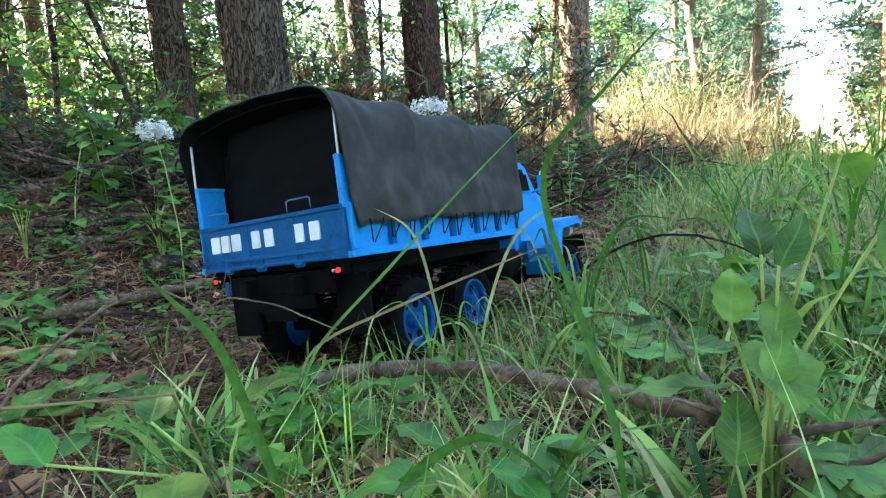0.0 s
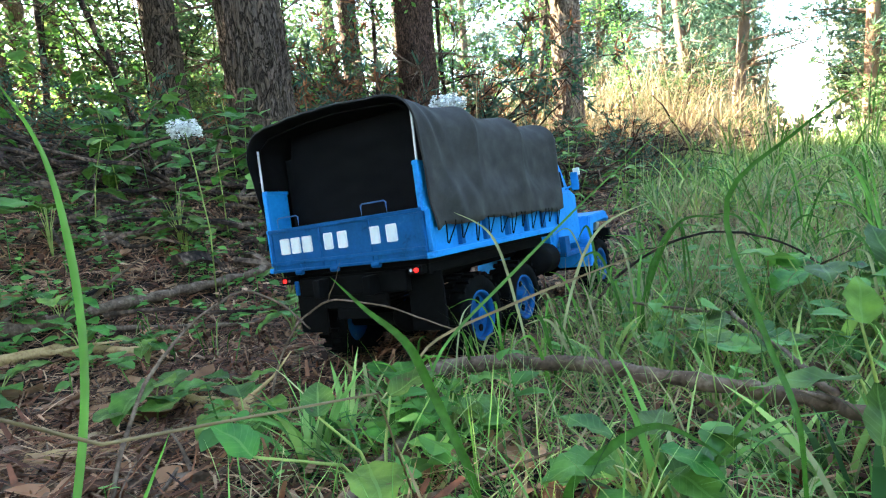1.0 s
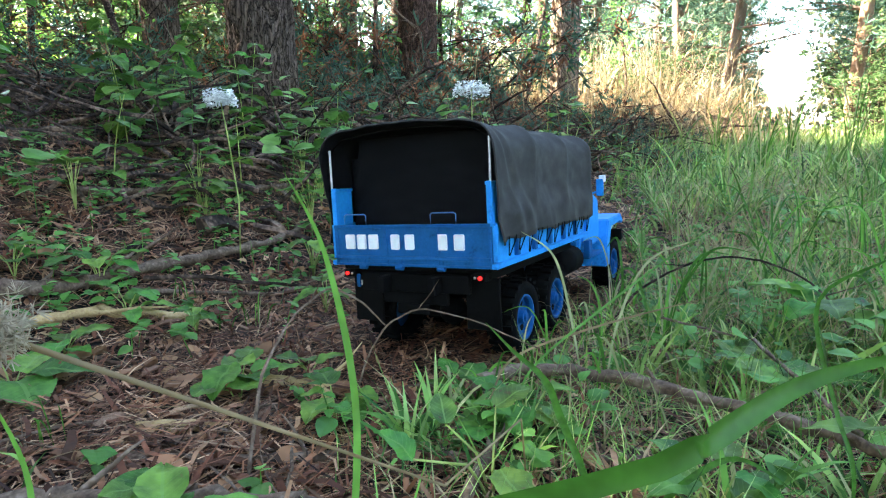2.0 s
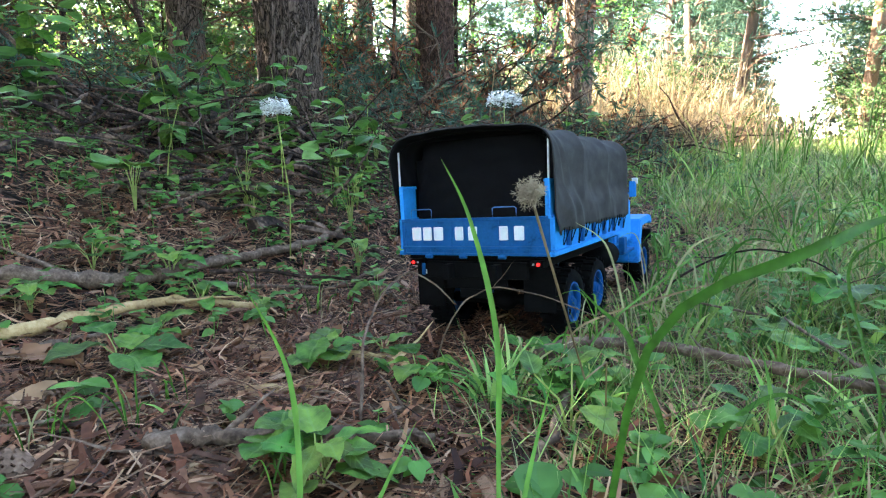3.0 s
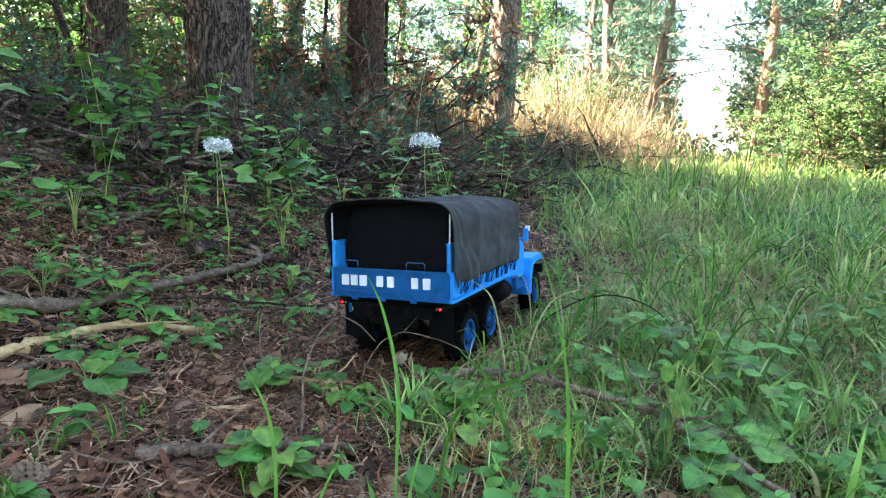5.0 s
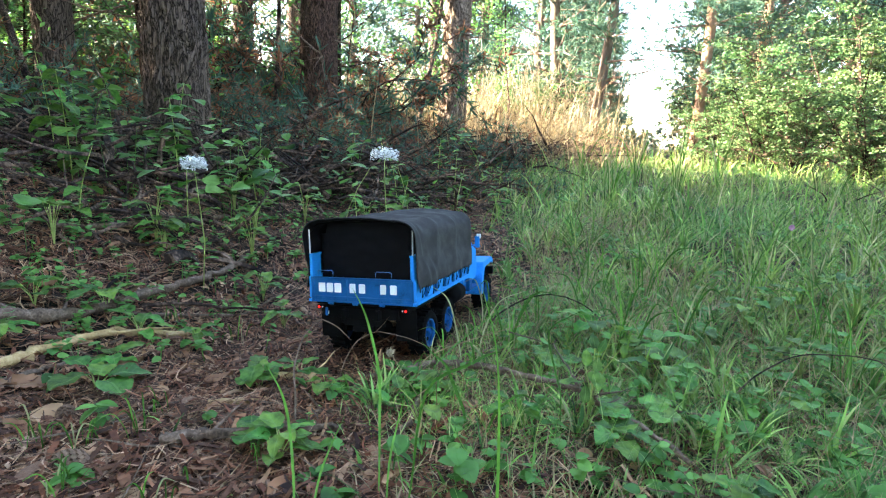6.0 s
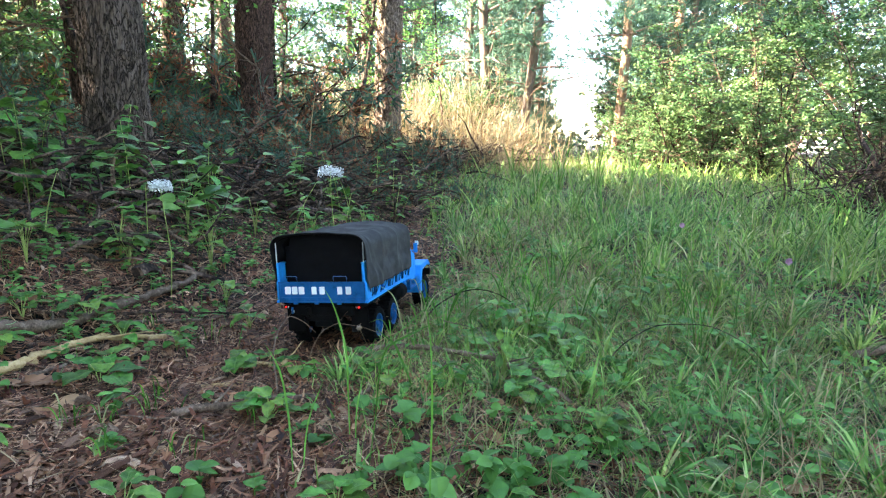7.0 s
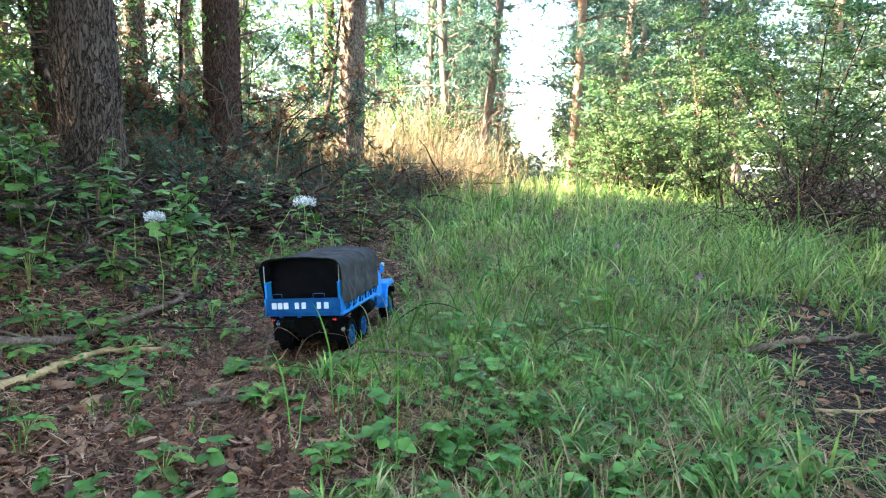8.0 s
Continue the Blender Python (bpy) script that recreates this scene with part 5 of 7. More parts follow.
def grass():
    x, y, r = scatter(128000, 1.4, 24, rng)
    share = lane_share(x, y)
    patch = np.clip(0.5 + 0.45 * np.sin(5.1 * x + 2 * np.sin(3 * y)) * np.sin(4.3 * y + 1) + 0.4 * np.sin(12.3 * x + 3 * np.sin(5 * y)) * np.sin(10.7 * y + 2 * np.sin(6 * x)), 0, 1)
    thin = 0.45 + 0.55 * smooth(0.3, 1.6, y)
    keep = (rng.uniform(size=len(x)) < share * thin * (0.12 + 0.88 * patch) + 0.012) & off_truck(x, y, 0.0) & (x < 4 + 0.2 * y)
    x, y, r, patch = x[keep], y[keep], r[keep], patch[keep]
    n = len(x)
    tall = 0.032 + 0.12 * smooth(0.3, 2.2, y) + 0.05 * smooth(0.5, 1.3, x) * smooth(-0.5, 0.6, y) + 0.05 * smooth(4, 9, y) + 0.045 * smooth(0.18, 0.42, x) * smooth(-0.30, -0.08, y) * smooth(1.1, 0.5, y)
    tall = tall * (1 - 0.3 * smooth(1.6, 0.6, np.hypot(x - 0.5, y - 0.5)))
    clump = 0.72 + 0.42 * np.sin(2.9 * x + 1.7 * np.sin(2.2 * y + 0.5)) * np.sin(2.4 * y + 1.1 * np.sin(1.9 * x)) + 0.38 * (patch - 0.5)
    clump = clump * (1 - 0.55 * smooth(0.10, 0.03, np.abs(y + 0.06 + 0.5 * np.clip(x - 0.3, 0, 1))) * (x < 0.6)) * (1 - 0.5 * np.exp(-(((x - 1.46 - 0.34 * y) / 0.5) ** 2 + ((y - 0.3) / 1.2) ** 2)))
    L = tall * clump * rng.uniform(0.45, 1.8, n) * (1 + 0.8 * (rng.uniform(size=n) < 0.08))
    W = rng.uniform(0.0022, 0.0074, n) * (1 + r / 7.0) * (1 + 0.3 * smooth(-0.1, -0.6, y))
    V, F = strips(grounded(x, y), L, W, rng.uniform(0, 2 * np.pi, n), rng.uniform(0.0, 1.15, n), rng.uniform(0.1, 1.9, n), 4, rng.normal(scale=0.8, size=n))
    x, y, r = scatter(75000, 0.9, 5, rng)
    keep = (rng.uniform(size=len(x)) < lane_share(x, y) * (0.45 + 0.45 * np.sin(9 * x + 2 * np.sin(7 * y)) * np.sin(8 * y))) & off_truck(x, y, 0.0)
    x, y, r = x[keep], y[keep], r[keep]
    n = len(x)
    low = strips(grounded(x, y), rng.uniform(0.015, 0.065, n), rng.uniform(0.0012, 0.0032, n) * (1 + r / 8) * (1 + 0.8 * smooth(-0.1, -0.6, y)), rng.uniform(0, 2 * np.pi, n), rng.uniform(0.1, 1.3, n), rng.uniform(0.0, 1.4, n), 3, rng.normal(scale=0.9, size=n))
    x, y = rng.uniform(0.08, 1.3, 26000), rng.uniform(-0.75, 0.9, 26000)
    keep = (rng.uniform(size=len(x)) < lane_share(x, y)) & off_truck(x, y, 0.0)
    keep &= rng.uniform(size=len(x)) > 0.7 * smooth(-0.15, -0.5, y)
    x, y = x[keep], y[keep]
    n = len(x)
    fine = strips(grounded(x, y), rng.uniform(0.03, 0.11, n), rng.uniform(0.0005, 0.0014, n), rng.uniform(0, 2 * np.pi, n), rng.uniform(0.1, 1.3, n), rng.uniform(0.0, 1.5, n), 4, rng.normal(scale=0.8, size=n))
    V, F = joined([(V, F), low, fine])
    tagged(new("grass", quads("grass", V, F, M_GRASS)), "fresh green grass growing along the forest lane", "grass", kind="stuff")


def dry_grass():
    x, y, r = scatter(80000, 1.1, 18, rng)
    keep = (rng.uniform(size=len(x)) < lane_share(x, y) * (0.62 - 0.46 * smooth(-0.2, 0.8, y)) + 0.08) & off_truck(x, y, 0.01) & (x < 3.5)
    x, y, r = x[keep], y[keep], r[keep]
    n = len(x)
    near = 1 - 0.55 * smooth(0.55, 0.3, np.hypot(x - 0.35, y + 0.25))
    V, F = strips(grounded(x, y, 0.004), near * rng.uniform(0.04, 0.15, n), rng.uniform(0.0006, 0.0017, n) * (1 + r / 4) * (1 + 0.9 * smooth(-0.1, -0.6, y)), rng.uniform(0, 2 * np.pi, n), rng.uniform(0.25, 1.5, n) + 0.8 * (1 - lane_share(x, y)), rng.uniform(0.0, 0.9, n), 3)
    # straw along the edge of the lane
    n = 1500
    x, y = 0.15 + 0.55 * rng.uniform(size=n) ** 1.6, rng.uniform(0.3, 2.4, n)
    x = x + 0.12 * np.sin(3 * y)
    keep = off_truck(x, y, 0.01)
    x, y = x[keep], y[keep]
    n = len(x)
    V, F = joined([(V, F), strips(grounded(x, y, 0.004), rng.uniform(0.05, 0.17, n), rng.uniform(0.0010, 0.0026, n), rng.uniform(0, 2 * np.pi, n), rng.uniform(0.1, 1.4, n), rng.uniform(0.0, 0.9, n), 3)])
    V[:, 2] = np.maximum(V[:, 2], height(V[:, 0], V[:, 1]) + 0.002)
    tagged(new("dry_grass", quads("dry_grass", V, F, M_DRY)), "dead straw-coloured grass lying flat", "grass", kind="stuff")
    # thin pale flowering stalks standing above the grass
    x, y, r = scatter(5000, 1.8, 14, rng)
    keep = (lane_share(x, y) > 0.6) & off_truck(x, y, 0.03) & (x < 3.5) & (y > 0.35)
    x, y, r = x[keep], y[keep], r[keep]
    n = len(x)
    V, F = strips(grounded(x, y), rng.uniform(0.12, 0.36, n) * (0.55 + 0.45 * smooth(0.5, 2.0, y)), rng.uniform(0.0010, 0.0020, n) * (1 + r / 5), rng.uniform(0, 2 * np.pi, n), rng.uniform(0, 0.25, n), rng.uniform(0.0, 0.7, n), 4)
    tagged(new("grass_stalks", quads("grass_stalks", V, F, M_STALK)), "thin pale flowering grass stalks above the lane", "grass", kind="stuff")
    # sunlit dry tussocks beside the lane
    n = 2600
    x, y = rng.normal(-1.25, 0.75, n), rng.normal(8.4, 1.2, n)
    V, F = strips(grounded(x, y), rng.uniform(0.3, 1.1, n) * (1 + 0.6 * (rng.uniform(size=n) < 0.3)), rng.uniform(0.004, 0.011, n), rng.uniform(0, 2 * np.pi, n), rng.uniform(0, 0.9, n), rng.uniform(0.0, 1.6, n), 5)
    x2, y2 = rng.normal(-2.7, 0.6, 1300), rng.normal(7.7, 0.8, 1300)
    more = strips(grounded(x2, y2), rng.uniform(0.3, 1.5, 1300), rng.uniform(0.004, 0.011, 1300), rng.uniform(0, 2 * np.pi, 1300), rng.uniform(0, 0.8, 1300), rng.uniform(0.0, 1.6, 1300), 5)
    V, F = joined([(V, F), more])
    tagged(new("dry_tussocks", quads("dry_tussocks", V, F, M_DRY)), "tall pale dry grass tussocks beside the lane", "grass", kind="stuff")


def flat_bits(n0, a0, far, half_len, half_wid, share, rise, rng):
    """Flat bits strewn over the floor: arrays of corners and faces."""
    x, y, r = scatter(n0, a0, far, rng)
    keep = rng.uniform(size=len(x)) < (1 - share * lane_share(x, y)) * (1 - 0.75 * bare_share(x, y)) * (0.5 + 0.5 * smooth(-0.5, 0.15, np.sin(6.1 * x + 2.2 * np.sin(3.7 * y)) * np.sin(5.3 * y + 1.6 * np.sin(4.1 * x)) + 0.4 * np.sin(17 * x + 2) * np.sin(15 * y)))
    x, y, r = x[keep], y[keep], r[keep]
    n = len(x)
    a = rng.uniform(0, 2 * np.pi, n)
    coarse = smooth(-0.15, -0.65, y)
    L = rng.uniform(*half_len, n) * (1 + r / 6) * (1 + 0.25 * coarse)
    W = rng.uniform(*half_wid, n) * (1 + r / 2.2) * (1 + 1.3 * coarse * rng.uniform(0, 1.6, n))
    d = np.stack([np.cos(a), np.sin(a)], -1)
    s = np.stack([-d[:, 1], d[:, 0]], -1)
    c = np.stack([x, y], -1)
    bow = s * (L * rng.normal(scale=0.22, size=n))[:, None]
    rows = [c - d * L[:, None], c - d * (L * 0.33)[:, None] + bow, c + d * (L * 0.33)[:, None] + bow, c + d * L[:, None]]
    z0 = rng.uniform(0.001, rise, n)
    V = []
    for k, (p, z) in enumerate(zip(rows, (z0 * rng.uniform(0.2, 1.2, n), z0, z0 * rng.uniform(0.6, 1.3, n), z0 * rng.uniform(0.1, 1.9, n)))):
        for sg in (-1, 1):
            q = p + sg * s * (W * (0.6 if k in (0, 3) else 1.0))[:, None]
            V.append(np.column_stack([q, height(q[:, 0], q[:, 1]) + z]))
    V = np.stack(V, 1).reshape(-1, 3)
    F1 = np.array([(0, 1, 3, 2), (2, 3, 5, 4), (4, 5, 7, 6)])
    return V, (F1[None] + (np.arange(n) * 8)[:, None, None]).reshape(-1, 4)


def litter():
    V, F = joined([flat_bits(135000, 0.75, 7, (0.012, 0.036), (0.00035, 0.0007), 0.5, 0.016, rng), flat_bits(40000, 0.9, 7, (0.004, 0.013), (0.0010, 0.0034), 0.4, 0.009, rng)])
    tagged(new("needle_litter", quads("needle_litter", V, F, M_NEEDLE_LITTER)), "loose brown pine needles and bark bits on the ground", "litter", kind="stuff")
    V, F = flat_bits(60000, 1.15, 7, (0.008, 0.024), (0.0006, 0.0017), 0.5, 0.018, rng)
    tagged(new("bark_chips", quads("bark_chips", V, F, M_CHIP)), "reddish-brown bark chips strewn over the needles", "litter", kind="stuff")
    V, F = flat_bits(17000, 1.1, 5, (0.008, 0.024), (0.0010, 0.0026), 0.75, 0.020, rng)
    tagged(new("wood_chips", quads("wood_chips", V, F, M_CHIP)), "curled brown and tan bark slivers on the forest floor", "litter", kind="stuff")


def herb_arrays(x, y, r, rng, size=1.0, tall=(0.02, 0.09)):
    """Small leafy plants: a stem and a spray of oval leaves each."""
    roots, ahead, up, ln, wd, stems = [], [], [], [], [], []
    for px, py, pr in zip(x, y, r):
        z = float(height(px, py))
        h = rng.uniform(*tall) * (1 + pr * 0.05)
        k = rng.integers(4, 10)
        sx, sy = rng.normal(scale=0.25, size=2) * h
        for i in range(k):
            f = rng.uniform(0.35, 1.0)
            a = i * 2.4 + rng.uniform(-0.4, 0.4)
            roots.append((px + sx * f, py + sy * f, z + h * f))
            ahead.append((math.cos(a), math.sin(a), rng.uniform(-0.25, 0.45)))
            up.append((rng.normal(scale=0.25), rng.normal(scale=0.25), 1))
            s = rng.uniform(0.008, 0.030) * size * (1 + 0.08 * pr) * (1.4 if py < -0.35 else 1.0)
            ln.append(s)
            wd.append(s * rng.uniform(0.65, 1.05))
        stems.append(((px, py, z - 0.003), (sx, sy), h))
    V, F = leaves(np.array(roots), np.array(ahead), np.array(up), np.array(ln), np.array(wd))
    P = np.array([s[0] for s in stems])
    n = len(P)
    d = np.array([s[1] for s in stems])
    h = np.array([s[2] for s in stems])
    return joined([(V, F), strips(P, np.hypot(h, np.hypot(d[:, 0], d[:, 1])), np.full(n, 0.0022), np.arctan2(d[:, 1], d[:, 0]), np.arctan2(np.hypot(d[:, 0], d[:, 1]), h), np.zeros(n), 2)])


def herbs():
    x, y, r = scatter(13000, 1.2, 8, rng)
    keep = (rng.uniform(size=len(x)) < 0.045 + 0.40 * lane_share(x, y) + 0.50 * smooth(-0.25, -0.7, x) * smooth(-0.35, 0.15, y) + 0.16 * (np.sin(4 * x + 1) * np.sin(5 * y) > 0.25)) & off_truck(x, y, 0.03)
    keep &= ~((x > 0.08) & (x < 0.6) & (np.abs(y + 0.07 + 0.55 * np.clip(x - 0.3, 0, 1)) < 0.055)) & ~((np.abs(x - 0.13) < 0.05) & (y < -0.05) & (y > -0.25))
    V, F = herb_arrays(x[keep], y[keep], r[keep], rng, 0.74, (0.02, 0.07))
    tagged(new("low_herbs", quads("low_herbs", V, F, M_HERB)), "low green leafy herbs scattered over the forest floor", "herbs", kind="stuff")
    x, y, r = scatter(1800, 3.0, 9, rng)
    keep = (x < -0.8) & (y > 0.0) & (rng.uniform(size=len(x)) < 1 - 0.75 * smooth(1.3, 2.4, y)) & (rng.uniform(size=len(x)) < smooth(-0.4, -1.6, x))
    V, F = herb_arrays(x[keep], y[keep], r[keep], rng, 2.4, (0.08, 0.42))
    tagged(new("bank_plants", quads("bank_plants", V, F, M_BANK)), "taller broad-leaved green plants on the bank", "herbs", kind="stuff")


def fallen():
    x, y, r = scatter(4200, 1.1, 7, rng)
    keep = (rng.uniform(size=len(x)) < 1 - 0.6 * lane_share(x, y)) & off_truck(x, y, 0.02)
    x, y = x[keep], y[keep]
    n = len(x)
    a = rng.uniform(0, 2 * np.pi, n)
    s = rng.uniform(0.010, 0.034, n) * (1 + 0.7 * (rng.uniform(size=n) < 0.18))
    V, F = leaves(grounded(x, y, 0.008), np.stack([np.cos(a), np.sin(a), rng.normal(scale=0.2, size=n)], -1), np.stack([rng.normal(scale=0.3, size=n), rng.normal(scale=0.3, size=n), np.ones(n)], -1), s, s * rng.uniform(0.4, 0.9, n), 0.3, 0.1)
    tagged(new("fallen_leaves", quads("fallen_leaves", V, F, M_DEAD_LEAF)), "dry brown fallen leaves and bark flakes", "leaves", kind="stuff")


def twigs():
    x, y, r = scatter(2400, 1.0, 7, rng)
    pieces = []
    for px, py in zip(x, y):
        if not off_truck(np.array(px), np.array(py), 0.08):
            continue
        a = rng.uniform(0, 2 * np.pi)
        P, R = limb((px, py, 0.006), (math.cos(a), math.sin(a), 0.02), rng.uniform(0.05, 0.28), rng.uniform(0.0012, 0.0035), rng, 7, 0.0, 0.1)
        P[:, 2] = height(P[:, 0], P[:, 1]) + 0.004 + np.abs(P[:, 2] - 0.006) * 0.5
        pieces.append(tube(P, R, 5))
    V, F = joined(pieces)
    tagged(new("twigs", quads("twigs", V, F, M_TWIG)), "small dry twigs lying on the litter", "twigs", kind="stuff")


def clumps():
    """Bunches of broader blades that bow outwards from one root."""
    x, y, r = scatter(3600, 1.5, 12, rng)
    keep = (rng.uniform(size=len(x)) < lane_share(x, y) * 0.9 + 0.03) & off_truck(x, y, 0.05) & (x < 3.5) & (np.hypot(x - 0.43, y + 0.42) > 0.2)
    x, y, r = x[keep], y[keep], r[keep]
    k = 15
    tall = np.repeat((0.055 + 0.075 * smooth(0.2, 1.8, y) + 0.02 * smooth(0.3, 1.0, x)) * rng.uniform(0.7, 1.6, len(x)), k)
    bx, by, r = np.repeat(x, k), np.repeat(y, k), np.repeat(r, k)
    n = len(bx)
    a = rng.uniform(0, 2 * np.pi, n)
    o = rng.uniform(0, 0.012, n)
    V, F = strips(grounded(bx + o * np.cos(a), by + o * np.sin(a)), tall * rng.uniform(0.6, 1.3, n), rng.uniform(0.003, 0.0064, n) * (1 + r / 9) * (1 - 0.45 * smooth(1.2, 4, by)), a, rng.uniform(0.05, 0.6, n), rng.uniform(0.4, 2.0, n), 5, rng.normal(scale=0.5, size=n))
    tagged(new("grass_clumps", quads("grass_clumps", V, F, M_GRASS)), "bushy clumps of broad green grass in the lane", "grass", kind="stuff")


grass()
clumps()
dry_grass()
litter()
herbs()
fallen()
twigs()


# ---- single plants, sticks and cones near the truck ----
def big_leaf(root, ahead, up, L, W, droop=0.3, fold=0.22, notch=0.0):
    """One oval pointed leaf, 8 by 5 corners, folded along its midrib and bent down to its tip."""
    ahead, up = Vector(ahead).normalized(), Vector(up)
    side = ahead.cross(up).normalized()
    nor = side.cross(ahead)
    V = []
    for i in range(9):
        s = i / 8
        w = W * (math.sin(math.pi * min(1, s * 0.92 + 0.06)) ** 0.8) * (1 - 0.35 * s) * 0.62 * (1 + 0.07 * math.sin(i * 2.6 + root[0] * 900 + root[1] * 700))
        for j in range(-2, 3):
            t = j / 2
            V.append(Vector(root) + ahead * L * (s - notch * (1 - s) * abs(t)) + side * w * t + nor * (abs(t) * w * fold - L * droop * s * s + 0.035 * L * math.sin(9 * s + 2 * t + root[0] * 400) + 0.03 * L * abs(t) * math.sin(17 * s + root[1] * 300)))
    F = [(i * 5 + j, i * 5 + j + 1, i * 5 + j + 6, i * 5 + j + 5) for i in range(8) for j in range(4)]
    return np.array(V), np.array(F)


def leaf_mesh(V, F):
    """A big leaf with its own lengthwise coordinates for the veins."""
    me = quads("leaf", V, F, M_LEAF, True)
    uv = me.uv_layers.new(name="UVMap")
    idx = np.zeros(len(me.loops), dtype=np.int32)
    me.loops.foreach_get("vertex_index", idx)
    uv.data.foreach_set("uv", np.column_stack([(idx % 5) / 4.0, (idx // 5) / 8.0]).astype(np.float32).ravel())
    return me


def plant(label, base, tips, mat=None, stem_r=0.0011, group="leafy plants round the truck"):
    """A plant with one stem per leaf group. tips: (x, y, z, heading in degrees, rise, length, width) of each leaf."""
    ob = new("leafy_plant")
    bx, by = base
    bz = float(height(bx, by))
    ob.location = (bx, by, bz)
    for k, (x, y, z, a, rise, L, W) in enumerate(tips):
        p = Vector((x - bx, y - by, z - bz))
        mid = Vector((p.x * 0.35, p.y * 0.35, p.z * 0.62))
        V, F = tube([(0, 0, -0.006), tuple(mid * 0.5), tuple(mid), tuple((mid + p) / 2), tuple(p)], [stem_r, stem_r, stem_r * 0.9, stem_r * 0.7, stem_r * 0.6], 6)
        mesh_part("stem", quads("stem", V, F, M_GRASS, True), ob)
        d = (math.cos(radians(a)), math.sin(radians(a)), rise)
        V, F = big_leaf(p, d, (0.1 * math.sin(k * 2.1), 0.1 * math.cos(k * 1.7), 1) if abs(rise) < 1.5 else (0.4, -0.9, 0.2), L, W, 0.25 + 0.1 * math.sin(k * 3.0))
        mesh_part("leaf", leaf_mesh(V, F), ob)
    return tagged(ob, label, "plant", group)


def rosette(label, x, y, h, k, L, W, seed, mat=None):
    """A plant whose leaves stand round its stem at several heights."""
    rng = np.random.default_rng(seed)
    z = float(height(x, y))
    tips = []
    for i in range(k):
        a = i * 137.5 + rng.uniform(-20, 20)
        f = rng.uniform(0.45, 1.0)
        o = rng.uniform(0.2, 0.5) * L
        tips.append((x + o * math.cos(radians(a)), y + o * math.sin(radians(a)), z + h * f, a, rng.uniform(-0.15, 0.45), L * rng.uniform(0.7, 1.15), W * rng.uniform(0.75, 1.15)))
    return plant(label, (x, y), tips, mat or M_HERB)


def blade(label, points, width, mat=None, name="tall_grass", face=(0.4, -0.9, 0.25), group="tall grass blades near the camera", category="grass"):
    """A long folded blade along points, rooted in the ground below its first point."""
    P = [Vector(p) for p in points]
    r = P[0] + (P[0] - P[1]) * 0.3
    g = float(height(r.x, r.y))
    if P[0].z > g + 0.03:
        P = [Vector((r.x + (P[0].x - P[1].x) * 0.3, r.y + (P[0].y - P[1].y) * 0.3, g - 0.004)), Vector((r.x, r.y, (g + P[0].z) / 2))] + P
    n = 28
    C = []
    for i in range(n + 1):
        t = i / n * (len(P) - 1)
        k = min(len(P) - 2, int(t))
        a, b, c, d = P[max(k - 1, 0)], P[k], P[k + 1], P[min(k + 2, len(P) - 1)]
        u = t - k
        C.append(0.5 * ((2 * b) + (c - a) * u + (2 * a - 5 * b + 4 * c - d) * u * u + (3 * b - a - 3 * c + d) * u ** 3))
    V, f = [], Vector(face).normalized()
    for i, c in enumerate(C):
        s = i / n
        T = (C[min(i + 1, n)] - C[max(i - 1, 0)]).normalized()
        side = T.cross(f).normalized()
        nor = side.cross(T)
        w = width / 2 * min(1, 0.45 + 1.5 * s) * min(1, (1 - s) * 2.6 + 0.03)
        V += [c - side * w + nor * w * 0.35, c, c + side * w + nor * w * 0.35]
    F = [(i * 3 + j, i * 3 + j + 1, i * 3 + j + 4, i * 3 + j + 3) for i in range(n) for j in range(2)]
    return tagged(new(name, quads(name, np.array(V), np.array(F), mat or M_BLADE, True)), label, category, group)


def stick(label, pts, r, mat=None, seed=0, lift=0.004, stubs=2, name="stick"):
    """A crooked dead branch lying on the ground along pts, with broken side stubs."""
    rng = np.random.default_rng(seed)
    P = []
    for (x0, y0), (x1, y1) in zip(pts, pts[1:]):
        for k in range(6):
            t = k / 6
            P.append((x0 + (x1 - x0) * t, y0 + (y1 - y0) * t))
    P.append(pts[-1])
    P = np.array(P) + rng.normal(scale=r * 0.5, size=(len(P), 2))
    Z = height(P[:, 0], P[:, 1])
    Z = np.maximum(Z, np.convolve(np.pad(Z, 4, mode="edge"), np.ones(9) / 9, "valid")) + r * 0.7 + lift
    Q = np.column_stack([P, Z])
    ob = new(name)
    ob.location = Q[0]
    bulge = 1 + (0.06 if mat is M_STICK else 0.16) * np.sin(np.arange(len(Q)) * 1.9 + seed) + (0.0 if mat is M_STICK else 0.22) * (np.arange(len(Q)) % 7 == 3)
    V, F = tube(Q - Q[0], r * np.linspace(1.1, 0.6, len(Q)) * bulge, 10, rough=0.09, seed=seed)
    mesh_part("stem", quads("stem", V, F, mat or M_TWIG, True), ob)
    for k in range(stubs):
        i = rng.integers(3, len(Q) - 3)
        a = rng.uniform(0, 2 * np.pi)
        q, s = limb(Q[i] - Q[0], (math.cos(a), math.sin(a), rng.uniform(0.2, 0.9)), rng.uniform(4, 14) * r, r * 0.45, rng, 6, 0.0, 0.1)
        V, F = tube(q, s, 7, rough=0.06, seed=seed + k)
        mesh_part("stub", quads("stub", V, F, mat or M_TWIG, True), ob)
    return tagged(ob, label, "stick", "dead sticks on the floor")


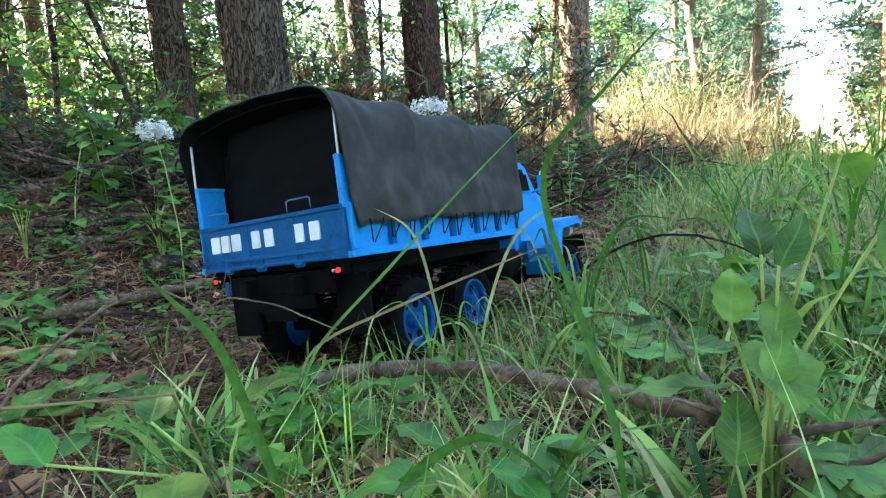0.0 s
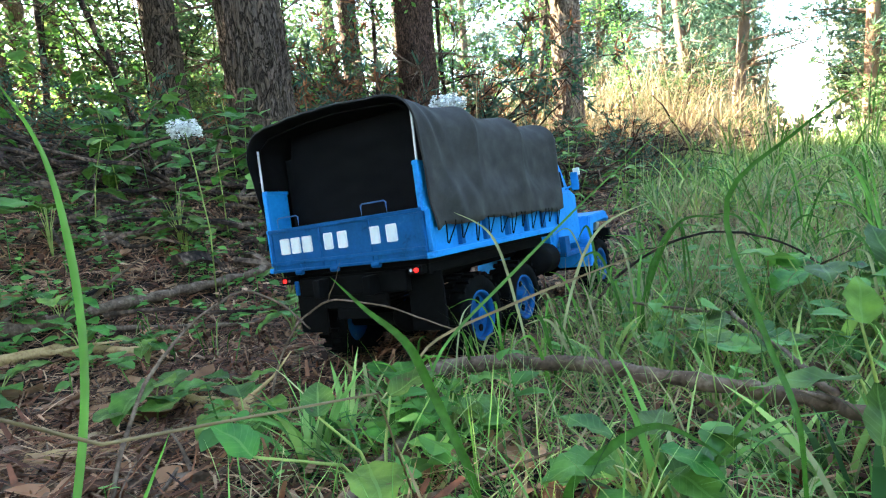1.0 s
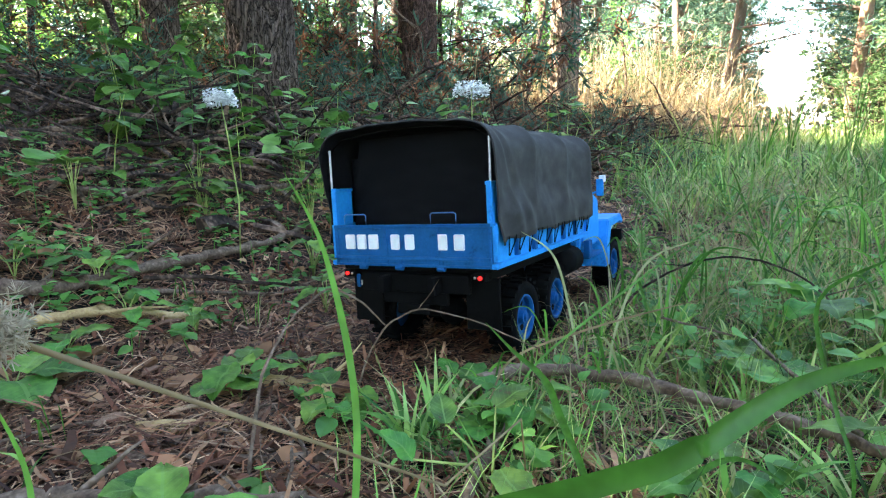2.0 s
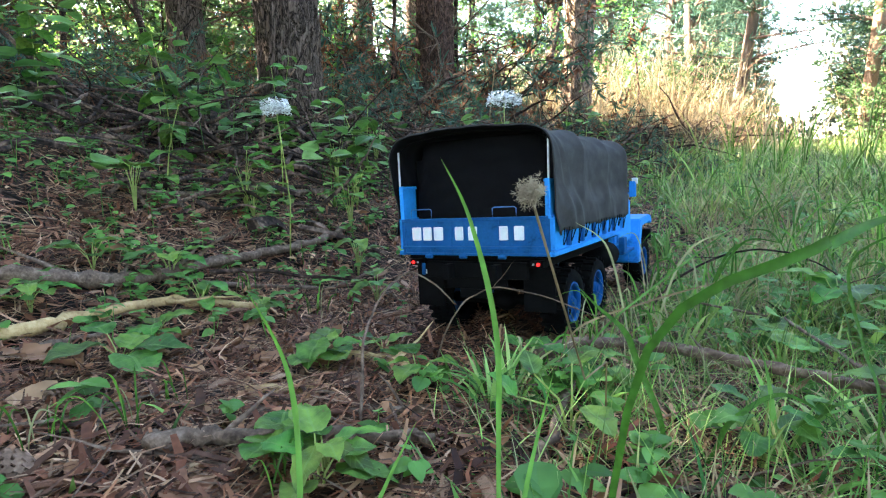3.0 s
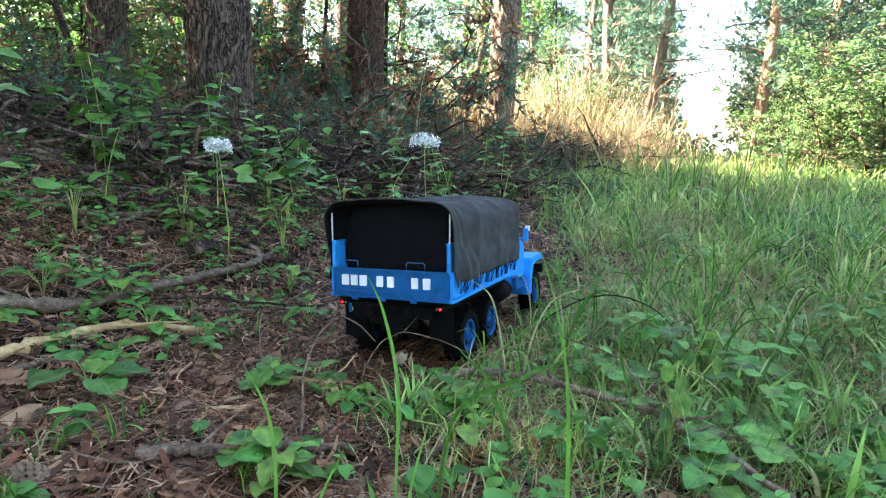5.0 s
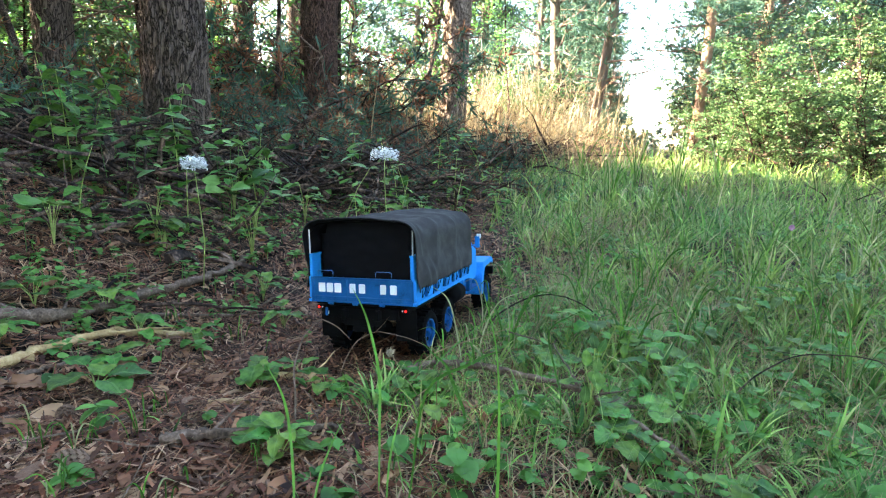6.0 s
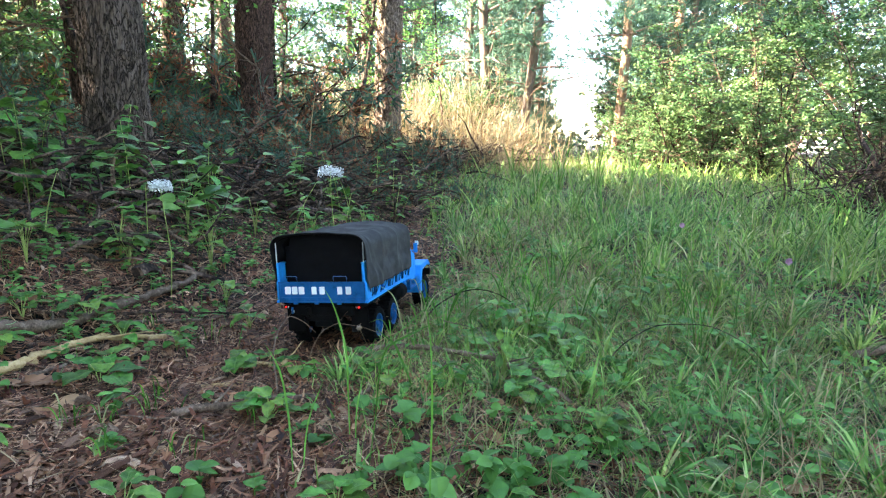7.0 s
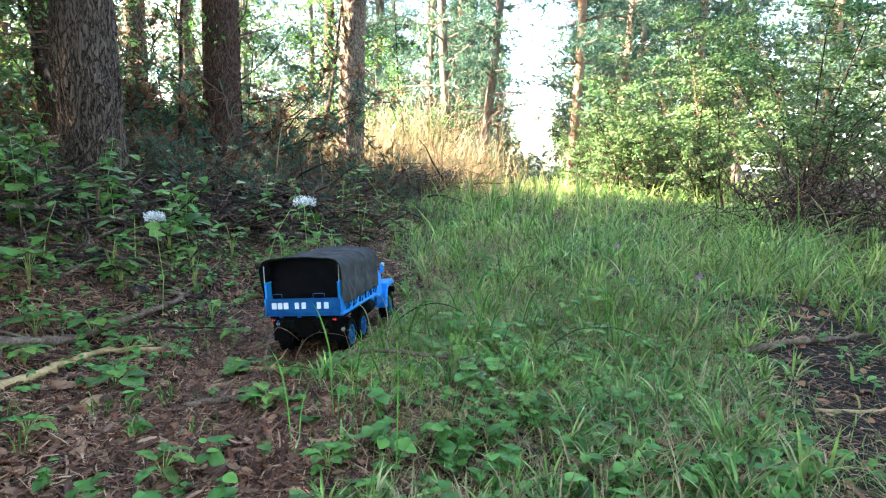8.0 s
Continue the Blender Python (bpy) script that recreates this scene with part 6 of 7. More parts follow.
stick("long dark dead branch lying beside the track", [(-0.80, -0.26), (-0.743, -0.157), (-0.704, -0.083), (-0.685, 0.015), (-0.689, 0.149), (-0.674, 0.273), (-0.679, 0.43), (-0.715, 0.60)], 0.0135, M_TWIG, 1, 0.012, 4)
stick("thin dead twig lying against the branch", [(-0.645, 0.039), (-0.542, 0.144), (-0.462, 0.236), (-0.50, 0.46)], 0.0042, M_TWIG, 21, 0.01, 2)
stick("pale weathered barkless stick on the litter", [(-0.60, -0.42), (-0.597, -0.33), (-0.600, -0.237), (-0.607, -0.124), (-0.589, -0.031), (-0.471, 0.047)], 0.0115, M_STICK, 2, 0.006, 1)
stick("thin dark stick beside the barkless one", [(-0.565, -0.38), (-0.544, -0.291), (-0.549, -0.229), (-0.543, -0.185)], 0.006, M_TWIG, 22, 0.004, 0)
stick("straight broken stick lying on the litter", [(-0.115, -0.386), (-0.066, -0.366), (0.002, -0.337), (0.051, -0.308), (0.108, -0.29)], 0.0078, M_TWIG, 23, 0.012, 1)
stick("short broken stick lying on the litter", [(-0.062, -0.121), (-0.009, -0.086), (0.082, -0.030)], 0.005, M_TWIG, 3, 0.002, 0)
stick("crooked dead branch lying through the grass", [(0.130, -0.105), (0.145, -0.06), (0.199, -0.030), (0.274, -0.045), (0.337, -0.07), (0.401, -0.095), (0.438, -0.112), (0.47, -0.158), (0.505, -0.19), (0.57, -0.26)], 0.0056, M_TWIG, 4, 0.034, 5)
stick("thin bare side branch resting on the dead one", [(0.416, -0.108), (0.399, -0.052), (0.35, 0.10), (0.25, 0.16)], 0.0020, M_TWIG, 24, 0.045, 1)
stick("short thin side branch in the grass", [(0.445, -0.121), (0.53, -0.105), (0.64, -0.08)], 0.0026, M_TWIG, 25, 0.025, 1)
stick("thin forked dead branch in the grass", [(0.154, -0.075), (0.181, -0.173), (0.198, -0.256), (0.20, -0.311)], 0.0052, M_TWIG, 5, 0.015, 1)
stick("thin bent stick half hidden in litter", [(-0.10, -0.30), (0.028, -0.24), (0.117, -0.19), (0.30, -0.12)], 0.005, M_TWIG, 6, 0.003, 2)
stick("long thin dead branch lying in the grass", [(0.209, -0.468), (0.469, -0.408), (0.579, -0.366), (0.866, -0.311), (0.986, -0.277)], 0.0045, M_TWIG, 7, 0.004, 4)
stick("pale dead branch on bare dark soil", [(1.25, 0.33), (1.40, 0.42), (1.552, 0.497), (1.80, 0.70)], 0.010, M_TWIG, 8, 0.01, 2)
stick("dark rising twig in the grass", [(0.755, -0.292), (0.88, -0.14), (1.002, 0.023)], 0.0045, M_TWIG, 9, 0.012, 2)
stick("flat piece of brown bark on the litter", [(-0.15, -0.25), (-0.11, -0.222), (-0.069, -0.201)], 0.007, M_STICK, 10, 0.0, 0)
stick("dead twig on bare soil beside the grass", [(1.30, -0.05), (1.48, 0.02), (1.62, 0.13)], 0.004, M_STICK, 11, 0.003, 1)
stick("dead grey stick on the bank", [(-1.15, 0.25), (-1.02, 0.60), (-1.05, 0.95)], 0.010, M_TWIG, 12, 0.01, 3)


def cone(x, y, L, turn, label):
    """A closed pine cone lying on its side, its scales in spiral rows."""
    bm = bmesh.new()
    for k in range(90):
        s = (k + 0.5) / 90
        a = k * 2.39996
        r = L * 0.30 * math.sin(math.pi * (0.10 + 0.86 * s)) ** 0.8
        c = Vector((L * (s - 0.5), r * math.cos(a), r * math.sin(a)))
        t = Matrix.Rotation(a, 4, "X") @ Matrix.Rotation(radians(-28), 4, "Z")
        box(bm, c, (L * 0.15, L * 0.05, L * 0.12), 0, t)
    ob = part("pine_cone", bm, M_CONE)
    ob.matrix_world = pose(x, y, float(height(x, y)) + L * 0.26, 0, 8, turn)
    tagged(ob, label, "pine cone", "pine cones")


cone(-0.186, -0.462, 0.046, 20, "brown closed pine cone lying on needle litter")
cone(-0.343, -0.350, 0.040, 130, "brown closed pine cone lying on needle litter")
cone(0.02, -0.33, 0.038, 60, "brown pine cone beside the grass edge")
cone(-0.30, 0.42, 0.042, 300, "brown pine cone lying beside the track")

# plants beside the lane
plant("pale green plant with several broad leaves", (0.437, -0.120), [
    (0.462, -0.120, 0.190, 60, -0.6, 0.017, 0.015), (0.425, -0.136, 0.128, 80, 1.9, 0.024, 0.016), (0.440, -0.138, 0.120, 70, 1.8, 0.024, 0.015),
    (0.436, -0.131, 0.154, 110, 1.6, 0.024, 0.014), (0.437, -0.142, 0.122, -60, -0.45, 0.030, 0.026), (0.475, -0.130, 0.166, -70, -1.6, 0.020, 0.011),
    (0.425, -0.135, 0.101, 190, 0.0, 0.046, 0.014), (0.442, -0.132, 0.150, 20, 1.7, 0.022, 0.012)])
plant("upright bright green plant in the grass", (0.435, -0.165), [
    (0.430, -0.170, 0.085, 80, 2.3, 0.026, 0.016), (0.440, -0.160, 0.112, 60, 1.5, 0.022, 0.013), (0.446, -0.172, 0.070, 20, 1.2, 0.024, 0.015)])
plant("low plant with wide heart-shaped leaves", (0.200, -0.215), [
    (0.221, -0.250, 0.074, -40, 0.1, 0.036, 0.026), (0.19, -0.189, 0.082, 60, 0.5, 0.032, 0.022), (0.178, -0.282, 0.086, 200, 1.2, 0.026, 0.020), (0.172, -0.232, 0.084, 130, 0.9, 0.026, 0.018)])
for x, y, h, k, L, W, seed, lab in (
        (-0.397, -0.250, 0.050, 5, 0.062, 0.056, 2, "low plant with wide lobed green leaves"),
        (-0.097, -0.075, 0.035, 6, 0.040, 0.024, 3, "small plant with oval leaves behind the truck"), (-0.688, 0.027, 0.080, 6, 0.060, 0.036, 4, "green plant with oval leaves on the litter"),
        (-0.546, -0.013, 0.060, 7, 0.056, 0.032, 5, "green plant with oval leaves on the litter"), (-0.353, -0.548, 0.055, 7, 0.045, 0.024, 6, "small leafy plant on needle litter"),
        (-0.005, -0.632, 0.060, 7, 0.045, 0.022, 7, "small leafy plant on needle litter"), (0.483, -0.504, 0.040, 9, 0.030, 0.026, 8, "clover-like clump of round green leaves"),
        (0.273, -0.579, 0.045, 9, 0.034, 0.026, 9, "clover-like clump of round green leaves"), (0.10, -0.018 - 0.06, 0.035, 6, 0.030, 0.022, 10, "small round-leaved plant behind the truck"),
        (0.189, -0.123, 0.055, 7, 0.044, 0.024, 11, "bright green oval-leaved plant at the track"), (0.339, -0.198, 0.050, 8, 0.034, 0.020, 12, "leafy green plant in the grass"),
        (-0.72, -0.40, 0.050, 8, 0.036, 0.026, 13, "low strawberry-like plant on the litter"),
        (-0.406, 0.006, 0.050, 8, 0.036, 0.026, 15, "low strawberry-like plant beside the track"), (-0.33, 0.22, 0.060, 8, 0.045, 0.028, 16, "leafy green plant beside the truck"),
        (-0.52, 0.40, 0.090, 9, 0.050, 0.030, 17, "leafy green plant on the bank"), (0.059, -0.36, 0.045, 6, 0.036, 0.020, 18, "small upright leafy plant"),
        (0.852, 0.672, 0.10, 9, 0.055, 0.034, 19, "leafy green plant in the lane grass"), (0.72, 0.05, 0.07, 9, 0.042, 0.028, 20, "leafy green plant in the lane grass"),
        (0.62, -0.28, 0.06, 9, 0.036, 0.026, 21, "clover-like clump of round green leaves"), (-0.72, 0.62, 0.16, 9, 0.065, 0.036, 22, "taller broad-leaved plant on the bank"),
        (-0.95, 0.45, 0.18, 10, 0.070, 0.040, 23, "taller broad-leaved plant on the bank"), (-0.85, 1.15, 0.20, 10, 0.070, 0.042, 24, "taller broad-leaved plant on the bank"),
        (-1.25, 1.45, 0.26, 12, 0.080, 0.046, 25, "tall broad-leaved plant below the thick pine"), (-1.05, 0.95, 0.22, 11, 0.075, 0.042, 26, "tall broad-leaved plant on the bank"),
        (-0.55, 1.75, 0.16, 10, 0.065, 0.036, 27, "broad-leaved plant under the pines"), (-0.30, 2.35, 0.18, 10, 0.070, 0.038, 28, "broad-leaved plant under the pines")):
    rosette(lab, x, y, h, k, L, W, seed)

# long blades and stalks
blade("long thin grass stalk with a narrow seed head", [(0.201, -0.143, 0.098), (0.245, -0.122, 0.145), (0.295, -0.105, 0.193), (0.350, -0.094, 0.239)], 0.0019, M_BANK, "grass_stalk")
blade("thin dry grass stalk bending low", [(0.173, -0.116, 0.09), (0.228, -0.086, 0.116), (0.29, -0.066, 0.14), (0.329, -0.058, 0.154)], 0.0020, M_DRY, "grass_stalk")
blade("broad bent green grass blade", [(0.271, -0.238, 0.076), (0.254, -0.237, 0.111), (0.244, -0.24, 0.135), (0.225, -0.245, 0.152), (0.209, -0.249, 0.168)], 0.0045)
blade("upright bright green grass blade", [(0.400, -0.208, 0.109), (0.390, -0.201, 0.136), (0.376, -0.198, 0.190), (0.401, -0.202, 0.217), (0.422, -0.21, 0.232)], 0.0024)
blade("arching broad grass blade", [(0.318, -0.221, 0.076), (0.347, -0.203, 0.095), (0.382, -0.205, 0.082)], 0.0042)
blade("leaning green grass blade", [(0.305, -0.492, 0.215), (0.341, -0.488, 0.246), (0.345, -0.482, 0.247), (0.353, -0.472, 0.251), (0.362, -0.466, 0.254), (0.370, -0.465, 0.256)], 0.0028, M_BLADE)
blade("tall upright green grass blade", [(0.394, -0.572, 0.10), (0.392, -0.566, 0.20), (0.384, -0.561, 0.29), (0.366, -0.556, 0.345)], 0.0024, M_YOUNG)


def tuft(x, y, n, seed, label="tuft of long green grass beside the truck", size=1.0):
    """A clump of long blades, each a part of the tuft."""
    r = np.random.default_rng(seed)
    z = float(height(x, y))
    ob = new("grass_tuft")
    ob.location = (x, y, z)
    for k in range(n):
        a, h = r.uniform(0, 2 * math.pi), size * r.uniform(0.09, 0.21) * (1 if x > 0.35 else 0.75)
        b = r.uniform(0.15, 0.7) * h
        px, py = x + r.normal(scale=0.012), y + r.normal(scale=0.012)
        one = blade("", [(px, py, z - 0.003), (px + 0.15 * b * math.cos(a), py + 0.15 * b * math.sin(a), z + h * 0.45), (px + 0.5 * b * math.cos(a), py + 0.5 * b * math.sin(a), z + h * 0.85), (px + b * math.cos(a), py + b * math.sin(a), z + h * r.uniform(0.7, 1.0))],
                    size ** 0.5 * r.uniform(0.0018, 0.0040), (M_BLADE, M_YOUNG, M_BLADE, M_STALK)[k % 4], name="blade", group="", category="")
        one.data.transform(Matrix.Translation((-x, -y, -z)))
        one.parent = ob
    return tagged(ob, label, "grass", "tufts of long grass")


rng = np.random.default_rng(77)
for k in range(18):
    x, y = rng.uniform(0.17, 1.1), rng.uniform(-0.16, 0.85)
    if x > 0.24 and y < 0.1:
        y += 0.30
    tuft(x, y, int(rng.integers(5, 10)), 100 + k)
for k, (x, y) in enumerate(((0.165, -0.06), (0.15, 0.04), (0.175, 0.14), (0.17, 0.26), (0.24, -0.02), (0.12, -0.10))):
    tuft(x, y, 6, 200 + k, "short tuft of grass beside the wheels", 0.6)


def umbel(x, y, z, label, wide=0.024):
    """A flat white flower head on a thin stem with narrow leaves."""
    ob = new("white_flower")
    g = float(height(x, y + 0.02))
    ob.location = (x, y + 0.02, g)
    h = z - g
    V, F = tube([(0, 0, -0.005), (0.01, 0, h * 0.4), (-0.004, -0.005, h * 0.8), (0, -0.02, h)], [0.0018, 0.0016, 0.0014, 0.0012], 6)
    mesh_part("stem", quads("stem", V, F, M_GRASS, True), ob)
    r = np.random.default_rng(3)
    n = 760
    a, q = r.uniform(0, 2 * np.pi, n), np.sqrt(r.uniform(0, 1, n)) * wide
    c = np.stack([q * np.cos(a), q * np.sin(a) - 0.02, h + 0.008 * np.sin(q * 260 + 3 * a) - 7 * q * q + r.uniform(0, 0.020, n)], -1)
    V, F = flakes(c, 0.0042, r, 0.6)
    mesh_part("flower_head", quads("flower_head", V, F, M_FLOWER), ob, "dense white flower head")
    for k in range(5):
        t = 0.25 + 0.13 * k
        V, F = big_leaf((0.004, 0, h * t), (math.cos(k * 2.2), math.sin(k * 2.2), 0.5), (0, 0, 1), 0.05, 0.022)
        mesh_part("leaf", leaf_mesh(V, F), ob)
    return tagged(ob, label, "flower", "white flowers")


umbel(-0.33, 0.80, 0.38, "white yarrow-like flower head on a leafy stem", 0.048)
umbel(-0.66, 0.30, 0.34, "white yarrow-like flower head on a thin stem", 0.034)


def fluff(x, y, z):
    ob = new("seed_head")
    bx, by = 0.23, -0.22
    g = float(height(bx, by))
    ob.location = (bx, by, g)
    top = Vector((x - bx, y - by, z - g))
    V, F = tube([(0, 0, -0.004), tuple(Vector((0, 0, 0.06)) + top * 0.12), tuple(top * 0.55), tuple(top)], [0.0007, 0.0006, 0.0005, 0.0004], 6)
    mesh_part("stem", quads("stem", V, F, M_DRY, True), ob)
    r = np.random.default_rng(4)
    n = 260
    d = r.normal(size=(n, 3))
    d /= np.linalg.norm(d, axis=1)[:, None]
    V, F = needles(np.array(top)[None] + d * 0.001 + r.normal(scale=0.0012, size=(n, 3)), d, 0.0015, 0.0001, r, 9)
    mesh_part("tuft", quads("tuft", V, F, M_FLUFF), ob, "beige fluffy tuft")
    tagged(ob, "dry beige fluffy seed head on a thin stalk", "seed head")


fluff(0.28, -0.52, 0.26)


def lobed_leaf(x, y, L, turn, seed, label):
    """A dry curled leaf with rounded lobes along both sides and a short stalk."""
    r = np.random.default_rng(seed)
    V = []
    for i in range(17):
        s = i / 16
        w = L * 0.30 * (math.sin(math.pi * min(1, s * 0.95 + 0.04)) ** 0.7) * (0.62 + 0.38 * math.cos(2 * math.pi * s * 3.5 + 0.6) ** 2)
        for j in range(-2, 3):
            t = j / 2
            V.append((L * (s - 0.5), w * t * (1 + 0.12 * r.normal()), L * (0.10 * t * t + 0.05 * math.sin(5 * s + 2 * t + seed) + 0.10 * (s - 0.5) ** 2)))
    F = [(i * 5 + j, i * 5 + j + 1, i * 5 + j + 6, i * 5 + j + 5) for i in range(16) for j in range(4)]
    ob = new("fallen_leaf", quads("fallen_leaf", np.array(V), np.array(F), M_DEAD_LEAF, True))
    ob.matrix_world = pose(x, y, float(height(x, y)) + 0.012, r.normal() * 9, r.normal() * 9, turn)
    V, F = tube([(-0.5 * L, 0, 0.02 * L), (-0.62 * L, 0.01, 0.01 * L), (-0.74 * L, 0.012, 0)], [0.0009, 0.0008, 0.0007], 5)
    mesh_part("leaf_stalk", quads("leaf_stalk", V, F, M_TWIG), ob)
    return tagged(ob, label, "leaf", "single fallen oak leaves")


OAK = "curled orange-brown fallen oak leaf on needle litter"
for k, (x, y, L) in enumerate(((-0.481, -0.292, 0.095), (-0.208, -0.05, 0.055), (-0.362, -0.414, 0.055), (0.05, -0.333, 0.04), (-0.376, -0.066, 0.045), (-0.21, -0.158, 0.05),
                               (0.45, -0.36, 0.05), (0.474, -0.42, 0.065), (-0.775, 0.10, 0.06), (-0.62, 0.25, 0.05), (-0.40, 0.30, 0.05))):
    lobed_leaf(x, y, L, k * 77 + 20, k, OAK)
rng = np.random.default_rng(91)
for k in range(46):
    x, y = rng.uniform(-1.3, 0.1), rng.uniform(-0.75, 1.3)
    if abs(x) < 0.2 and y > -0.12:
        continue
    lobed_leaf(x, y, rng.uniform(0.03, 0.06), rng.uniform(0, 360), 20 + k, OAK)
for k in range(16):
    lobed_leaf(rng.uniform(0.25, 1.6), rng.uniform(-0.8, 0.6), rng.uniform(0.03, 0.055), rng.uniform(0, 360), 80 + k, "dry brown fallen leaf caught in the lane grass")

# arching grass and leafy plants on the litter
for k, (x, y, n, s) in enumerate(((-0.285, -0.437, 9, 0.62), (-0.218, -0.413, 8, 0.6), (-0.175, -0.365, 7, 0.6), (0.036, -0.387, 7, 0.55), (-0.45, -0.48, 8, 0.6), (-0.146, -0.506, 8, 0.6), (-0.30, -0.62, 9, 0.65), (-0.02, -0.49, 7, 0.5), (-0.55, 0.10, 8, 0.55), (-0.36, 0.08, 7, 0.5), (-0.20, -0.30, 6, 0.45))):
    tuft(x, y, n, 300 + k, "small tuft of arching grass on the litter", 0.78 * s)
for x, y, h, k, L, W, seed, lab in (
        (-0.803, -0.057, 0.07, 8, 0.055, 0.036, 41, "bright green leafy plant on the litter"), (-0.674, -0.227, 0.05, 7, 0.045, 0.032, 42, "bright green leafy plant on the litter"),
        (-0.457, -0.16, 0.05, 7, 0.045, 0.034, 43, "bright green leafy plant on the litter"), (-0.143, -0.136, 0.045, 4, 0.046, 0.036, 44, "small plant with few round leaves"),
        (0.009, -0.156, 0.045, 6, 0.036, 0.026, 45, "low leafy plant behind the truck"), (0.066, -0.374, 0.05, 5, 0.042, 0.032, 46, "small plant with few round leaves"),
        (0.417, 0.228, 0.08, 8, 0.055, 0.036, 47, "dark green broad-leaved plant in the grass"), (0.525, 0.172, 0.09, 8, 0.06, 0.04, 48, "dark green broad-leaved plant in the grass"),
        (0.55, 0.04, 0.07, 7, 0.055, 0.036, 49, "dark green broad-leaved plant in the grass"), 
        (-0.894, 0.423, 0.13, 10, 0.06, 0.038, 52, "leafy green plant on the bank"),
        (-1.065, 0.20, 0.14, 10, 0.062, 0.04, 53, "leafy green plant on the bank"), (-0.84, 0.80, 0.16, 10, 0.062, 0.04, 54, "leafy green plant on the bank"),
        (-0.628, -0.45, 0.06, 8, 0.05, 0.034, 55, "bright green leafy plant on the litter"), (-0.66, 1.35, 0.15, 10, 0.06, 0.036, 56, "leafy green plant below the pines"),
        (0.62, 0.36, 0.06, 8, 0.045, 0.034, 57, "broad-leaved plant in the lane grass"), (0.48, -0.22, 0.045, 8, 0.038, 0.028, 58, "broad-leaved plant in the lane grass"),
        (0.78, -0.42, 0.05, 8, 0.04, 0.03, 59, "broad-leaved plant in the lane grass"), (0.95, 0.25, 0.07, 9, 0.05, 0.034, 60, "broad-leaved plant in the lane grass")):
    rosette(lab, x, y, h, k, L, W, seed)


def clover(x, y, h, label):
    """A round pink flower head on a thin stem with three-part leaves."""
    ob = new("pink_flower")
    g = float(height(x, y))
    ob.location = (x, y, g)
    V, F = tube([(0, 0, -0.005), (0.008, 0, h * 0.5), (0, 0.005, h)], [0.0014, 0.0012, 0.001], 6)
    mesh_part("stem", quads("stem", V, F, M_GRASS, True), ob)
    r = np.random.default_rng(8)
    d = r.normal(size=(160, 3))
    d /= np.linalg.norm(d, axis=1)[:, None]
    V, F = needles(np.array([[0, 0.005, h]]) + d * 0.004, d + np.array([0, 0, 0.5]), 0.009, 0.0012, r, 2)
    mesh_part("flower_head", quads("flower_head", V, F, M_PINK), ob, "round pink flower head")
    for k in range(6):
        V, F = big_leaf((0.004, 0, h * (0.35 + 0.3 * (k // 3))), (math.cos(k * 2.09), math.sin(k * 2.09), 0.4), (0, 0, 1), 0.024, 0.014)
        mesh_part("leaf", leaf_mesh(V, F), ob)
    return tagged(ob, label, "flower", "pink clover flowers")


clover(1.05, 1.55, 0.16, "pink clover head standing in the lane grass")
clover(1.28, 0.90, 0.13, "pink clover head beside the bare soil")
rng = np.random.default_rng(95)
for k, (x, y) in enumerate(((0.75, 0.53), (1.016, 0.83), (0.454, 1.16), (0.807, 0.262), (0.9, 1.5), (1.3, 1.9), (0.1, 2.4))):
    rosette("broad-leaved green weed standing in the lane grass", x, y, 0.07 + 0.05 * min(2, max(0, y)), 11, 0.05, 0.03, 120 + k)
for k, (x, y) in enumerate(((0.18, 4.6), (0.45, 4.2), (-0.1, 5.2), (0.75, 3.6), (0.3, 3.2), (1.1, 4.4))):
    tuft(x, y, 16, 400 + k, "tall loose bunch of thin lane grass", 3.2)


def trefoil(x, y, h, k, L, seed):
    """A low plant with long stalks, each bearing three round leaflets."""
    r = np.random.default_rng(seed)
    ob = new("clover_plant")
    g = float(height(x, y))
    ob.location = (x, y, g)
    for i in range(k):
        a = i * 2.4 + r.uniform(-0.4, 0.4)
        o, z = r.uniform(0.35, 1.0) * h, h * r.uniform(0.6, 1.05)
        tip = (o * math.cos(a), o * math.sin(a), z)
        V, F = tube([(0, 0, -0.005), (tip[0] * 0.3, tip[1] * 0.3, z * 0.6), tip], [0.0010, 0.0009, 0.0007], 6)
        mesh_part("stem", quads("stem", V, F, M_GRASS, True), ob)
        for q in range(3):
            b = a + q * 2.094 + r.uniform(-0.15, 0.15)
            V, F = big_leaf(tip, (math.cos(b), math.sin(b), r.uniform(-0.05, 0.3)), (r.normal(scale=0.15), r.normal(scale=0.15), 1), L * r.uniform(0.85, 1.15), L * r.uniform(1.25, 1.5), 0.12, 0.12)
            mesh_part("leaf", leaf_mesh(V, F), ob)
    return tagged(ob, "low clover-like plant with round three-part leaves", "plant", "clover-like plants in the lane")


for k, (x, y, h, n, L) in enumerate(((0.490, -0.163, 0.050, 5, 0.024), (0.36, 0.034, 0.045, 5, 0.022), (0.514, 0.135, 0.055, 6, 0.024), 
                                     (0.013, -0.36, 0.035, 3, 0.022), (0.485, -0.519, 0.030, 5, 0.016), (0.154, -0.118, 0.045, 3, 0.020), (-0.126, -0.154, 0.035, 3, 0.020), (0.72, -0.62, 0.03, 6, 0.016), (0.30, -0.80, 0.03, 6, 0.015), (0.95, -0.30, 0.035, 6, 0.018))):
    trefoil(x, y, h, n, L, 500 + k)


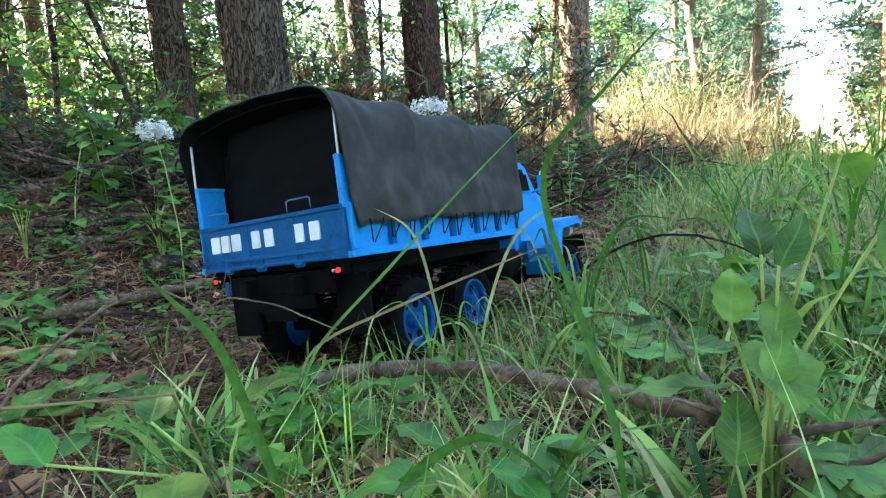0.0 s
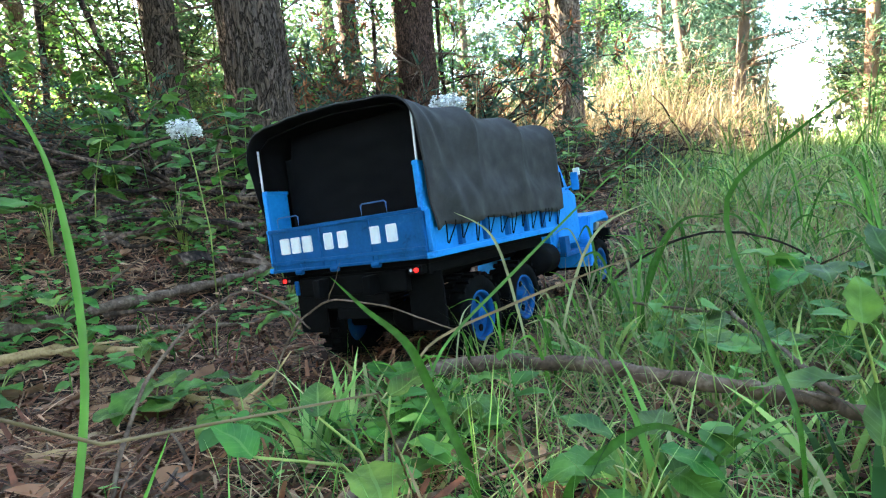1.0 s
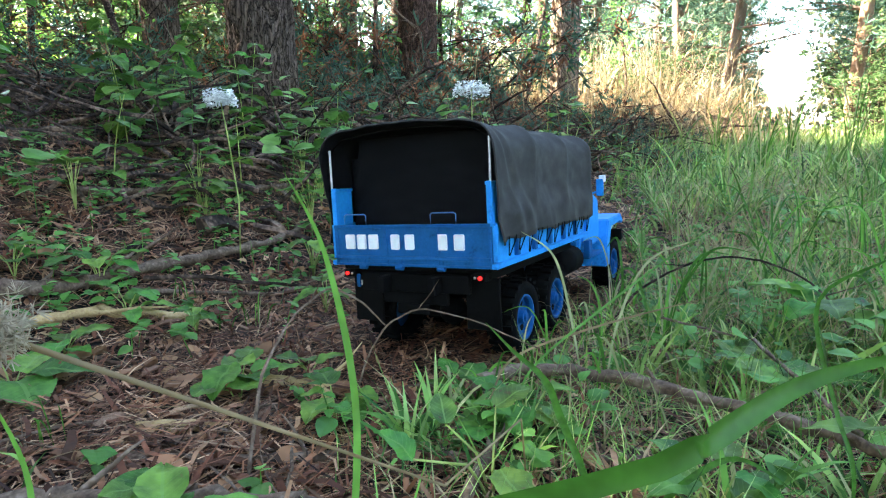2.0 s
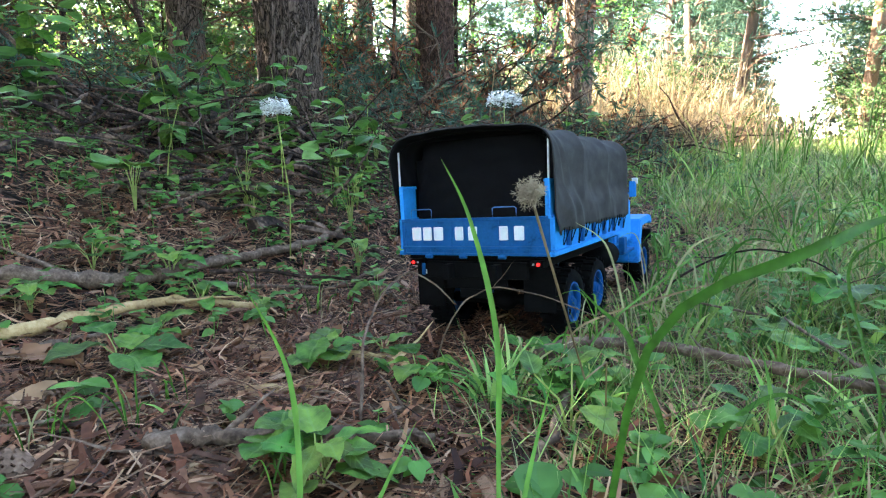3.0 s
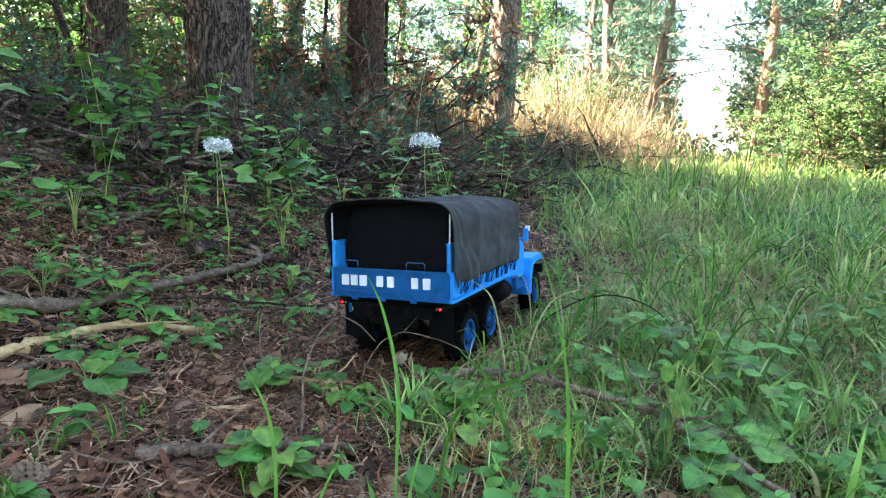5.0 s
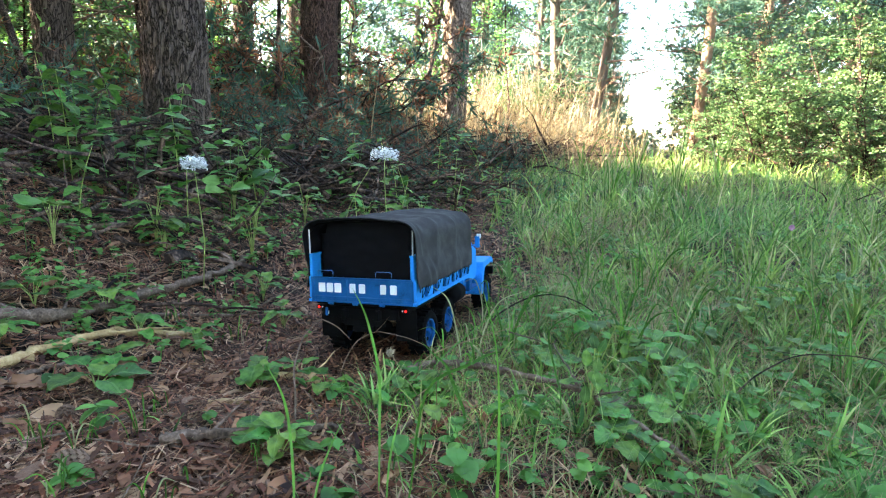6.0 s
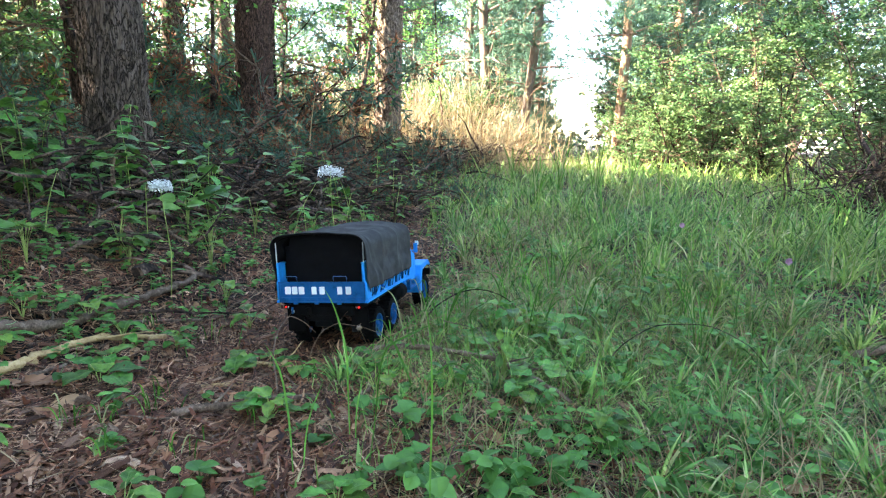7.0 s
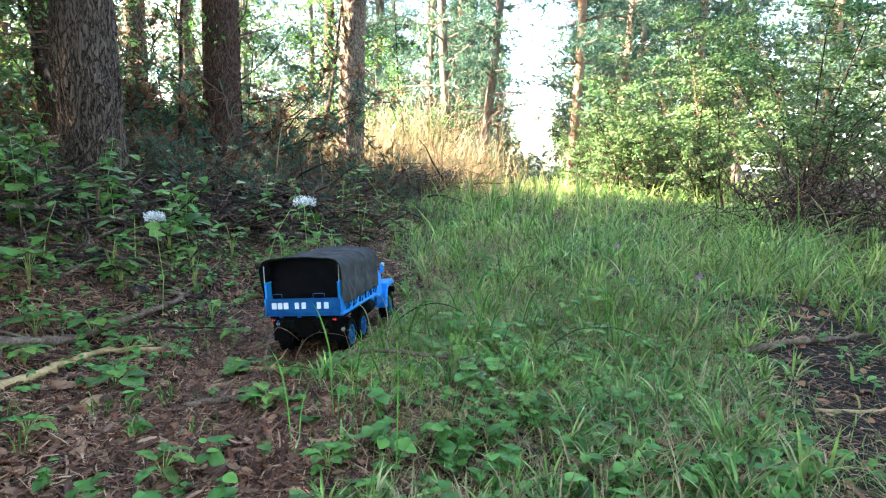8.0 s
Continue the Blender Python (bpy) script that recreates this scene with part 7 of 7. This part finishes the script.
def bramble(points, r, label):
    """A thin bare stem that arches from the ground and back, with short side twigs."""
    rng = np.random.default_rng(7)
    ob = new("arching_stem")
    P = np.array(points, float)
    t = np.linspace(0, len(P) - 1, 40)
    Q = np.column_stack([np.interp(t, np.arange(len(P)), P[:, k]) for k in range(3)])
    for _ in range(6):
        Q[1:-1] = (Q[:-2] + 2 * Q[1:-1] + Q[2:]) / 4
    Q += rng.normal(scale=r * 0.25, size=Q.shape)
    ob.location = Q[0]
    mesh_part("stem", quads("stem", *tube(Q - Q[0], r * np.linspace(1.1, 0.5, len(Q)), 7, rough=0.08), M_BRUSH, True), ob)
    for i in (9, 16, 24, 31):
        q, w = limb(Q[i] - Q[0], rng.normal(size=3) + np.array([0, 0, 0.4]), rng.uniform(0.03, 0.09), r * 0.5, rng, 6, 0.0, 0.12)
        mesh_part("twig", quads("twig", *tube(q, w, 5), M_BRUSH, True), ob)
    return tagged(ob, label, "stem", "bare stems in the lane grass")


bramble([(0.165, 0.21, -0.01), (0.185, 0.24, 0.035), (0.208, 0.251, 0.068), (0.271, 0.268, 0.109), (0.327, 0.275, 0.122), (0.396, 0.273, 0.104), (0.44, 0.262, 0.065), (0.47, 0.25, 0.0)], 0.0019, "thin dark bare stem arching over the grass")
bramble([(0.62, -0.05, 0.02), (0.66, 0.0, 0.09), (0.74, 0.06, 0.13), (0.86, 0.10, 0.13), (0.96, 0.12, 0.08), (1.02, 0.13, 0.0)], 0.0013, "thin brown bare stem arching in the grass")


def nettle(x, y, h, seed, L):
    """A tall plant with pairs of drooping pointed leaves up its stem."""
    r = np.random.default_rng(seed)
    ob = new("tall_leafy_plant")
    g = float(height(x, y))
    ob.location = (x, y, g)
    lean = r.normal(scale=0.16, size=2) * h
    curve = [(lean[0] * t * t, lean[1] * t * t, h * t - 0.006) for t in (0.0, 0.25, 0.5, 0.75, 1.0)]
    mesh_part("stem", quads("stem", *tube(curve, [0.0022, 0.0020, 0.0017, 0.0014, 0.0010], 6), M_GRASS, True), ob)
    k = int(h / 0.055)
    for i in range(k):
        t = 0.22 + 0.76 * i / max(1, k - 1)
        for side in (0.0, math.pi):
            a = i * 1.57 + side + r.uniform(-0.35, 0.35)
            p = (lean[0] * t * t, lean[1] * t * t, h * t)
            size = L * r.uniform(0.75, 1.2) * (1.0 if t < 0.8 else 0.62)
            V, F = big_leaf(p, (math.cos(a), math.sin(a), r.uniform(-0.25, 0.5)), (r.normal(scale=0.2), r.normal(scale=0.2), 1), size, size * r.uniform(0.6, 0.85), r.uniform(0.25, 0.6), 0.22)
            mesh_part("leaf", leaf_mesh(V, F), ob)
    return tagged(ob, "tall green plant with drooping pointed leaves on the bank", "plant", "tall leafy plants on the bank")


for k, (x, y, h, L) in enumerate(((-1.35, 0.98, 0.40, 0.075), (-1.58, 1.22, 0.46, 0.08), (-1.20, 1.32, 0.36, 0.07), (-1.78, 0.78, 0.48, 0.08), (-1.02, 1.06, 0.30, 0.065), (-1.50, 0.62, 0.40, 0.075), (-1.95, 1.10, 0.50, 0.085),
                                  (-0.46, 0.88, 0.28, 0.055), (-0.26, 0.97, 0.24, 0.055), (-0.40, 1.10, 0.30, 0.06), (-0.60, 1.02, 0.30, 0.06), (-1.15, 0.35, 0.26, 0.065), (-0.98, 0.62, 0.24, 0.06), (-2.2, 0.55, 0.50, 0.085))):
    nettle(x, y, h, 600 + k, L)


for k, (x, y, h, L) in enumerate(((-0.62, 1.75, 0.30, 0.06), (-0.78, 1.98, 0.34, 0.065), (-0.46, 2.05, 0.30, 0.06), (-0.95, 2.25, 0.38, 0.07), (-0.60, 2.45, 0.36, 0.065), (-0.36, 2.62, 0.30, 0.06),
                                  (-0.82, 2.75, 0.42, 0.07), (-1.12, 2.05, 0.36, 0.065), (-0.24, 2.30, 0.24, 0.055), (-0.55, 3.05, 0.40, 0.07))):
    nettle(x, y, h, 660 + k, L)
for x, y, turn, s in ((-0.72, 2.95, 40, 0.62), (-0.28, 3.35, 170, 0.55), (-1.05, 2.55, 280, 0.6)):
    tagged(copy_thing(ju_a, pose(x, y, float(height(x, y)) - 0.03, 0, 0, turn) @ Matrix.Diagonal((s, s, s, 1))), "low scraggy juniper at the edge of the lane")


# broken twigs and single blades behind the truck
def bent_twig(points, r, label):
    """A thin crooked grey-brown twig standing out of the litter."""
    rng = np.random.default_rng(11)
    ob = new("bent_twig")
    P = np.array(points, float)
    t = np.linspace(0, len(P) - 1, 30)
    Q = np.column_stack([np.interp(t, np.arange(len(P)), P[:, k]) for k in range(3)])
    for _ in range(2):
        Q[1:-1] = (Q[:-2] + 2 * Q[1:-1] + Q[2:]) / 4
    ob.location = Q[0]
    mesh_part("stem", quads("stem", *tube(Q - Q[0] + rng.normal(scale=r * 0.3, size=Q.shape), r * np.linspace(1.2, 0.6, len(Q)), 7, rough=0.1), M_TWIG, True), ob)
    q, w = limb(Q[17] - Q[0], (0.3, -0.2, 0.6), 0.05, r * 0.6, rng, 6, 0.0, 0.14)
    mesh_part("side_twig", quads("side_twig", *tube(q, w, 5), M_TWIG, True), ob)
    return tagged(ob, label, "twig", "bare twigs behind the truck")


bent_twig([(0.03, -0.285, 0.0), (0.019, -0.266, 0.045), (-0.016, -0.216, 0.083), (-0.033, -0.164, 0.107), (-0.035, -0.105, 0.125), (-0.012, -0.078, 0.10), (0.011, -0.073, 0.078)], 0.0014, "thin bare twig bent over behind the truck")
bent_twig([(0.02, -0.15, 0.0), (0.028, -0.135, 0.06), (0.045, -0.122, 0.10), (0.08, -0.115, 0.121), (0.136, -0.115, 0.117), (0.196, -0.119, 0.104)], 0.0009, "pale thin stalk bent behind the wheels")
stick("broken orange-brown stick on the litter", [(-0.136, -0.11), (-0.066, -0.103), (-0.030, -0.112)], 0.0065, M_STICK, 31, 0.006, 1)
stick("short broken stick leaning on another", [(-0.052, -0.10), (-0.030, -0.125), (-0.008, -0.150)], 0.0050, M_STICK, 32, 0.010, 0)
blade("tall narrow grass blade standing in the litter", [(0.229, -0.421, 0.018), (0.208, -0.378, 0.10), (0.195, -0.356, 0.162), (0.172, -0.346, 0.225), (0.155, -0.352, 0.262)], 0.0034, M_YOUNG)
blade("short narrow grass blade standing in the litter", [(0.238, -0.421, 0.018), (0.228, -0.39, 0.075), (0.229, -0.35, 0.14)], 0.0026, M_YOUNG)
blade("leaning narrow grass blade at the lane edge", [(0.183, -0.522, 0.010), (0.157, -0.483, 0.09), (0.131, -0.459, 0.155), (0.108, -0.463, 0.20)], 0.0030, M_YOUNG)
blade("leaning narrow grass blade at the lane edge", [(0.195, -0.520, 0.010), (0.183, -0.475, 0.085), (0.192, -0.438, 0.140)], 0.0024, M_YOUNG)
blade("grass blade bowing beside the rear wheel", [(0.207, -0.006, 0.010), (0.185, 0.012, 0.085), (0.160, 0.022, 0.150), (0.125, 0.015, 0.175)], 0.0026, M_STALK)
blade("grass blade bowing beside the rear wheel", [(0.226, -0.005, 0.010), (0.228, 0.022, 0.085), (0.250, 0.050, 0.15), (0.300, 0.07, 0.175)], 0.0026, M_STALK)


# loose slivers of bark on the forest floor
def sliver(seed):
    """A thin curled piece of bark with ragged ends, as long as 1 unit."""
    r = np.random.default_rng(seed)
    wide, curl, bend = r.uniform(0.09, 0.22), r.uniform(0.05, 0.16), r.normal(scale=0.07)
    V, F = [], []
    for i in range(5):
        t = i / 4 - 0.5
        w = wide * (1 - 1.5 * abs(t) ** 2.2) * r.uniform(0.8, 1.15)
        for top in (1, 0):
            for e in (-1, 0, 1):
                ragged = r.normal(scale=0.045) if i in (0, 4) and top else 0.0
                V.append((t + ragged, w * e + bend * (1 - 4 * t * t), curl * (1 - 4 * t * t) * 0.6 - 0.5 * wide * e * e * curl / 0.1 * 0.5 + (0.055 if top else 0.0)))
    for i in range(4):
        a, b = 6 * i, 6 * i + 6
        F += [(a, b, b + 1, a + 1), (a + 1, b + 1, b + 2, a + 2), (a + 4, b + 4, b + 3, a + 3), (a + 5, b + 5, b + 4, a + 4), (a + 3, b + 3, b, a), (a + 2, b + 2, b + 5, a + 5)]
    for a in (0, 24):
        F += [(a, a + 1, a + 4, a + 3), (a + 1, a + 2, a + 5, a + 4)]
    return quads("bark_sliver", np.array(V), np.array(F), M_LOOSE_BARK)


slivers = [sliver(900 + k) for k in range(12)]
rng = np.random.default_rng(97)
forest_floor = bpy.data.objects["ground"]
laid = 0
while laid < 290:
    x, y = rng.uniform(-1.15, 0.55), rng.uniform(-1.15, 0.45)
    if lane_share(x, y) > rng.uniform(0, 1.3) or not off_truck(np.array(x), np.array(y), 0.02):
        continue
    size = rng.uniform(0.018, 0.045) * (1.0 + 0.3 * float(smooth(-0.15, -0.6, y)))
    ob = mesh_part("bark_sliver", slivers[laid % 12], forest_floor)
    ob.matrix_local = pose(x, y, float(height(x, y)) + 0.007 + 0.12 * size, rng.uniform(-16, 16), rng.uniform(-12, 12), rng.uniform(0, 360)) @ Matrix.Diagonal((size, size, size, 1))
    laid += 1
